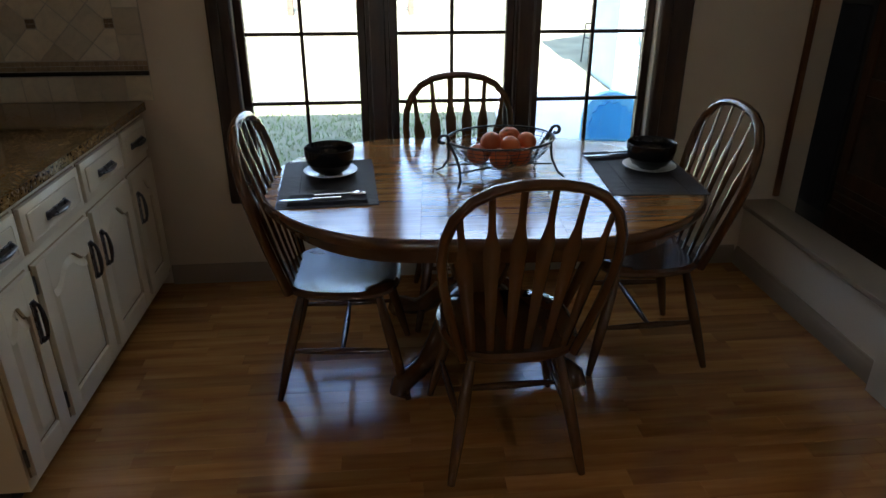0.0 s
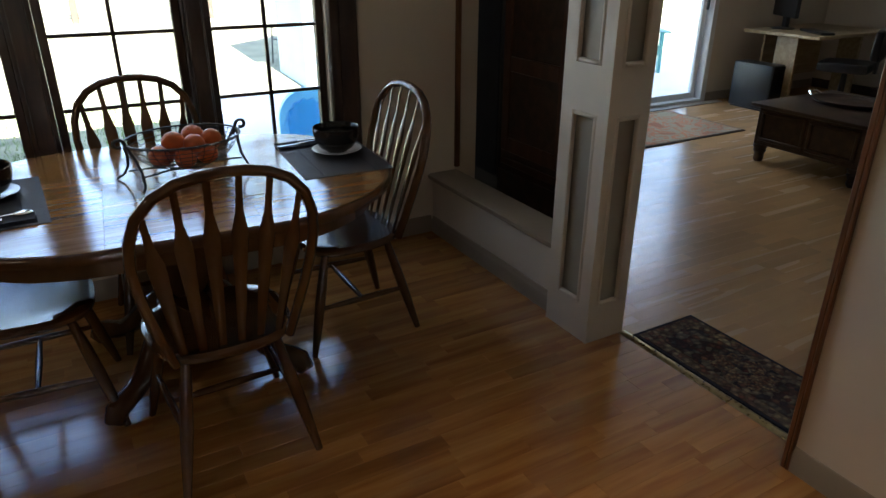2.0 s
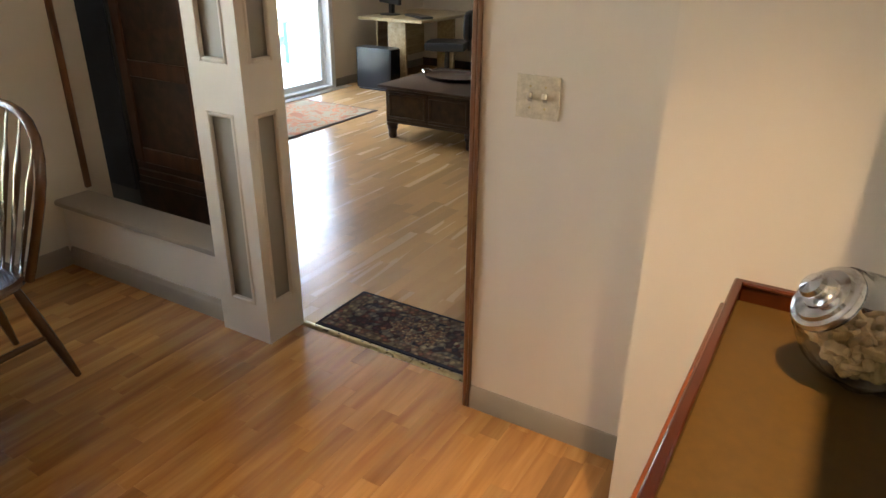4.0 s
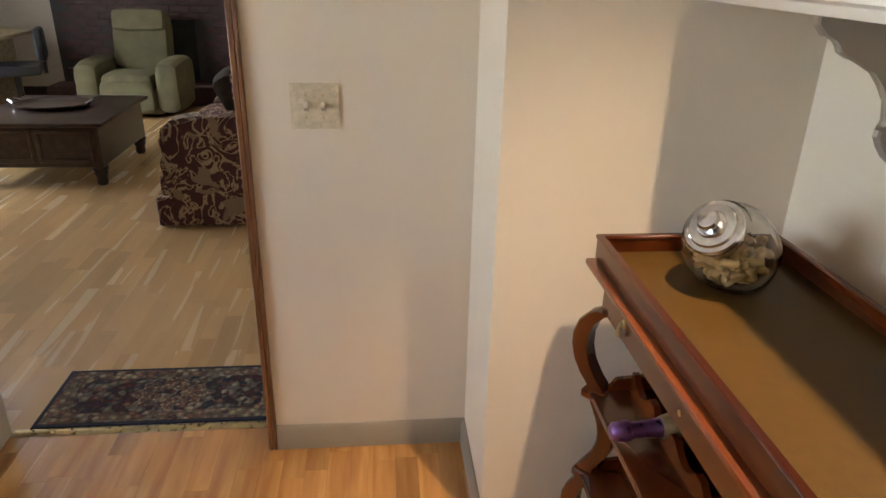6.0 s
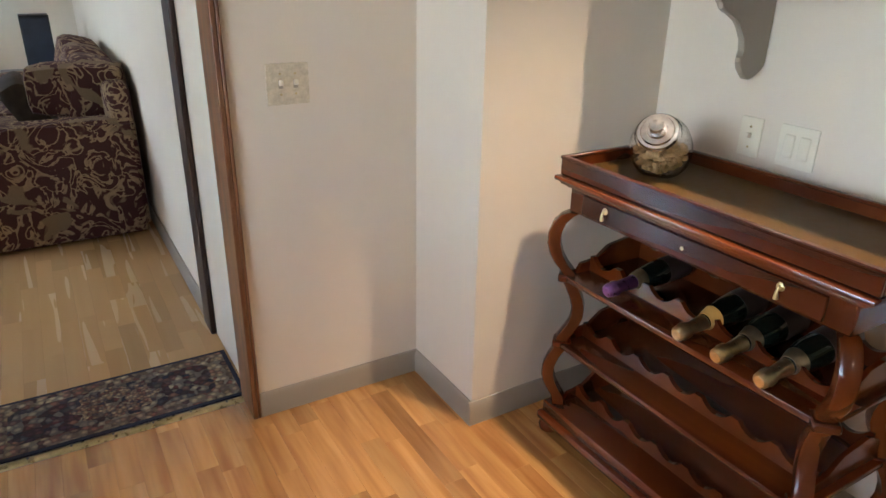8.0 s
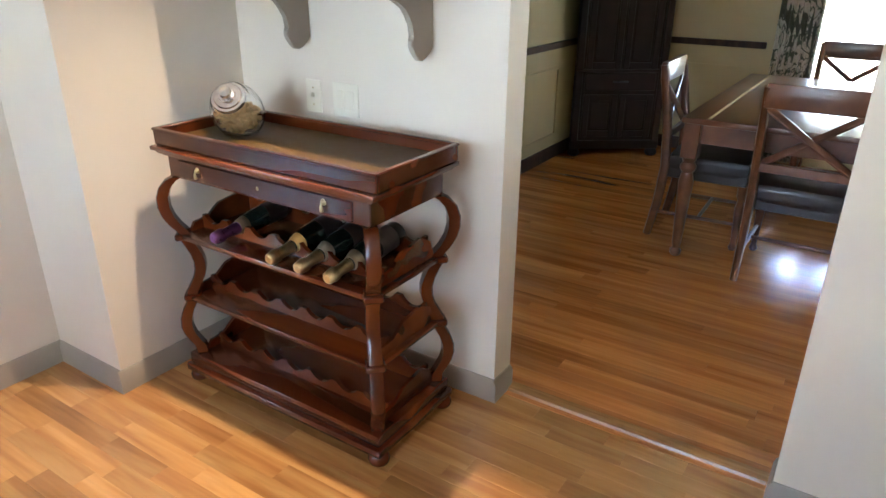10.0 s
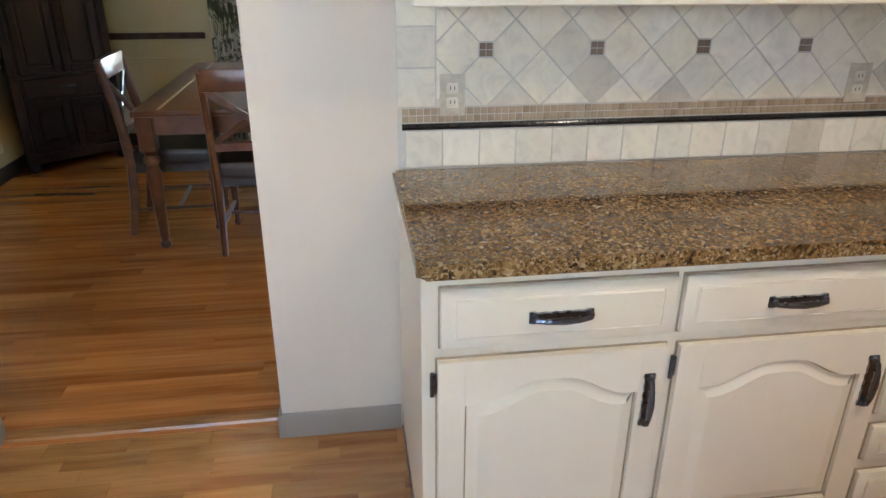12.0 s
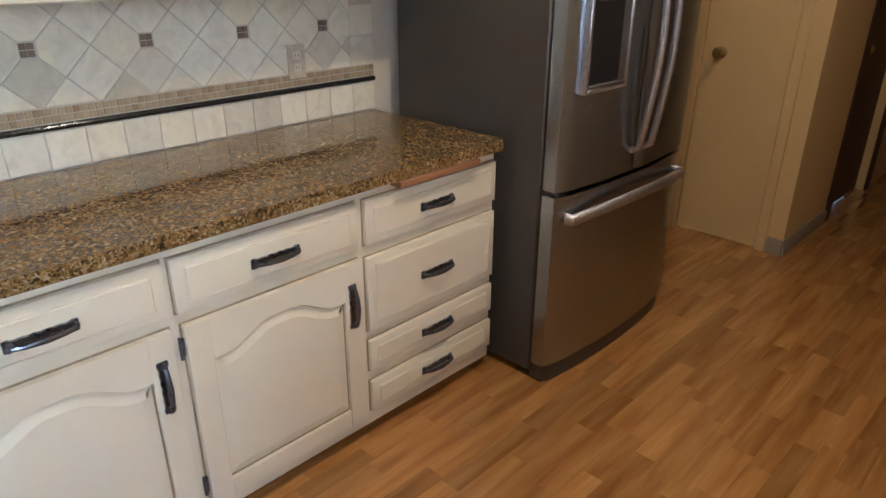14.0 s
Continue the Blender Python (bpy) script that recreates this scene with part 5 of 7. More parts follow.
part("hinge_cap", B(-2.90, -2.845, 0.80, 0.872, 0.739, 0.756, 0.003), BLACK_PLASTIC, fr)
fy = lambda x: 0.872 + 0.034 * (1 - ((x + 3.2885) / 0.4465) ** 2)
for x, dd in ((-3.243, d1), (-3.330, d2)):
    pts = [(x, fy(x) - 0.002, 0.835)] + [(x, fy(x) + 0.028 + 0.040 * math.sin(math.pi * k / 12), 0.85 + 0.80 * k / 12) for k in range(13)] + [(x, fy(x) - 0.002, 1.665)]
    part("handle", tube(bmesh.new(), pts, 0.013, 10), SATIN, dd, "curved polished handle")
pts = [(-3.69, fy(-3.69) - 0.002, 0.655)] + [(-3.69 + 0.79 * k / 14, fy(-3.69 + 0.79 * k / 14) + 0.022 + 0.03 * math.sin(math.pi * k / 14), 0.655 + 0.028 * math.sin(math.pi * k / 14)) for k in range(15)] + [(-2.90, fy(-2.90) - 0.002, 0.655)]
part("handle", tube(bmesh.new(), pts, 0.017, 10, flat=1.25, flat_axis=(0, 0, 1)), SATIN, d3, "bowed polished handle")
dx0, dx1, dz0, dz1 = -3.160, -2.905, 1.075, 1.52
yy = fy(-3.06)
b = bmesh.new()
for a, c, e, f in ((dx0, dx0 + 0.016, dz0, dz1), (dx1 - 0.016, dx1, dz0, dz1), (dx0 + 0.016, dx1 - 0.016, dz0, dz0 + 0.016), (dx0 + 0.016, dx1 - 0.016, dz1 - 0.016, dz1)):
    box(b, a, c, yy - 0.03, yy + 0.010, e, f, 0.004)
disp = part("dispenser_frame", b, SATIN, d1, "bright dispenser surround")
part("dispenser_recess", B(dx0 + 0.016, dx1 - 0.016, yy - 0.03, yy + 0.003, dz0 + 0.016, dz1 - 0.13), BLACK_PLASTIC, d1, "dark dispenser recess")
part("dispenser_panel", B(dx0 + 0.016, dx1 - 0.016, yy - 0.03, yy + 0.008, dz1 - 0.13, dz1 - 0.016, 0.003), STEEL, d1)
part("dispenser_tray", B(dx0 + 0.022, dx1 - 0.022, yy, yy + 0.012, dz0 + 0.016, dz0 + 0.028, 0.003), STEEL, d1)
part("dispenser_lever", B(dx0 + 0.04, dx1 - 0.04, yy, yy + 0.014, dz1 - 0.165, dz1 - 0.135, 0.004), SATIN, d1)

# recessed ceiling light fittings; the hall one at x = -3.9 is assumed
for x, y, z in ((0.74, 0.36, 2.44), (-2.2, 1.5, 2.44), (-3.9, 1.3, 2.44)):
    f = thing("recessed_light_fitting", Matrix.Translation((x, y, z)), "round recessed ceiling light with white trim ring", "ceiling light", "recessed ceiling lights")
    part("trim_ring", lathe(bmesh.new(), [(0.075, -0.004), (0.095, -0.004), (0.095, 0.0), (0.075, 0.0), (0.075, -0.004)], seg=28), WHITE_FRAME, f)


# ---- dining nook: table, chairs and what lies on the table ----
def bar(bm, a, c, radii, seg=10, flat=1.0, flat_axis=None, n=None):
    n = n or len(radii)
    a, c = Vector(a), Vector(c)
    return tube(bm, [a.lerp(c, k / (n - 1)) for k in range(n)], list(radii), seg, flat=flat, flat_axis=flat_axis)


def windsor(m, label):
    ch = thing("windsor_chair", m, label, "chair", "chairs round the oak table")
    out = []
    for k in range(40):
        a = 2 * math.pi * k / 40
        c, s = math.cos(a), math.sin(a)
        y = 0.215 * (abs(s) ** 0.72) * (1 if s > 0 else -1)
        w = 0.222 + 0.012 * (y / 0.215)
        out.append((w * (abs(c) ** 0.62) * (1 if c > 0 else -1), y))
    b = bmesh.new()
    rings = []
    for d, z in ((-0.030, 0.408), (-0.010, 0.412), (0.0, 0.424), (-0.002, 0.436), (-0.014, 0.445), (-0.06, 0.440), (-0.12, 0.434)):
        rings.append([b.verts.new((x * (1 + d / 0.22), y * (1 + d / 0.22), z)) for x, y in out])
    for p, q in zip(rings, rings[1:]):
        for k in range(40):
            b.faces.new((p[k], p[(k + 1) % 40], q[(k + 1) % 40], q[k]))
    b.faces.new(rings[0][::-1])
    b.faces.new(rings[-1])
    part("seat", b, OAK_SEAT, ch, "polished saddled seat")
    lean = lambda z: -0.185 - (z - 0.44) * 0.235
    half = [(0.170, 0.425), (0.196, 0.52), (0.220, 0.62), (0.237, 0.71), (0.244, 0.785), (0.238, 0.855), (0.215, 0.920), (0.172, 0.968), (0.115, 0.997), (0.055, 1.009)]
    pts = [(x, lean(z), z) for x, z in half] + [(0, lean(1.012), 1.012)] + [(-x, lean(z), z) for x, z in reversed(half)]
    part("bow", tube(bmesh.new(), pts, 0.0155, 10, flat=1.15, flat_axis=(0, 1, 0)), OAK_CHAIR, ch, "bent oak bow")
    for x0, x1, zt in ((-0.140, -0.203, 0.925), (-0.085, -0.122, 0.985), (-0.028, -0.041, 1.003), (0.028, 0.041, 1.003), (0.085, 0.122, 0.985), (0.140, 0.203, 0.925)):
        b = bmesh.new()
        a, c = Vector((x0, -0.168, 0.43)), Vector((x1, lean(zt), zt))
        prof = [(0.0, 0.0036), (0.15, 0.0042), (0.45, 0.0058), (0.64, 0.0074), (0.69, 0.0074), (0.74, 0.0056), (0.81, 0.0034), (0.90, 0.0030), (1.0, 0.0030)]
        tube(b, [a.lerp(c, u) for u, _ in prof], [r for _, r in prof], 8, flat=3.2, flat_axis=(1, 0, 0))
        part("spindle", b, OAK_CHAIR, ch, "arrow-shaped spindle")
    tops = {(-1, 1): ((-0.150, 0.130), (-0.228, 0.232)), (1, 1): ((0.150, 0.130), (0.228, 0.232)), (-1, -1): ((-0.135, -0.140), (-0.212, -0.245)), (1, -1): ((0.135, -0.140), (0.212, -0.245))}
    for (sx, sy), (t0, t1) in tops.items():
        part("leg", bar(bmesh.new(), (*t0, 0.415), (*t1, 0.0), (0.013, 0.017, 0.020, 0.0205, 0.019, 0.016, 0.012)), OAK_CHAIR, ch)
    at = lambda sx, sy, z: Vector((*tops[(sx, sy)][0], 0.415)).lerp(Vector((*tops[(sx, sy)][1], 0.0)), (0.415 - z) / 0.415)
    for sx in (-1, 1):
        part("stretcher", bar(bmesh.new(), at(sx, 1, 0.19), at(sx, -1, 0.19), (0.008, 0.011, 0.013, 0.011, 0.008)), OAK_CHAIR, ch)
    mid = [(at(s, 1, 0.19) + at(s, -1, 0.19)) / 2 for s in (-1, 1)]
    part("stretcher", bar(bmesh.new(), mid[0], mid[1], (0.008, 0.011, 0.013, 0.011, 0.008)), OAK_CHAIR, ch)
    return ch


c0 = windsor(pose(0.347, 2.402, 0, 0, 0, 2), "oak bow-back windsor chair with arrow spindles, its back to the room")
tagged(copy_thing(c0, pose(-0.195, 2.843, 0, 0, 0, -92)), "oak bow-back windsor chair with arrow spindles beside the cabinets")
tagged(copy_thing(c0, pose(0.975, 2.925, 0, 0, 0, 90)), "oak bow-back windsor chair catching light beside the half wall")
tagged(copy_thing(c0, pose(0.318, 3.315, 0, 0, 0, 180)), "oak bow-back windsor chair in front of the window")

TX, TY, TR, TL = 0.332, 2.922, 0.594, 0.222


def stadium(r, half, n=24):
    right = [(half + r * math.cos(a), r * math.sin(a)) for a in (math.pi * (-0.5 + k / n) for k in range(n + 1))]
    left = [(-half + r * math.cos(a), r * math.sin(a)) for a in (math.pi * (0.5 + k / n) for k in range(n + 1))]
    return right + left


table = thing("dining_table", Matrix.Translation((TX, TY, 0)), "oval golden oak pedestal table with carved curved feet", "table")
TROT = Matrix.Rotation(radians(-4), 4, "Z")
b = bmesh.new()
rings = []
for r, z in ((TR - 0.020, 0.716), (TR - 0.004, 0.720), (TR, 0.728), (TR, 0.740), (TR - 0.004, 0.749), (TR - 0.012, 0.753)):
    rings.append([b.verts.new(TROT @ Vector((x, y, z))) for x, y in stadium(r, TL)])
for p, q in zip(rings, rings[1:]):
    for k in range(len(p)):
        b.faces.new((p[k], p[(k + 1) % len(p)], q[(k + 1) % len(p)], q[k]))
b.faces.new(rings[0][::-1])
b.faces.new(rings[-1])
part("edge_band", b, OAK_CHAIR, table, "darker rounded edge")
for x0, x1 in ((-0.9, -TL), (-TL, 0.0), (0.0, TL), (TL, 0.9)):
    q = [p for p in stadium(TR - 0.016, TL, 32)]
    q = clip(clip(q, 0, x0 + 0.0006, True), 0, x1 - 0.0006, False)
    o = part("top_leaf", slab(bmesh.new(), q, 0.7515, 0.7550, TROT), OAK_TABLE, table, "glossy oak leaf")
b = bmesh.new()
outer, inner = stadium(TR - 0.075, TL), stadium(TR - 0.098, TL)
n = len(outer)
v = [[b.verts.new(TROT @ Vector((x, y, z))) for x, y in ring] for ring, z in ((outer, 0.648), (outer, 0.716), (inner, 0.716), (inner, 0.648))]
for i in range(4):
    p, q = v[i], v[(i + 1) % 4]
    for k in range(n):
        b.faces.new((p[k], p[(k + 1) % n], q[(k + 1) % n], q[k]))
part("apron", b, OAK_CHAIR, table)
part("pedestal", lathe(bmesh.new(), [(0.20, 0.69), (0.20, 0.665), (0.10, 0.65), (0.085, 0.60), (0.115, 0.52), (0.13, 0.43), (0.11, 0.35), (0.085, 0.31), (0.12, 0.28), (0.13, 0.20), (0.12, 0.12), (0.08, 0.10)], seg=32), OAK_CHAIR, table, "turned pedestal")
part("platform", B(-0.20, 0.20, -0.18, 0.18, 0.685, 0.716, 0.005), OAK_CHAIR, table)
for sx, sy in ((-1, -1), (1, -1), (1, 1), (-1, 1)):
    d = Vector((sx * 0.70, sy * 0.66, 0))
    pts = [(0.08, 0.235), (0.14, 0.245), (0.20, 0.215), (0.26, 0.155), (0.32, 0.105), (0.38, 0.082), (0.43, 0.075), (0.47, 0.062), (0.482, 0.045), (0.465, 0.032), (0.44, 0.034)]
    rr = [0.050, 0.052, 0.048, 0.043, 0.039, 0.038, 0.040, 0.040, 0.036, 0.030, 0.022]
    b = tube(bmesh.new(), [(d.x * u, d.y * u, max(z, r * 1.0)) for (u, z), r in zip(pts, rr)], rr, 12)
    part("foot", b, OAK_CHAIR, table, "carved scroll foot")

ZT = 0.7552


def placemat(cx, cy, rz, label):
    t = thing("placemat", pose(cx, cy, ZT, 0, 0, rz), label, "placemat", "placemats")
    b = bmesh.new()
    n = 36
    for k in range(n):
        y = -0.265 + 0.53 * (k + 0.5) / n
        slab(b, [(-0.0066, 0.0), (0.0066, 0.0), (0.0056, 0.0026), (0.0, 0.0040), (-0.0056, 0.0026)], -0.172 + 0.0008 * ((k * 7) % 3), 0.172 - 0.0008 * ((k * 5) % 3), Matrix(((0, 0, 1, 0), (1, 0, 0, y), (0, 1, 0, 0), (0, 0, 0, 1))))
    o = part("slats", b, SLAT, t, "charcoal bamboo slats")
    for x in (-0.10, 0.10):
        part("thread", B(x - 0.001, x + 0.001, -0.265, 0.265, 0.0030, 0.0042), NAVY, t)
    return t


def place_setting(cx, cy, rz, nx, ny, nrz):
    placemat(cx, cy, rz, "charcoal ribbed bamboo placemat on the oak table")
    m = pose(nx, ny, ZT + 0.0042)
    p = solid("saucer", lathe(bmesh.new(), [(0.045, 0.0), (0.050, 0.002), (0.075, 0.008), (0.098, 0.016), (0.101, 0.019), (0.097, 0.0195), (0.072, 0.012), (0.050, 0.006), (0.0, 0.006)], seg=40), WHITE_CHINA, "white china saucer under a black bowl", "saucer", "thing", m, "saucers")
    solid("bowl", lathe(bmesh.new(), [(0.038, 0.0065), (0.040, 0.010), (0.060, 0.020), (0.076, 0.042), (0.082, 0.068), (0.083, 0.086), (0.081, 0.088), (0.0785, 0.085), (0.077, 0.066), (0.070, 0.042), (0.052, 0.022), (0.0, 0.016)], seg=40), BLACK_GLAZE, "glossy black bowl on a white saucer", "bowl", "thing", m @ Matrix.Diagonal((1.13, 1.13, 1.22, 1.0)), "black bowls")
    mn = pose(cx + (0.012 if cx < 0 else -0.02), cy + nrz, ZT + 0.0042, 0, 0, 3)
    nap = thing("napkin", mn, "folded dark navy cloth napkin on the placemat", "napkin", "napkins")
    b = bmesh.new()
    for i in range(3):
        box(b, -0.135 + 0.003 * i, 0.135 - 0.002 * i, -0.045 + 0.002 * i, 0.045 - 0.003 * i, 0.0035 * i, 0.0035 * i + 0.0033, 0.0014)
    part("folds", b, NAVY, nap)
    zt = 0.0107
    k = thing("table_knife", mn @ Matrix.Translation((-0.05, -0.012, zt)), "polished steel table knife on the napkin", "knife", "cutlery")
    part("blade", slab(bmesh.new(), [(-0.115, -0.003), (-0.09, -0.009), (0.0, -0.008), (0.0, 0.004), (-0.10, 0.005)], 0.0, 0.0015), CHROME, k)
    part("handle", bar(bmesh.new(), (0.0, -0.002, 0.0035), (0.095, -0.002, 0.0035), (0.0028, 0.0035, 0.0034, 0.0035), 8, 1.5, (0, 1, 0)), CHROME, k)
    s = thing("spoon", mn @ Matrix.Translation((0.04, 0.016, zt)), "polished steel spoon on the napkin", "spoon", "cutlery")
    b = bmesh.new()
    bmesh.ops.create_uvsphere(b, u_segments=14, v_segments=8, radius=1, matrix=Matrix.Translation((0.062, 0, 0.006)) @ Matrix.Diagonal((0.028, 0.019, 0.006, 1)))
    part("spoon_bowl", b, CHROME, s)
    part("handle", bar(bmesh.new(), (0.036, 0, 0.006), (-0.085, 0, 0.0035), (0.0022, 0.002, 0.0028, 0.0034), 8, 1.5, (0, 1, 0)), CHROME, s)


place_setting(-0.236, 2.918, 3, -0.232, 3.000, -0.205)
place_setting(0.950, 2.938, -4, 0.990, 2.962, 0.200)

# wire fruit bowl
FB = pose(0.405, 2.955, ZT, 0, 0, 14) @ Matrix.Scale(1.06, 4)
basket = thing("fruit_basket", FB @ Matrix.Diagonal((1.06, 1.06, 0.82, 1.0)), "black wire fruit basket on a scrolled iron stand", "basket")


def ring(rx, ry, z, n=40):
    return [(rx * math.cos(2 * math.pi * k / n), ry * math.sin(2 * math.pi * k / n), z) for k in range(n)]


LEVEL = [(0.055, 0.050), (0.085, 0.053), (0.105, 0.062), (0.122, 0.074), (0.137, 0.088), (0.150, 0.104), (0.161, 0.122), (0.170, 0.140), (0.176, 0.158)]
for r, z in LEVEL:
    part("wire_ring", tube(bmesh.new(), ring(r, r * 0.86, z), 0.0014, 6, True), IRON, basket)
part("rim", tube(bmesh.new(), ring(0.180, 0.155, 0.166, 48), 0.0042, 8, True), IRON, basket, "thicker iron rim")
for k in range(28):
    a = 2 * math.pi * k / 28
    part("wire", tube(bmesh.new(), [(r * math.cos(a), r * 0.86 * math.sin(a), z) for r, z in LEVEL] + [(0.180 * math.cos(a), 0.155 * math.sin(a), 0.166)], 0.0011, 5), IRON, basket)
for sx in (-1, 1):
    curl = [(sx * (0.202 + 0.019 * (1 - 0.05 * k) * math.cos(a)), 0, 0.176 + 0.022 * (1 - 0.05 * k) * math.sin(a)) for k, a in enumerate(math.pi * (0.95 - 0.18 * k) for k in range(10))]
    part("scroll_handle", tube(bmesh.new(), [(sx * 0.172, 0, 0.135), (sx * 0.180, 0, 0.160)] + curl, [0.006] * 8 + [0.0065, 0.007, 0.0075, 0.008], 8), IRON, basket)
    for sy in (-1, 1):
        pts = [(sx * 0.182, sy * 0.012, 0.162), (sx * 0.172, sy * 0.03, 0.12), (sx * 0.165, sy * 0.055, 0.07), (sx * 0.172, sy * 0.085, 0.025), (sx * 0.188, sy * 0.105, 0.0045)]
        part("stand_leg", tube(bmesh.new(), pts, 0.0045, 8), IRON, basket)
    part("stand_brace", tube(bmesh.new(), [(sx * 0.168, -0.05, 0.046), (0, 0.0 + sx * 0.012, 0.046), (-sx * 0.168, 0.05, 0.046)], 0.004, 8), IRON, basket)
rng = random.Random(9)
for x, y, z, r in ((-0.06, 0.03, 0.092, 0.037), (0.015, 0.045, 0.093, 0.038), (0.075, 0.01, 0.094, 0.037), (-0.02, -0.045, 0.091, 0.037), (0.05, -0.055, 0.095, 0.036), (-0.095, -0.02, 0.112, 0.034), (-0.035, 0.0, 0.152, 0.039), (0.045, 0.03, 0.156, 0.040), (0.085, -0.02, 0.148, 0.036), (0.015, -0.045, 0.146, 0.036)):
    m = FB @ Matrix.Translation((x * 1.04, y * 1.04, z * 0.74 + 0.007)) @ Euler((rng.uniform(-0.8, 0.8), rng.uniform(-0.8, 0.8), 0)).to_matrix().to_4x4()
    o = thing("orange", m, "ripe orange in the wire basket", "fruit", "oranges in the basket")
    prof = [(0.0, -0.97 * r)] + [(r * math.cos(a), 0.97 * r * math.sin(a)) for a in (radians(-75 + 15 * k) for k in range(11))] + [(0.15 * r, 0.955 * r), (0.0, 0.925 * r)]
    part("peel", lathe(bmesh.new(), prof, seg=22), ORANGE, o)
    part("stem", lathe(bmesh.new(), [(0.003, 0.93 * r), (0.0025, 0.965 * r), (0.0, 0.97 * r)], seg=6), STEM, o)

# ---- small rug on the living room side ----
rug = thing("doormat", Matrix.Translation((2.168, 1.765, 0.0)), "small navy oriental rug with a tan medallion", "rug")
part("border", B(-0.176, 0.176, -0.425, 0.425, 0.001, 0.009, 0.003), RUG_EDGE, rug, "navy border")
part("band", B(-0.158, 0.158, -0.407, 0.407, 0.006, 0.0100), RUG_BAND, rug, "tan flowered band")
FIELD = [(-0.105, -0.30), (-0.075, -0.335), (0.075, -0.335), (0.105, -0.30), (0.105, 0.30), (0.075, 0.335), (-0.075, 0.335), (-0.105, 0.30)]
part("field", slab(bmesh.new(), FIELD, 0.006, 0.0108), RUG_DARK, rug, "navy field with pale flowers")
b = slab(bmesh.new(), [(0.092 * (1 + 0.12 * math.cos(8 * a)) * math.cos(a), 0.135 * (1 + 0.12 * math.cos(8 * a)) * math.sin(a)) for a in (2 * math.pi * k / 64 for k in range(64))], 0.009, 0.0116)
part("medallion", b, RUG_MEDAL, rug, "tan medallion")
part("rosette", slab(bmesh.new(), [(0.026 * (1 + 0.1 * math.cos(6 * a)) * math.cos(a), 0.034 * (1 + 0.1 * math.cos(6 * a)) * math.sin(a)) for a in (2 * math.pi * k / 36 for k in range(36))], 0.010, 0.0122), RUG_DARK, rug)

# ---- living room ----
SX0, SX1 = 3.87, 6.05
sofa = thing("sofa", Matrix(), "maroon and tan tapestry sofa with rolled arms", "sofa")
part("base", B(SX0 + 0.03, SX1 - 0.03, 1.40, 2.27, 0.10, 0.33, 0.03, 2), TAPESTRY, sofa)
part("skirt", B(SX0 + 0.01, SX1 - 0.01, 1.385, 2.295, 0.012, 0.20, 0.012), TAPESTRY, sofa, "pleated skirt")


def cushion(x0, x1, y0, y1, z0, z1, puff=0.04, m=None):
    b = bmesh.new()
    bmesh.ops.create_cube(b, size=1)
    bmesh.ops.subdivide_edges(b, edges=b.edges[:], cuts=5, use_grid_fill=True)
    for vtx in b.verts:
        x, y, z = vtx.co * 2
        k = 1 - 0.10 * (abs(x) ** 6 + abs(y) ** 6 + abs(z) ** 6) / 3 * 1.3
        px = x * k * (x1 - x0) / 2
        py = y * k * (y1 - y0) / 2
        pz = z * (z1 - z0) / 2 * (1 - 0.25 * (x ** 4 + y ** 4) / 2) + puff * 0.15 * (1 - x * x) * (1 - y * y) * z
        p = Vector(((x0 + x1) / 2 + px, (y0 + y1) / 2 + py, (z0 + z1) / 2 + pz))
        vtx.co = m @ p if m is not None else p
    return b


for x0 in (SX0 + 0.20, SX0 + 0.80, SX0 + 1.40):
    part("seat_cushion", cushion(x0, x0 + 0.59, 1.62, 2.27, 0.31, 0.50), TAPESTRY, sofa)
    part("back_cushion", cushion(x0, x0 + 0.59, -0.14, 0.14, 0.0, 0.52, m=Matrix.Translation((0, 1.60, 0.44)) @ Matrix.Rotation(radians(14), 4, "X")), TAPESTRY, sofa)
part("back_frame", B(SX0 + 0.05, SX1 - 0.05, 1.365, 1.50, 0.10, 0.86, 0.05, 3), TAPESTRY, sofa)
for x in (SX0, SX1 - 0.20):
    prof = [(1.37, 0.03), (2.20, 0.03), (2.21, 0.40), (2.235, 0.48), (2.235, 0.56), (2.20, 0.625), (2.12, 0.655), (1.95, 0.67), (1.37, 0.67)]
    b = slab(bmesh.new(), prof, x, x + 0.20, YZ)
    bmesh.ops.bevel(b, geom=[e for e in b.edges], offset=0.028, segments=3, affect="EDGES")
    part("arm", b, TAPESTRY, sofa, "padded tapestry arm")
part("roll_pillow", cushion(-0.26, 0.26, -0.13, 0.13, -0.14, 0.14, m=Matrix.Translation((4.22, 1.60, 0.80)) @ Matrix.Rotation(radians(80), 4, "Z")), TAPESTRY, sofa, "plump bolster cushion")
solid("throw_pillow", cushion(-0.24, 0.24, -0.08, 0.08, -0.20, 0.20, m=Matrix.Translation((4.50, 1.86, 0.66)) @ Matrix.Rotation(radians(-28), 4, "X")), BROWN_PILE, "dark brown pile throw pillow resting on the sofa", "pillow", "thing")

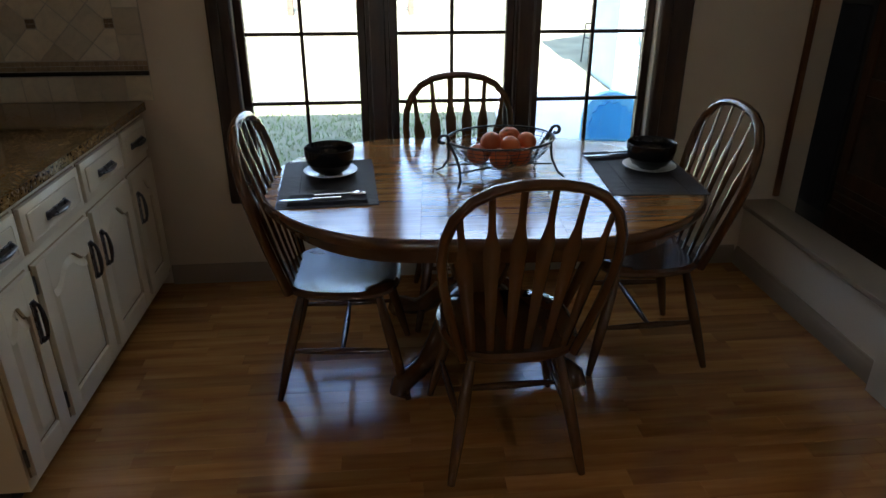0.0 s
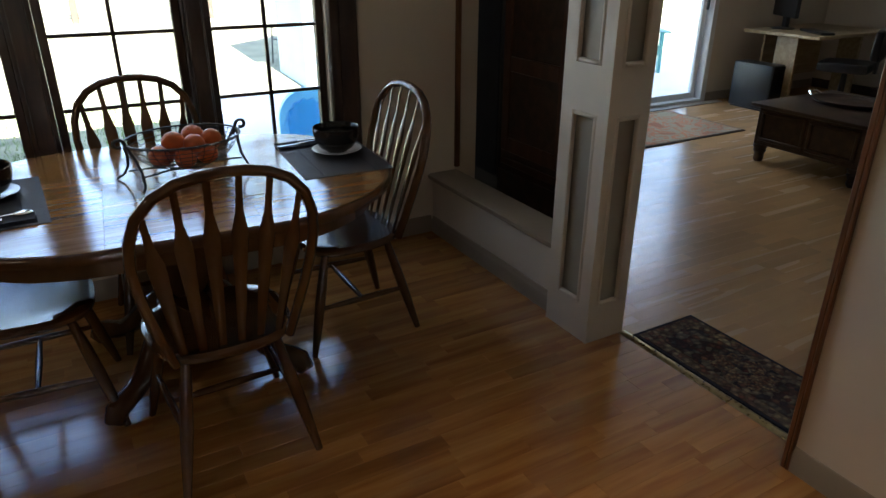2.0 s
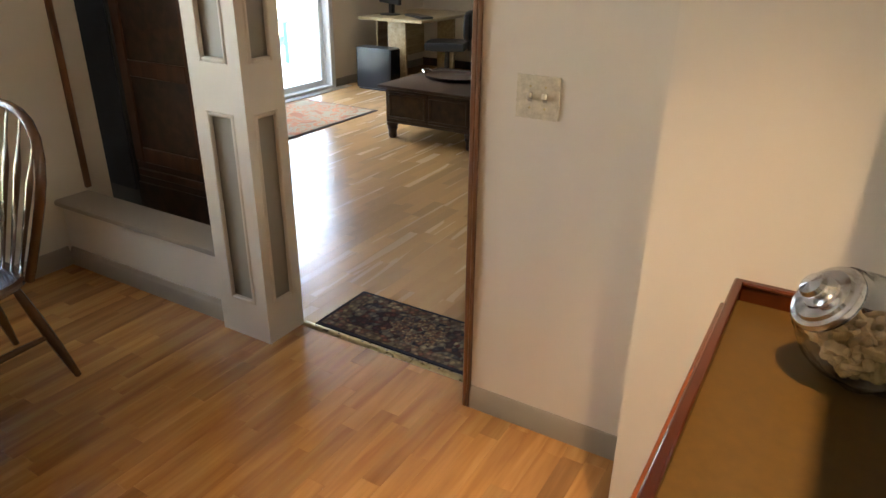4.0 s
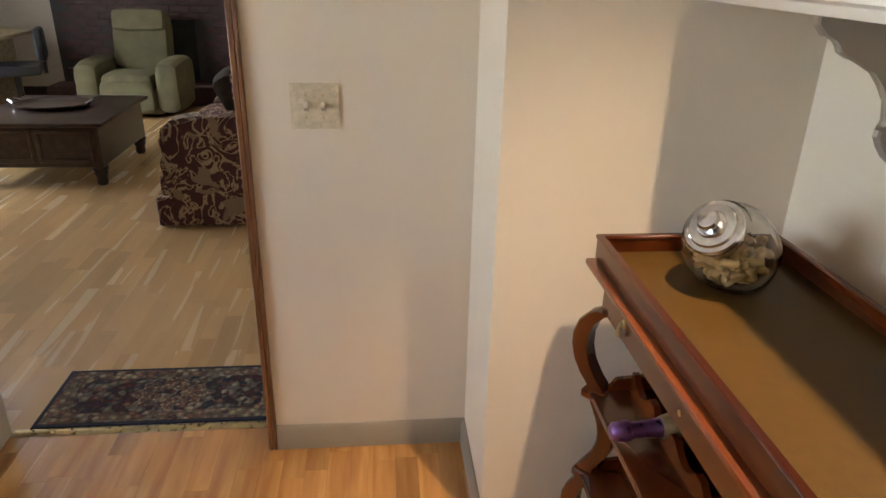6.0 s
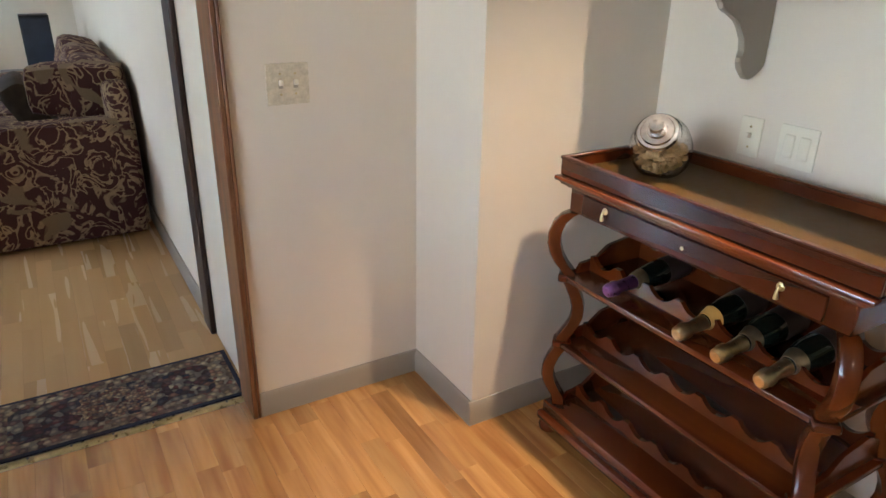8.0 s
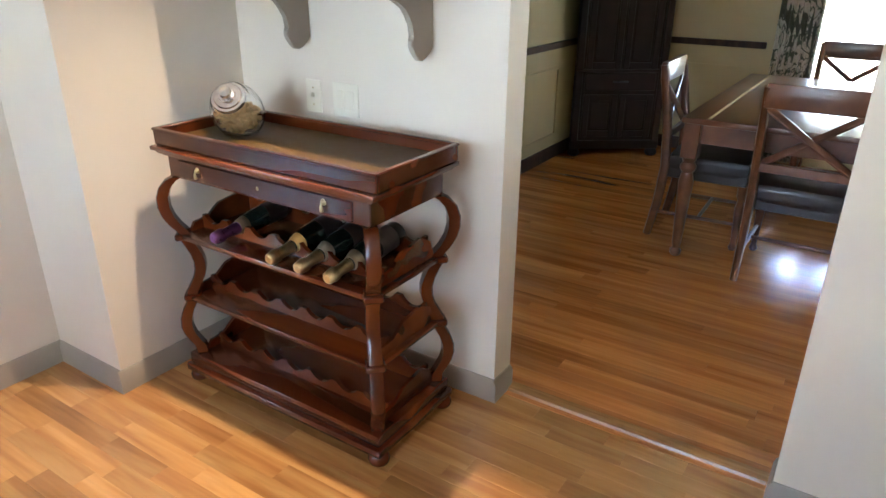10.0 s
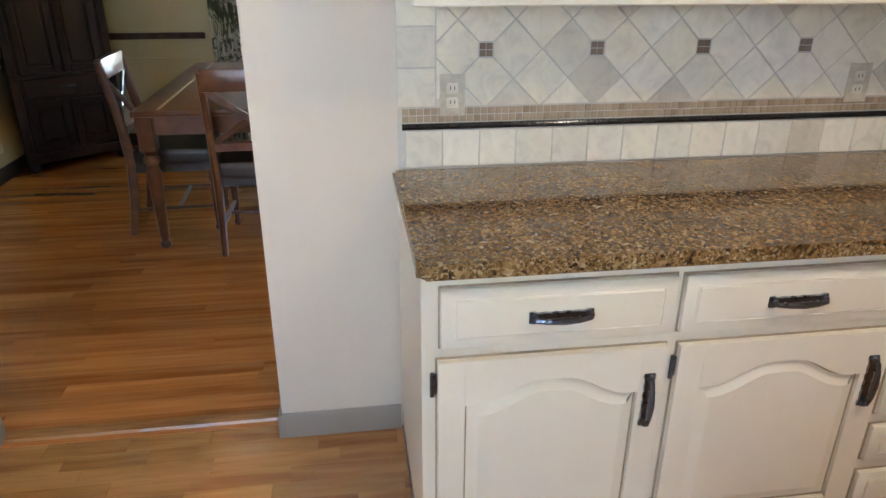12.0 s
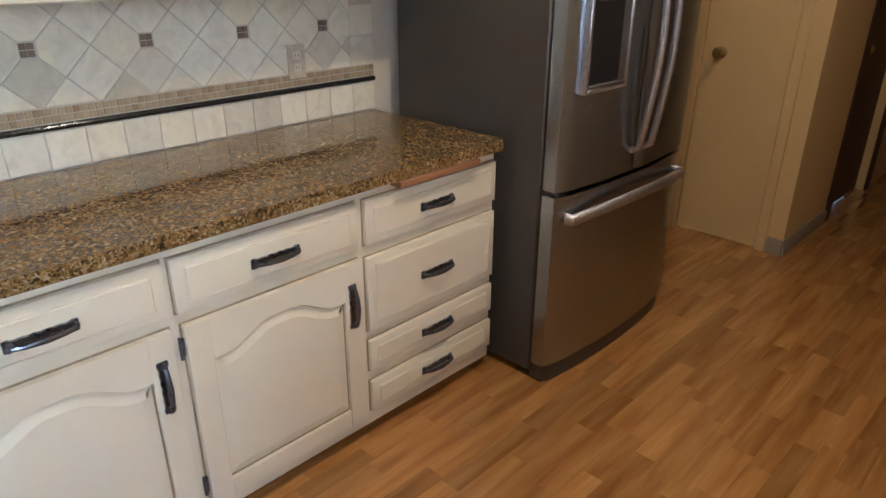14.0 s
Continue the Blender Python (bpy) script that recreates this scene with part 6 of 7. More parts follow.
ct = thing("coffee_table", Matrix(), "dark walnut storage coffee table with turned feet", "coffee table")
CX0, CX1, CY0, CY1 = 4.67, 5.69, 2.84, 3.78
part("top", B(CX0, CX1, CY0, CY1, 0.425, 0.452, 0.008, 2), WALNUT, ct, "dark polished top")
part("case", B(CX0 + 0.05, CX1 - 0.05, CY0 + 0.05, CY1 - 0.05, 0.135, 0.425, 0.006), WALNUT, ct)
for k in range(2):
    y0 = CY0 + 0.09 + 0.393 * k
    b = bmesh.new()
    for a, c, e, f in ((y0, y0 + 0.37, 0.17, 0.195), (y0, y0 + 0.37, 0.375, 0.40), (y0, y0 + 0.025, 0.195, 0.375), (y0 + 0.345, y0 + 0.37, 0.195, 0.375)):
        box(b, CX0 + 0.036, CX0 + 0.05, a, c, e, f, 0.004)
    part("panel_frame", b, WALNUT, ct)
for x in (CX0 + 0.09, CX1 - 0.09):
    for y in (CY0 + 0.09, CY1 - 0.09):
        part("foot", lathe(bmesh.new(), [(0.030, 0.0), (0.040, 0.02), (0.036, 0.06), (0.050, 0.085), (0.044, 0.10), (0.054, 0.115), (0.054, 0.135)], (x, y, 0), 16), WALNUT, ct, "turned foot")
tray = thing("serving_tray", Matrix.Translation((5.25, 3.38, 0.453)), "oval dark tray with silver handles on the coffee table", "tray")
part("dish", lathe(bmesh.new(), [(0.0, 0.0), (0.17, 0.0), (0.20, 0.012), (0.215, 0.030), (0.208, 0.031), (0.19, 0.016), (0.16, 0.008), (0.0, 0.008)], seg=36, m=Matrix.Diagonal((1.0, 1.25, 1, 1))), WALNUT, tray)
for s in (-1, 1):
    part("handle", tube(bmesh.new(), [(-0.06, s * 0.255, 0.03), (-0.04, s * 0.29, 0.05), (0.04, s * 0.29, 0.05), (0.06, s * 0.255, 0.03)], 0.010, 8), CHROME, tray, "silver handle")

rc = thing("recliner", pose(7.25, 3.42, 0, 0, 0, 90) @ Matrix.Scale(0.9, 4), "olive velour recliner with plump arms", "armchair")
part("base", B(-0.34, 0.34, -0.36, 0.36, 0.03, 0.30, 0.03, 2), OLIVE, rc)
part("seat_cushion", cushion(-0.28, 0.28, -0.18, 0.42, 0.28, 0.47), OLIVE, rc)
part("footrest", cushion(-0.29, 0.29, 0.34, 0.44, 0.06, 0.40), OLIVE, rc)
part("backrest", cushion(-0.32, 0.32, -0.15, 0.15, 0.0, 0.68, m=Matrix.Translation((0, -0.30, 0.38)) @ Matrix.Rotation(radians(14), 4, "X")), OLIVE, rc, "tufted backrest")
part("head_pillow", cushion(-0.30, 0.30, -0.12, 0.12, 0.0, 0.24, m=Matrix.Translation((0, -0.33, 0.84)) @ Matrix.Rotation(radians(14), 4, "X")), OLIVE, rc)
for s in (-1, 1):
    part("arm", cushion(s * 0.42 - 0.12, s * 0.42 + 0.12, -0.40, 0.42, 0.03, 0.60), OLIVE, rc, "plump arm")

fp = thing("fireplace", Matrix(), "dark brick fireplace with raised hearth and black firebox", "fireplace", kind="structure")
part("mortar_core", B(7.86, 8.10, 2.35, 4.40, 0.0, 2.44), MORTAR, fp)
part("firebox", B(7.845, 7.87, 2.95, 3.80, 0.22, 0.85, 0.004), SOOT, fp, "black firebox opening")
part("hearth", B(7.50, 7.86, 2.30, 4.45, 0.0, 0.20, 0.01), DARK_BRICK, fp, "raised hearth")
part("mantel", B(7.72, 7.86, 2.45, 4.3, 1.18, 1.26, 0.01), DARK_TRIM, fp)
BRICK = mesh_of("brick", B(-0.012, 0.0, 0.004, 0.206, 0.004, 0.068, 0.004), DARK_BRICK)
for r in range(21):
    for k in range(-1, 10):
        y = 2.35 + 0.21 * k + (0.105 if r % 2 else 0)
        z = 0.205 + 0.072 * r
        if y < 2.345 or y + 0.21 > 4.41 or (y + 0.2 > 2.95 and y < 3.80 and z < 0.85) or (1.10 < z < 1.26):
            continue
        share("brick", BRICK, fp, (7.86, y, z))

et = thing("end_table", Matrix(), "small dark end table in the corner", "end table")
part("top", B(6.55, 7.10, 1.50, 2.05, 0.52, 0.55, 0.006), WALNUT, et)
for x in (6.59, 7.06):
    for y in (1.54, 2.01):
        part("leg", B(x - 0.025, x + 0.025, y - 0.025, y + 0.025, 0.0, 0.52, 0.004), WALNUT, et)
sp = thing("loudspeaker", Matrix.Translation((6.75, 1.72, 0.551)), "black bookshelf loudspeaker on the end table", "speaker")
part("cabinet", B(-0.12, 0.12, -0.11, 0.11, 0.0, 0.48, 0.006), BLACK_PLASTIC, sp)
part("grille", B(-0.128, -0.12, -0.10, 0.10, 0.03, 0.46, 0.003), NAVY, sp)
part("badge", B(-0.131, -0.128, -0.03, 0.03, 0.04, 0.05), CHROME, sp)

# media cabinet behind the half wall
mc = thing("media_cabinet", Matrix(), "tall dark wooden media cabinet with framed doors", "cabinet")
MX, MY0, MY1 = 2.20, 2.965, 3.55
part("carcass", B(MX, MX + 0.47, MY0, MY1, 0.0, 2.05, 0.006), WALNUT, mc)
part("plinth", B(MX - 0.012, MX, MY0, MY1, 0.0, 0.36, 0.004), WALNUT, mc)
for y0, y1 in ((MY0 + 0.01, MY1 - 0.03),):
    d = part("door", B(MX - 0.006, MX, y0, y1, 0.48, 2.0), CHESTNUT, mc, "chestnut framed door")
    for a, c, e, f in ((y0, y0 + 0.065, 0.48, 2.0), (y1 - 0.065, y1, 0.48, 2.0), (y0 + 0.065, y1 - 0.065, 0.48, 0.56), (y0 + 0.065, y1 - 0.065, 0.92, 1.0), (y0 + 0.065, y1 - 0.065, 1.92, 2.0)):
        part("stile" if f - e > 1 else "rail", B(MX - 0.022, MX - 0.006, a, c, e, f, 0.004), CHESTNUT, d)
    for e, f in ((0.56, 0.92), (1.0, 1.92)):
        part("door_panel", B(MX - 0.012, MX - 0.006, y0 + 0.065, y1 - 0.065, e, f), WALNUT, d)
part("drawer_rail", B(MX - 0.02, MX, MY0 + 0.02, MY1 - 0.03, 0.40, 0.44, 0.005), CHESTNUT, mc)
tv = thing("floor_speaker", Matrix(), "tall black floor speaker beside the media cabinet", "speaker")
part("cabinet", B(2.20, 2.55, 3.56, 3.86, 0.0, 1.35, 0.008), BLACK_PLASTIC, tv)
part("grille", B(2.19, 2.20, 3.58, 3.84, 0.30, 1.30, 0.004), NAVY, tv)
rng = random.Random(3)
for k in range(5):
    pts = [(2.05 + 0.02 * k, 3.90 + rng.uniform(-0.06, 0.06), 1.0 - 0.05 * k)]
    for j in range(7):
        pts.append((2.06 + 0.03 * rng.random(), 3.92 + rng.uniform(-0.12, 0.12), 0.9 - 0.05 * k - 0.11 * j))
    pts[-1] = (pts[-1][0], pts[-1][1], 0.006)
    solid("cable", tube(bmesh.new(), pts, 0.005, 6), BLACK_PLASTIC, "loose black cable hanging behind the cabinet", "cable", "thing", group="loose cables")

# desk corner
dk = thing("desk", Matrix(), "pale wood computer desk in the corner", "desk")
part("desktop", B(6.50, 7.75, 4.50, 5.36, 0.725, 0.76, 0.006), PALE_WOOD, dk)
for x in (6.62, 7.70):
    part("side_panel", B(x - 0.02, x + 0.02, 4.78, 5.02, 0.0, 0.725, 0.003), PALE_WOOD, dk)
part("modesty_panel", B(6.66, 7.66, 5.20, 5.22, 0.25, 0.725), PALE_WOOD, dk)
tw = thing("computer_tower", Matrix.Translation((6.40, 5.02, 0)), "black computer tower standing on the floor", "computer")
part("case", B(-0.10, 0.10, -0.23, 0.23, 0.015, 0.46, 0.012, 2), BLACK_PLASTIC, tw)
part("front_panel", B(-0.09, 0.09, -0.242, -0.23, 0.02, 0.45, 0.004), BLACK_GLAZE, tw)
for x in (-0.08, 0.08):
    part("foot", B(x - 0.02, x + 0.02, -0.2, 0.2, 0.0, 0.016), BLACK_PLASTIC, tw)
mo = thing("monitor", pose(6.86, 5.16, 0.761, 0, 0, 60), "black computer monitor on the desk", "monitor")
part("screen", B(-0.26, 0.26, -0.02, 0.02, 0.12, 0.46, 0.006), BLACK_PLASTIC, mo)
part("neck", B(-0.04, 0.04, -0.04, 0.0, 0.0, 0.14), BLACK_PLASTIC, mo)
part("base", lathe(bmesh.new(), [(0.12, 0.0), (0.12, 0.008), (0.05, 0.018), (0.0, 0.018)], seg=20), BLACK_PLASTIC, mo)
kb = solid("keyboard", B(-0.22, 0.22, -0.07, 0.07, 0.0, 0.025, 0.006, m=pose(6.78, 4.72, 0.761, 0, 0, 60)), BLACK_PLASTIC, "black keyboard on the pale desk", "keyboard", "thing")
oc = thing("office_chair", pose(6.91, 4.42, 0, 0, 0, 20), "black office chair at the desk", "chair")
part("seat", cushion(-0.24, 0.24, -0.24, 0.24, 0.42, 0.52), BLACK_PLASTIC, oc)
part("backrest", cushion(-0.22, 0.22, -0.29, -0.21, 0.54, 0.84), BLACK_PLASTIC, oc)
part("column", bar(bmesh.new(), (0, 0, 0.10), (0, 0, 0.43), (0.03, 0.03, 0.025)), BLACK_PLASTIC, oc)
part("back_bar", B(-0.03, 0.03, -0.27, -0.24, 0.42, 0.62), BLACK_PLASTIC, oc)
for k in range(5):
    a = 2 * math.pi * k / 5
    part("base_arm", bar(bmesh.new(), (0, 0, 0.11), (0.28 * math.cos(a), 0.28 * math.sin(a), 0.07), (0.025, 0.02, 0.016)), BLACK_PLASTIC, oc)
    part("caster", lathe(bmesh.new(), [(0.0, -0.02), (0.03, -0.018), (0.03, 0.018), (0.0, 0.02)], seg=12, m=Matrix.Translation((0.28 * math.cos(a), 0.28 * math.sin(a), 0.0305)) @ Matrix.Rotation(radians(90), 4, "X")), BLACK_PLASTIC, oc)

lr = thing("area_rug", Matrix(), "leaf-patterned sage and rust area rug near the patio door", "rug")
part("border", B(3.9, 5.48, 4.37, 5.30, 0.001, 0.009, 0.002), painted("dark_rug_binding", (0.06, 0.04, 0.03), 0.95), lr)
part("field", B(3.93, 5.45, 4.40, 5.27, 0.006, 0.011), RUG_LIVING, lr)
solid("sill_mat", B(4.6, 6.35, 5.36, 5.46, 0.001, 0.008, 0.002), TAUPE, "thin grey mat at the patio door sill", "mat", "thing")

# ---- dining room ----
dt = thing("dining_table", Matrix(), "reddish wooden dining table with turned legs", "table")
DX0, DX1, DY0, DY1 = -1.00, 0.17, -3.42, -1.66
part("top", B(DX0, DX1, DY0, DY1, 0.735, 0.765, 0.006, 2), DINING_WOOD, dt)
part("breadboard_inlay", B(DX1 - 0.135, DX1 - 0.120, DY0 + 0.02, DY1 - 0.02, 0.764, 0.7665), PALE_WOOD, dt, "pale inlay line")
b = bmesh.new()
for x0, x1, y0, y1 in ((DX0 + 0.06, DX1 - 0.06, DY1 - 0.085, DY1 - 0.06), (DX0 + 0.06, DX1 - 0.06, DY0 + 0.06, DY0 + 0.085), (DX0 + 0.06, DX0 + 0.085, DY0 + 0.085, DY1 - 0.085), (DX1 - 0.085, DX1 - 0.06, DY0 + 0.085, DY1 - 0.085)):
    box(b, x0, x1, y0, y1, 0.63, 0.735)
part("apron", b, DINING_WOOD, dt)
TURN = [(0.020, 0.0), (0.030, 0.012), (0.030, 0.03), (0.018, 0.045), (0.024, 0.07), (0.034, 0.30), (0.040, 0.42), (0.028, 0.47), (0.042, 0.49), (0.042, 0.505), (0.030, 0.525), (0.040, 0.55)]
for x in (DX0 + 0.09, DX1 - 0.05):
    for y in (DY0 + 0.07, DY1 - 0.07):
        l = part("leg", lathe(bmesh.new(), TURN, (x, y, 0), 16), DINING_WOOD, dt, "turned leg")
        part("leg_block", B(x - 0.042, x + 0.042, y - 0.042, y + 0.042, 0.55, 0.735, 0.004), DINING_WOOD, l)


def x_chair(m, label):
    c = thing("dining_chair", m, label, "chair", "dining room chairs")
    part("seat", cushion(-0.235, 0.235, -0.22, 0.24, 0.40, 0.50), LEATHER, c, "dark leather seat")
    part("seat_rail", B(-0.215, 0.215, -0.20, 0.22, 0.365, 0.425, 0.005), LEATHER, c)
    for s in (-1, 1):
        pts = [(s * 0.205, -0.27, 0.0), (s * 0.205, -0.235, 0.20), (s * 0.205, -0.215, 0.42), (s * 0.208, -0.235, 0.65), (s * 0.212, -0.29, 0.97)]
        part("back_post", tube(bmesh.new(), pts, [0.018, 0.021, 0.024, 0.022, 0.018], 8, flat=1.2, flat_axis=(0, 1, 0)), DINING_WOOD, c)
        part("front_leg", lathe(bmesh.new(), [(0.014, 0.0), (0.022, 0.015), (0.014, 0.04), (0.024, 0.25), (0.016, 0.29), (0.026, 0.31), (0.026, 0.37)], (s * 0.20, 0.205, 0), 12), DINING_WOOD, c)
        part("x_brace", tube(bmesh.new(), [(s * 0.195, -0.232, 0.60), (0, -0.258 - s * 0.008, 0.735), (-s * 0.195, -0.278, 0.875)], 0.011, 8, flat=1.7, flat_axis=(0.5, 0, -s * 0.5)), DINING_WOOD, c, "crossed back brace")
        part("side_stretcher", bar(bmesh.new(), (s * 0.20, 0.205, 0.15), (s * 0.205, -0.245, 0.15), (0.009, 0.011, 0.009)), DINING_WOOD, c)
    part("crest_rail", B(-0.215, 0.215, -0.305, -0.270, 0.875, 0.985, 0.006, 2, m=Matrix.Identity(4)), DINING_WOOD, c, "broad crest rail")
    part("lower_rail", B(-0.20, 0.20, -0.245, -0.222, 0.565, 0.61, 0.004), DINING_WOOD, c)
    part("cross_stretcher", bar(bmesh.new(), (-0.20, 0.0, 0.15), (0.20, 0.0, 0.15), (0.009, 0.011, 0.009)), DINING_WOOD, c)
    return c


xc = x_chair(pose(-0.425, -1.835, 0, 0, 0, 180), "reddish wooden cross-back chair with dark leather seat at the table end")
tagged(copy_thing(xc, pose(0.085, -2.165, 0, 0, 0, 92)), "reddish wooden cross-back chair at the table side, its crest catching light")
tagged(copy_thing(xc, pose(-0.43, -3.42, 0, 0, 0, 0)), "reddish wooden cross-back chair against the bright window")

hu = thing("corner_hutch", pose(1.14, -3.52, 0, 0, 0, 0), "tall dark corner hutch with carved doors and bun feet", "cabinet")
HM = Matrix.Rotation(math.atan2(-0.38, -0.51) + math.pi, 4, "Z")
HW, HD = 0.335, 0.02
b = slab(bmesh.new(), [(-HW, 0.0), (HW, 0.0), (HW, -0.06), (0.12, -0.40), (-0.12, -0.40), (-HW, -0.06)][::-1], 0.06, 2.1, HM.inverted() @ HM @ Matrix.Rotation(math.atan2(0.38, 0.51), 4, "Z") @ Matrix.Diagonal((1, 1, 1, 1)))
part("carcass", b, HUTCH_WOOD, hu)
RH = Matrix.Rotation(math.atan2(0.38, 0.51), 4, "Z")
for s in (-1, 1):
    for z0, z1 in ((0.16, 0.50), (0.70, 2.0)):
        x0, x1 = (0.008, HW - 0.05) if s > 0 else (-HW + 0.05, -0.008)
        b = bmesh.new()
        for a, c, e, f in ((x0, x0 + 0.05, z0, z1), (x1 - 0.05, x1, z0, z1), (x0 + 0.05, x1 - 0.05, z0, z0 + 0.05), (x0 + 0.05, x1 - 0.05, z1 - 0.05, z1)):
            box(b, a, c, 0.0, 0.018, e, f, 0.004, m=RH)
        d = part("door", b, HUTCH_WOOD, hu)
        part("door_panel", B(x0 + 0.065, x1 - 0.065, 0.0, 0.012, z0 + 0.065, z1 - 0.065, 0.006, m=RH), HUTCH_WOOD, d)
    part("pilaster", B(s * HW - 0.03, s * HW + 0.03, -0.03, 0.024, 0.06, 2.1, 0.008, m=RH), HUTCH_WOOD, hu)
    part("bun_foot", lathe(bmesh.new(), [(0.03, 0.0), (0.048, 0.015), (0.05, 0.035), (0.035, 0.06)], seg=14, m=RH @ Matrix.Translation((s * (HW - 0.01), -0.012, 0))), HUTCH_WOOD, hu)
dw = part("drawer", B(-HW + 0.05, HW - 0.05, 0.0, 0.02, 0.53, 0.67, 0.006, m=RH), HUTCH_WOOD, hu)
part("drawer_pull", B(-0.06, 0.06, 0.02, 0.035, 0.595, 0.61, 0.004, m=RH), PEWTER, dw)
part("waist_moulding", B(-HW - 0.03, HW + 0.03, -0.02, 0.03, 0.675, 0.70, 0.006, m=RH), HUTCH_WOOD, hu)
part("base_moulding", B(-HW - 0.03, HW + 0.03, -0.02, 0.03, 0.06, 0.13, 0.008, m=RH), HUTCH_WOOD, hu)

cu = thing("curtain", Matrix(), "floral cream and green curtain hanging beside the dining window", "curtain")
b = bmesh.new()
cols = []
for k in range(41):
    x = 0.145 - 0.285 * k / 40
    y = -4.015 + 0.022 * math.sin(k * 1.15)
    cols.append([b.verts.new((x, y, z)) for z in (0.03, 0.8, 1.6, 2.25)] + [b.verts.new((x, y - 0.004, z)) for z in (2.25, 1.6, 0.8, 0.03)])
for p, q in zip(cols, cols[1:]):
    for j in range(8):
        b.faces.new((p[j], p[(j + 1) % 8], q[(j + 1) % 8], q[j]))
part("panel", b, CURTAIN, cu)
part("rod", bar(bmesh.new(), (0.25, -4.02, 2.27), (-2.0, -4.02, 2.27), (0.012, 0.012)), DARK_TRIM, cu)

# ---- outdoors ----
G = -0.15
bm = bmesh.new()
N = 60
for i in range(N + 1):
    for j in range(N + 1):
        sx, sy = (i / N * 2 - 1), (j / N * 2 - 1)
        x, y = 400 * sx ** 3 + 6 * sx, 400 * sy ** 3 + 6 * sy
        rise = 0.0
        if y > 11:
            rise = 0.10 * (min(y, 40) - 11)
        if y < -12:
            rise = 0.04 * (12 - max(y, -60) - 24) if y < -24 else 0.0
        bm.verts.new((x, y, G + rise))
bm.verts.ensure_lookup_table()
for i in range(N):
    for j in range(N):
        a = i * (N + 1) + j
        bm.faces.new([bm.verts[k] for k in (a, a + N + 1, a + N + 2, a + 1)])
solid("ground", bm, GRASS, "lawn rising gently behind the house", "lawn")
bm = slab(bmesh.new(), [(0.95, 5.35), (1.6, 4.2), (1.96, 4.0), (1.96, 5.66), (9.0, 5.66), (9.0, 8.6), (1.3, 8.9)][::1], G + 0.001, G + 0.04)
solid("patio", bm, CONCRETE, "pale concrete patio slab behind the house", "patio")
rng = random.Random(12)
vs, fs = [], []
for k in range(26000):
    x, y = rng.uniform(-5.0, 1.5), rng.uniform(3.9, 9.2)
    if y < 9.0 and x > 0.95:
        continue
    a = rng.uniform(0, 2 * math.pi)
    h, w, l = rng.uniform(0.02, 0.05), rng.uniform(0.003, 0.006), rng.uniform(0.0, 0.04)
    i = len(vs)
    vs += [(x - w * math.cos(a), y - w * math.sin(a), G), (x + w * math.cos(a), y + w * math.sin(a), G), (x + l * math.sin(a), y - l * math.cos(a), G + h)]
    fs.append((i, i + 1, i + 2))
me = bpy.data.meshes.new("grass")
me.from_pydata(vs, [], fs)
me.materials.append(BLADES)
tagged(new("grass", me), "short green lawn grass outside the window", "grass", kind="stuff")

wing = thing("garden_shed", Matrix(), "pale blue clapboard outbuilding with white corner trim", "shed")
part("core", B(2.90, 6.2, 8.95, 10.2, G, 2.6), BLUE_SIDING, wing)
for k in range(18):
    z = G + 0.15 * k
    part("clapboard", slab(bmesh.new(), [(8.95, z), (8.93, z), (8.945, z + 0.148), (8.95, z + 0.148)], 2.95, 6.2, YZ), BLUE_SIDING, wing)
part("corner_board", B(2.86, 2.95, 8.925, 9.0, G, 2.6, 0.004), BLUE_SIDING, wing)
b = slab(bmesh.new(), [(2.75, 2.6), (6.4, 2.6), (4.55, 3.9)], -10.4, -8.75, XZ)
part("roof", b, MORTAR, wing)
part("garden_hose", tube(bmesh.new(), [(3.22, 8.90, 0.2), (3.14, 8.89, 0.55), (3.22, 8.88, 0.8), (3.34, 8.89, 0.78), (3.38, 8.9, 0.5)], 0.015, 8), BLUE_SIDING, wing)

bp = thing("plastic_toy", pose(2.06, 6.55, G + 0.04, 0, 0, -12), "bright blue arched plastic toy shell with a notched rim", "toy")
arc = [(0.27 * math.cos(a), 0.18 + 0.27 * math.sin(a)) for a in (math.pi * k / 20 for k in range(21))]
part("back_shell", slab(bmesh.new(), [(0.27, 0.0)] + arc + [(-0.27, 0.0)], -0.05, 0.06, XZ), PALE_BLUE_PLASTIC, bp, "paler blue rim")
inner = [(0.19 * (1 + 0.06 * math.cos(14 * a)) * math.cos(a), 0.17 + 0.19 * (1 + 0.06 * math.cos(14 * a)) * math.sin(a)) for a in (math.pi * k / 60 for k in range(61))]
part("notched_panel", slab(bmesh.new(), [(0.19, 0.03)] + inner + [(-0.19, 0.03)], 0.06, 0.085, XZ), BLUE_PLASTIC, bp)


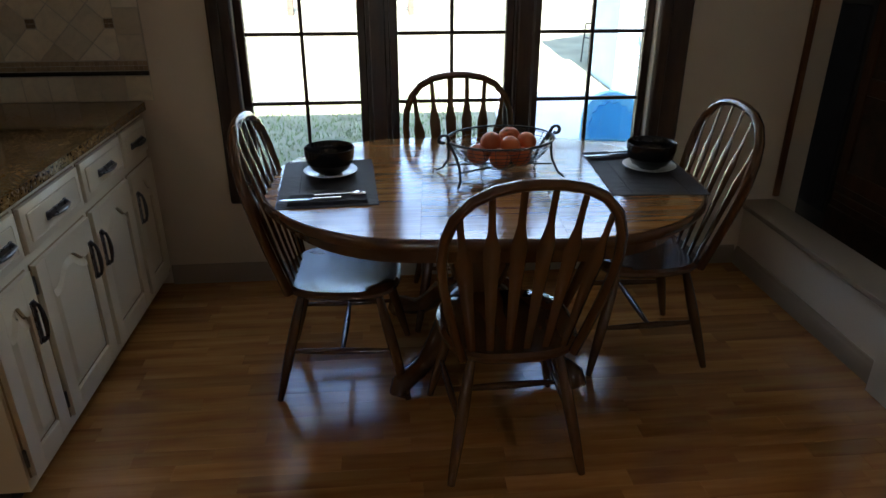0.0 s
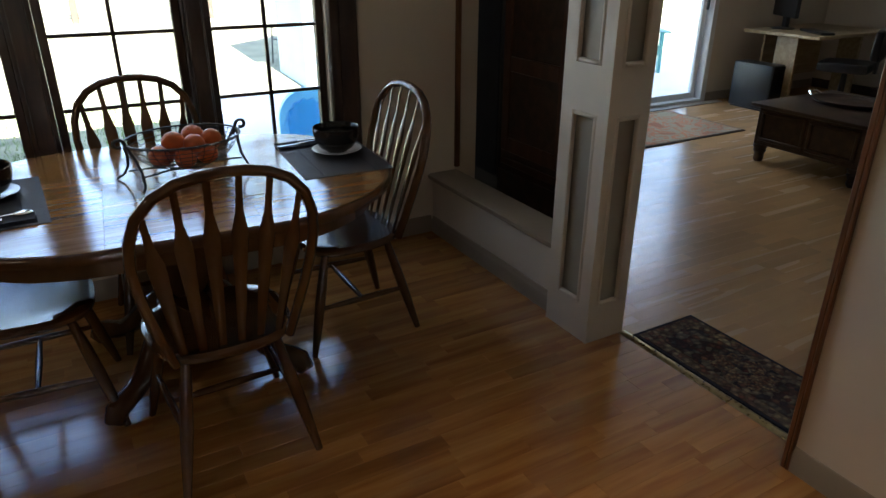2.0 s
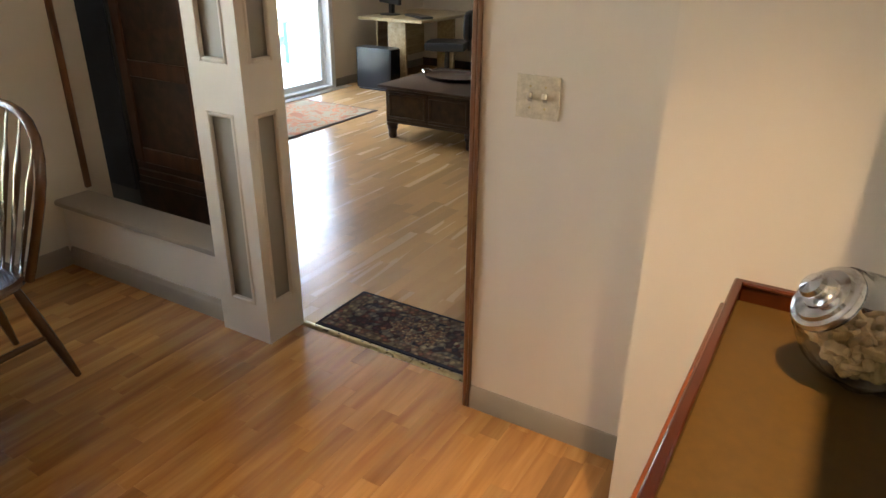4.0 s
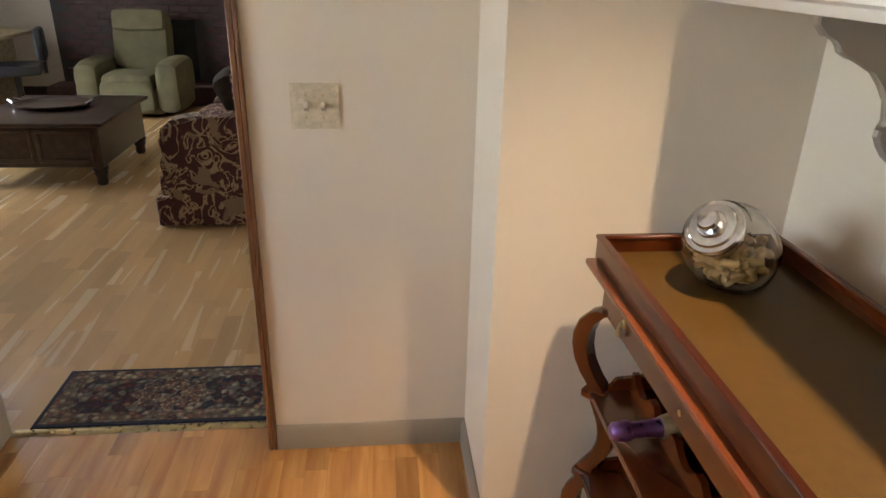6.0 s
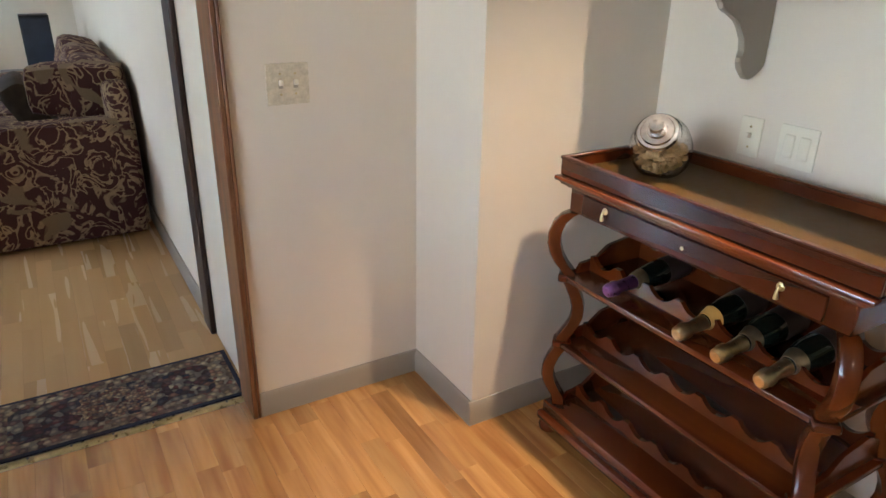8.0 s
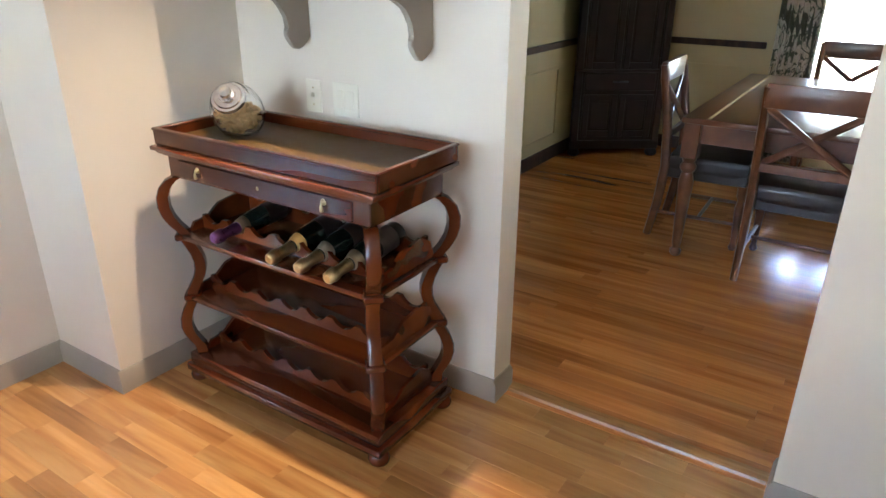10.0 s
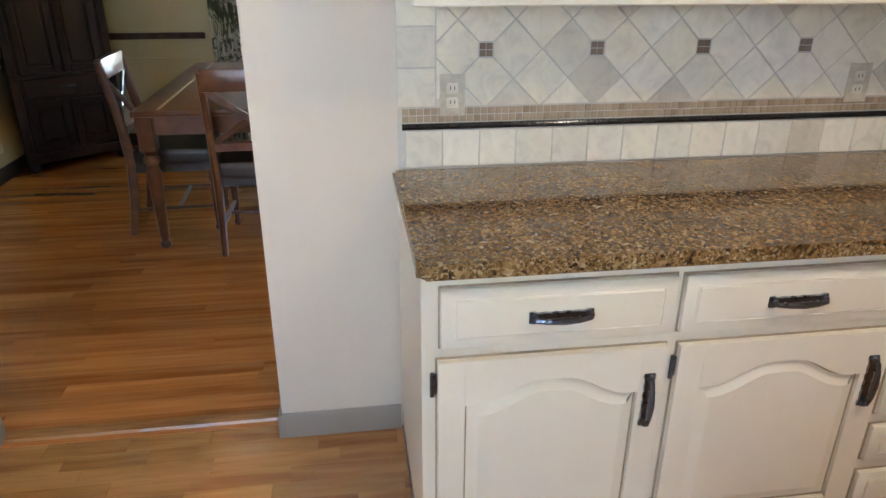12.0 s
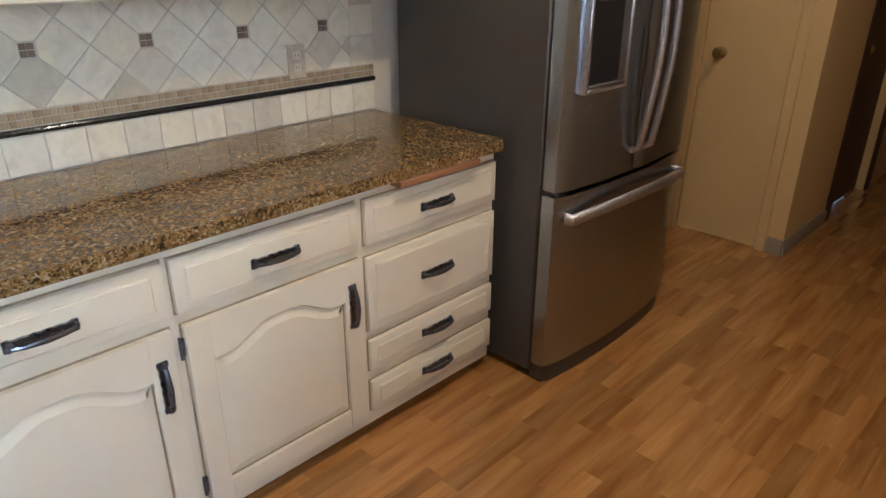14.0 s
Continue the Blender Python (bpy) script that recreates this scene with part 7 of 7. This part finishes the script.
def iron_chair(m):
    c = thing("patio_chair", m, "black wrought-iron patio chair with lattice back", "chair", "patio chairs")
    part("seat", B(-0.22, 0.22, -0.22, 0.22, 0.42, 0.435, 0.004), IRON, c)
    for s in (-1, 1):
        part("rear_leg", tube(bmesh.new(), [(s * 0.22, -0.30, 0.0), (s * 0.22, -0.22, 0.42), (s * 0.21, -0.30, 0.92)], 0.012, 8), IRON, c)
        part("front_leg", tube(bmesh.new(), [(s * 0.22, 0.25, 0.0), (s * 0.22, 0.22, 0.42), (s * 0.24, 0.18, 0.62), (s * 0.22, -0.25, 0.64)], 0.011, 8), IRON, c)
    part("top_rail", tube(bmesh.new(), [(-0.21, -0.30, 0.92), (0, -0.31, 0.97), (0.21, -0.30, 0.92)], 0.012, 8), IRON, c)
    for k in range(5):
        x = -0.20 + 0.10 * k
        for s in (-1, 1):
            part("lattice_bar", bar(bmesh.new(), (x, -0.225, 0.46), (max(-0.2, min(0.2, x + s * 0.2)), -0.295, 0.90), (0.005, 0.005), 6), IRON, c)
    return c


pc = iron_chair(pose(5.95, 6.65, G + 0.04, 0, 0, 70))
copy_thing(pc, pose(5.15, 6.95, G + 0.04, 0, 0, -60))
copy_thing(pc, pose(3.30, 10.75, G, 0, 0, 120))
ad = thing("adirondack_chair", pose(7.55, 8.0, G + 0.04, 0, 0, 150), "teal adirondack chair on the patio", "chair")
for k in range(6):
    part("back_slat", B(-0.27 + 0.09 * k, -0.19 + 0.09 * k, -0.02, 0.0, 0.0, 0.75 + 0.12 * math.sin(math.pi * (k + 0.5) / 6), 0.004, m=Matrix.Translation((0, -0.22, 0.28)) @ Matrix.Rotation(radians(22), 4, "X")), TEAL, ad)
    part("seat_slat", B(-0.27, 0.27, -0.22 + 0.10 * k, -0.13 + 0.10 * k, 0.30 + 0.012 * k, 0.32 + 0.012 * k, 0.004), TEAL, ad)
for s in (-1, 1):
    part("arm", B(s * 0.34 - 0.07, s * 0.34 + 0.07, -0.32, 0.40, 0.56, 0.58, 0.006), TEAL, ad)
    part("front_leg", B(s * 0.31 - 0.02, s * 0.31 + 0.02, 0.26, 0.36, 0.0, 0.56, 0.004), TEAL, ad)
    part("side_rail", slab(bmesh.new(), [(-0.55, 0.0), (-0.42, 0.0), (0.36, 0.28), (0.36, 0.38), (0.28, 0.38)], s * 0.28 - 0.012, s * 0.28 + 0.012, YZ), TEAL, ad)


def tree(x, y, z, h, seed):
    r = random.Random(seed)
    t = thing("tree", Matrix.Translation((x, y, z)), "thinly leaved spring tree at the back of the lawn", "tree", "trees behind the lawn")
    b = bmesh.new()
    tube(b, [(0, 0, -0.1), (0.05, 0.02, h * 0.3), (-0.04, 0.05, h * 0.6), (0.02, 0, h)], [h * 0.03, h * 0.023, h * 0.014, h * 0.004], 10)
    tips = []
    for k in range(14):
        a, z0 = r.uniform(0, 6.28), h * r.uniform(0.3, 0.85)
        l = h * r.uniform(0.18, 0.36) * (1.15 - z0 / h)
        end = Vector((l * math.cos(a), l * math.sin(a), z0 + l * r.uniform(0.3, 0.8)))
        mid = Vector((l * 0.5 * math.cos(a + 0.2), l * 0.5 * math.sin(a + 0.2), z0 + l * 0.2))
        tube(b, [(0, 0, z0), mid, end], [h * 0.010, h * 0.006, h * 0.002], 6)
        tips += [mid, end, mid.lerp(end, 0.5)]
    part("trunk", b, BARK, t)
    vs, fs = [], []
    for k in range(900):
        c = r.choice(tips) + Vector((r.gauss(0, 0.35), r.gauss(0, 0.35), r.gauss(0, 0.3))) * h * 0.12
        n = Euler((r.uniform(0, 6), r.uniform(0, 6), r.uniform(0, 6))).to_matrix()
        s = r.uniform(0.05, 0.11)
        i = len(vs)
        vs += [tuple(c + n @ Vector(p) * s) for p in ((-1, 0, 0), (0, -0.5, 0.1), (1, 0, 0), (0, 0.5, 0.1))]
        fs.append((i, i + 1, i + 2, i + 3))
    me = bpy.data.meshes.new("crown")
    me.from_pydata(vs, [], fs)
    me.materials.append(LEAF)
    o = new("crown", me)
    o.parent = t


for k, (x, y, h) in enumerate(((-6.5, 17, 6.5), (-2.2, 21, 7.5), (1.6, 18.5, 6), (5.5, 22, 8), (10.5, 19, 7), (-11, 22, 8), (15, 23, 8), (-1.5, -16, 7), (2.5, -19, 8), (-6, -18, 8))):
    gz = G + (0.10 * (y - 11) if y > 11 else 0.0)
    tree(x, y, gz, h, 40 + k)
fence = thing("rail_fence", Matrix(), "weathered split-rail fence across the back of the lawn", "fence")
for k in range(9):
    x = -9 + 2.4 * k
    part("post", B(x - 0.06, x + 0.06, 14.94, 15.06, G + 0.2, G + 1.5, 0.01), BARK, fence)
    if k < 8:
        for z in (0.75, 1.1):
            part("rail", bar(bmesh.new(), (x, 15, G + z + 0.4 - 0.1), (x + 2.4, 15, G + z + 0.4 - 0.1), (0.045, 0.055, 0.045), 8), BARK, fence)


# ---- floor strips, last ----
def strips(x0, x1, y0, y1, w, lmin, lmax, seed):
    r = random.Random(seed)
    y = y0
    while y < y1 - 0.004:
        x = x0 - r.uniform(0, lmax)
        yb = min(y + w, y1)
        while x < x1:
            l = r.choice((lmin, (lmin + lmax) / 2, lmax))
            a, c = max(x, x0), min(x + l, x1)
            if c - a > 0.02:
                yield a, c, y, yb, l
            x += l
        y += w


def joined_strips(name, rows, material, parent, top=0.0):
    vs, fs = [], []
    g = 0.0002
    for a, c, y, yb, _ in rows:
        i = len(vs)
        e = 0.0002
        vs += [(a + g, y + g, -0.007), (c - g, y + g, -0.007), (c - g, yb - g, -0.007), (a + g, yb - g, -0.007)]
        vs += [(a + g, y + g, top - e), (c - g, y + g, top - e), (c - g, yb - g, top - e), (a + g, yb - g, top - e)]
        vs += [(a + g + e, y + g + e, top), (c - g - e, y + g + e, top), (c - g - e, yb - g - e, top), (a + g + e, yb - g - e, top)]
        for k in range(4):
            j = (k + 1) % 4
            fs += [(i + k, i + j, i + 4 + j, i + 4 + k), (i + 4 + k, i + 4 + j, i + 8 + j, i + 8 + k)]
        fs.append((i + 8, i + 9, i + 10, i + 11))
    me = bpy.data.meshes.new(name)
    me.from_pydata(vs, [], fs)
    me.materials.append(material)
    o = new(name, me)
    o.parent = parent
    o["kind"] = "stuff"
    return o


PLANKS = {}


def plank_mesh(l, w, material):
    key = (round(l, 3), round(w, 3), material.name)
    if key not in PLANKS:
        b = bmesh.new()
        g, e = 0.0002, 0.0002
        r0 = [(g, g), (l - g, g), (l - g, w - g), (g, w - g)]
        r1 = [(g + e, g + e), (l - g - e, g + e), (l - g - e, w - g - e), (g + e, w - g - e)]
        v = [[b.verts.new((x, y, z)) for x, y in ring_] for ring_, z in ((r0, -0.007), (r0, -e), (r1, 0.0))]
        for p, q in zip(v, v[1:]):
            for k in range(4):
                b.faces.new((p[k], p[(k + 1) % 4], q[(k + 1) % 4], q[k]))
        b.faces.new(v[-1])
        PLANKS[key] = mesh_of("plank", b, material)
    return PLANKS[key]


near, far = [], []
for s_ in strips(-8.2, 1.955, -0.06, 3.66, 0.072, 0.26, 0.54, 5):
    a, c, y, yb, l = s_
    if -1.4 < (a + c) / 2 < 1.6 and 0.6 < y < 2.75 and c - a > l - 0.001 and len(near) < 300:
        near.append(s_)
    else:
        far.append(s_)
for a, c, y, yb, l in near:
    share("plank", plank_mesh(c - a, yb - y, LAMINATE), floor, (a, y, 0.0))
joined_strips("laminate_strips", far, LAMINATE_REST, floor)
near, far = [], []
for s_ in strips(1.967, 8.1, 1.33, 5.5, 0.072, 0.28, 0.62, 6):
    (near if s_[1] < 4.2 and s_[2] < 3.6 and len(near) < 290 else far).append(s_)
for a, c, y, yb, l in near:
    share("plank", plank_mesh(c - a, yb - y, LIVING_OAK), floor_living, (a, y, 0.0))
joined_strips("oak_strips", far, LIVING_OAK_REST, floor_living)
for a, c, y, yb, l in strips(-3.0, 1.53, -4.08, -0.062, 0.075, 0.7, 1.5, 7):
    share("plank", plank_mesh(c - a, yb - y, DINING_OAK), floor_dining, (a, y, 0.0))
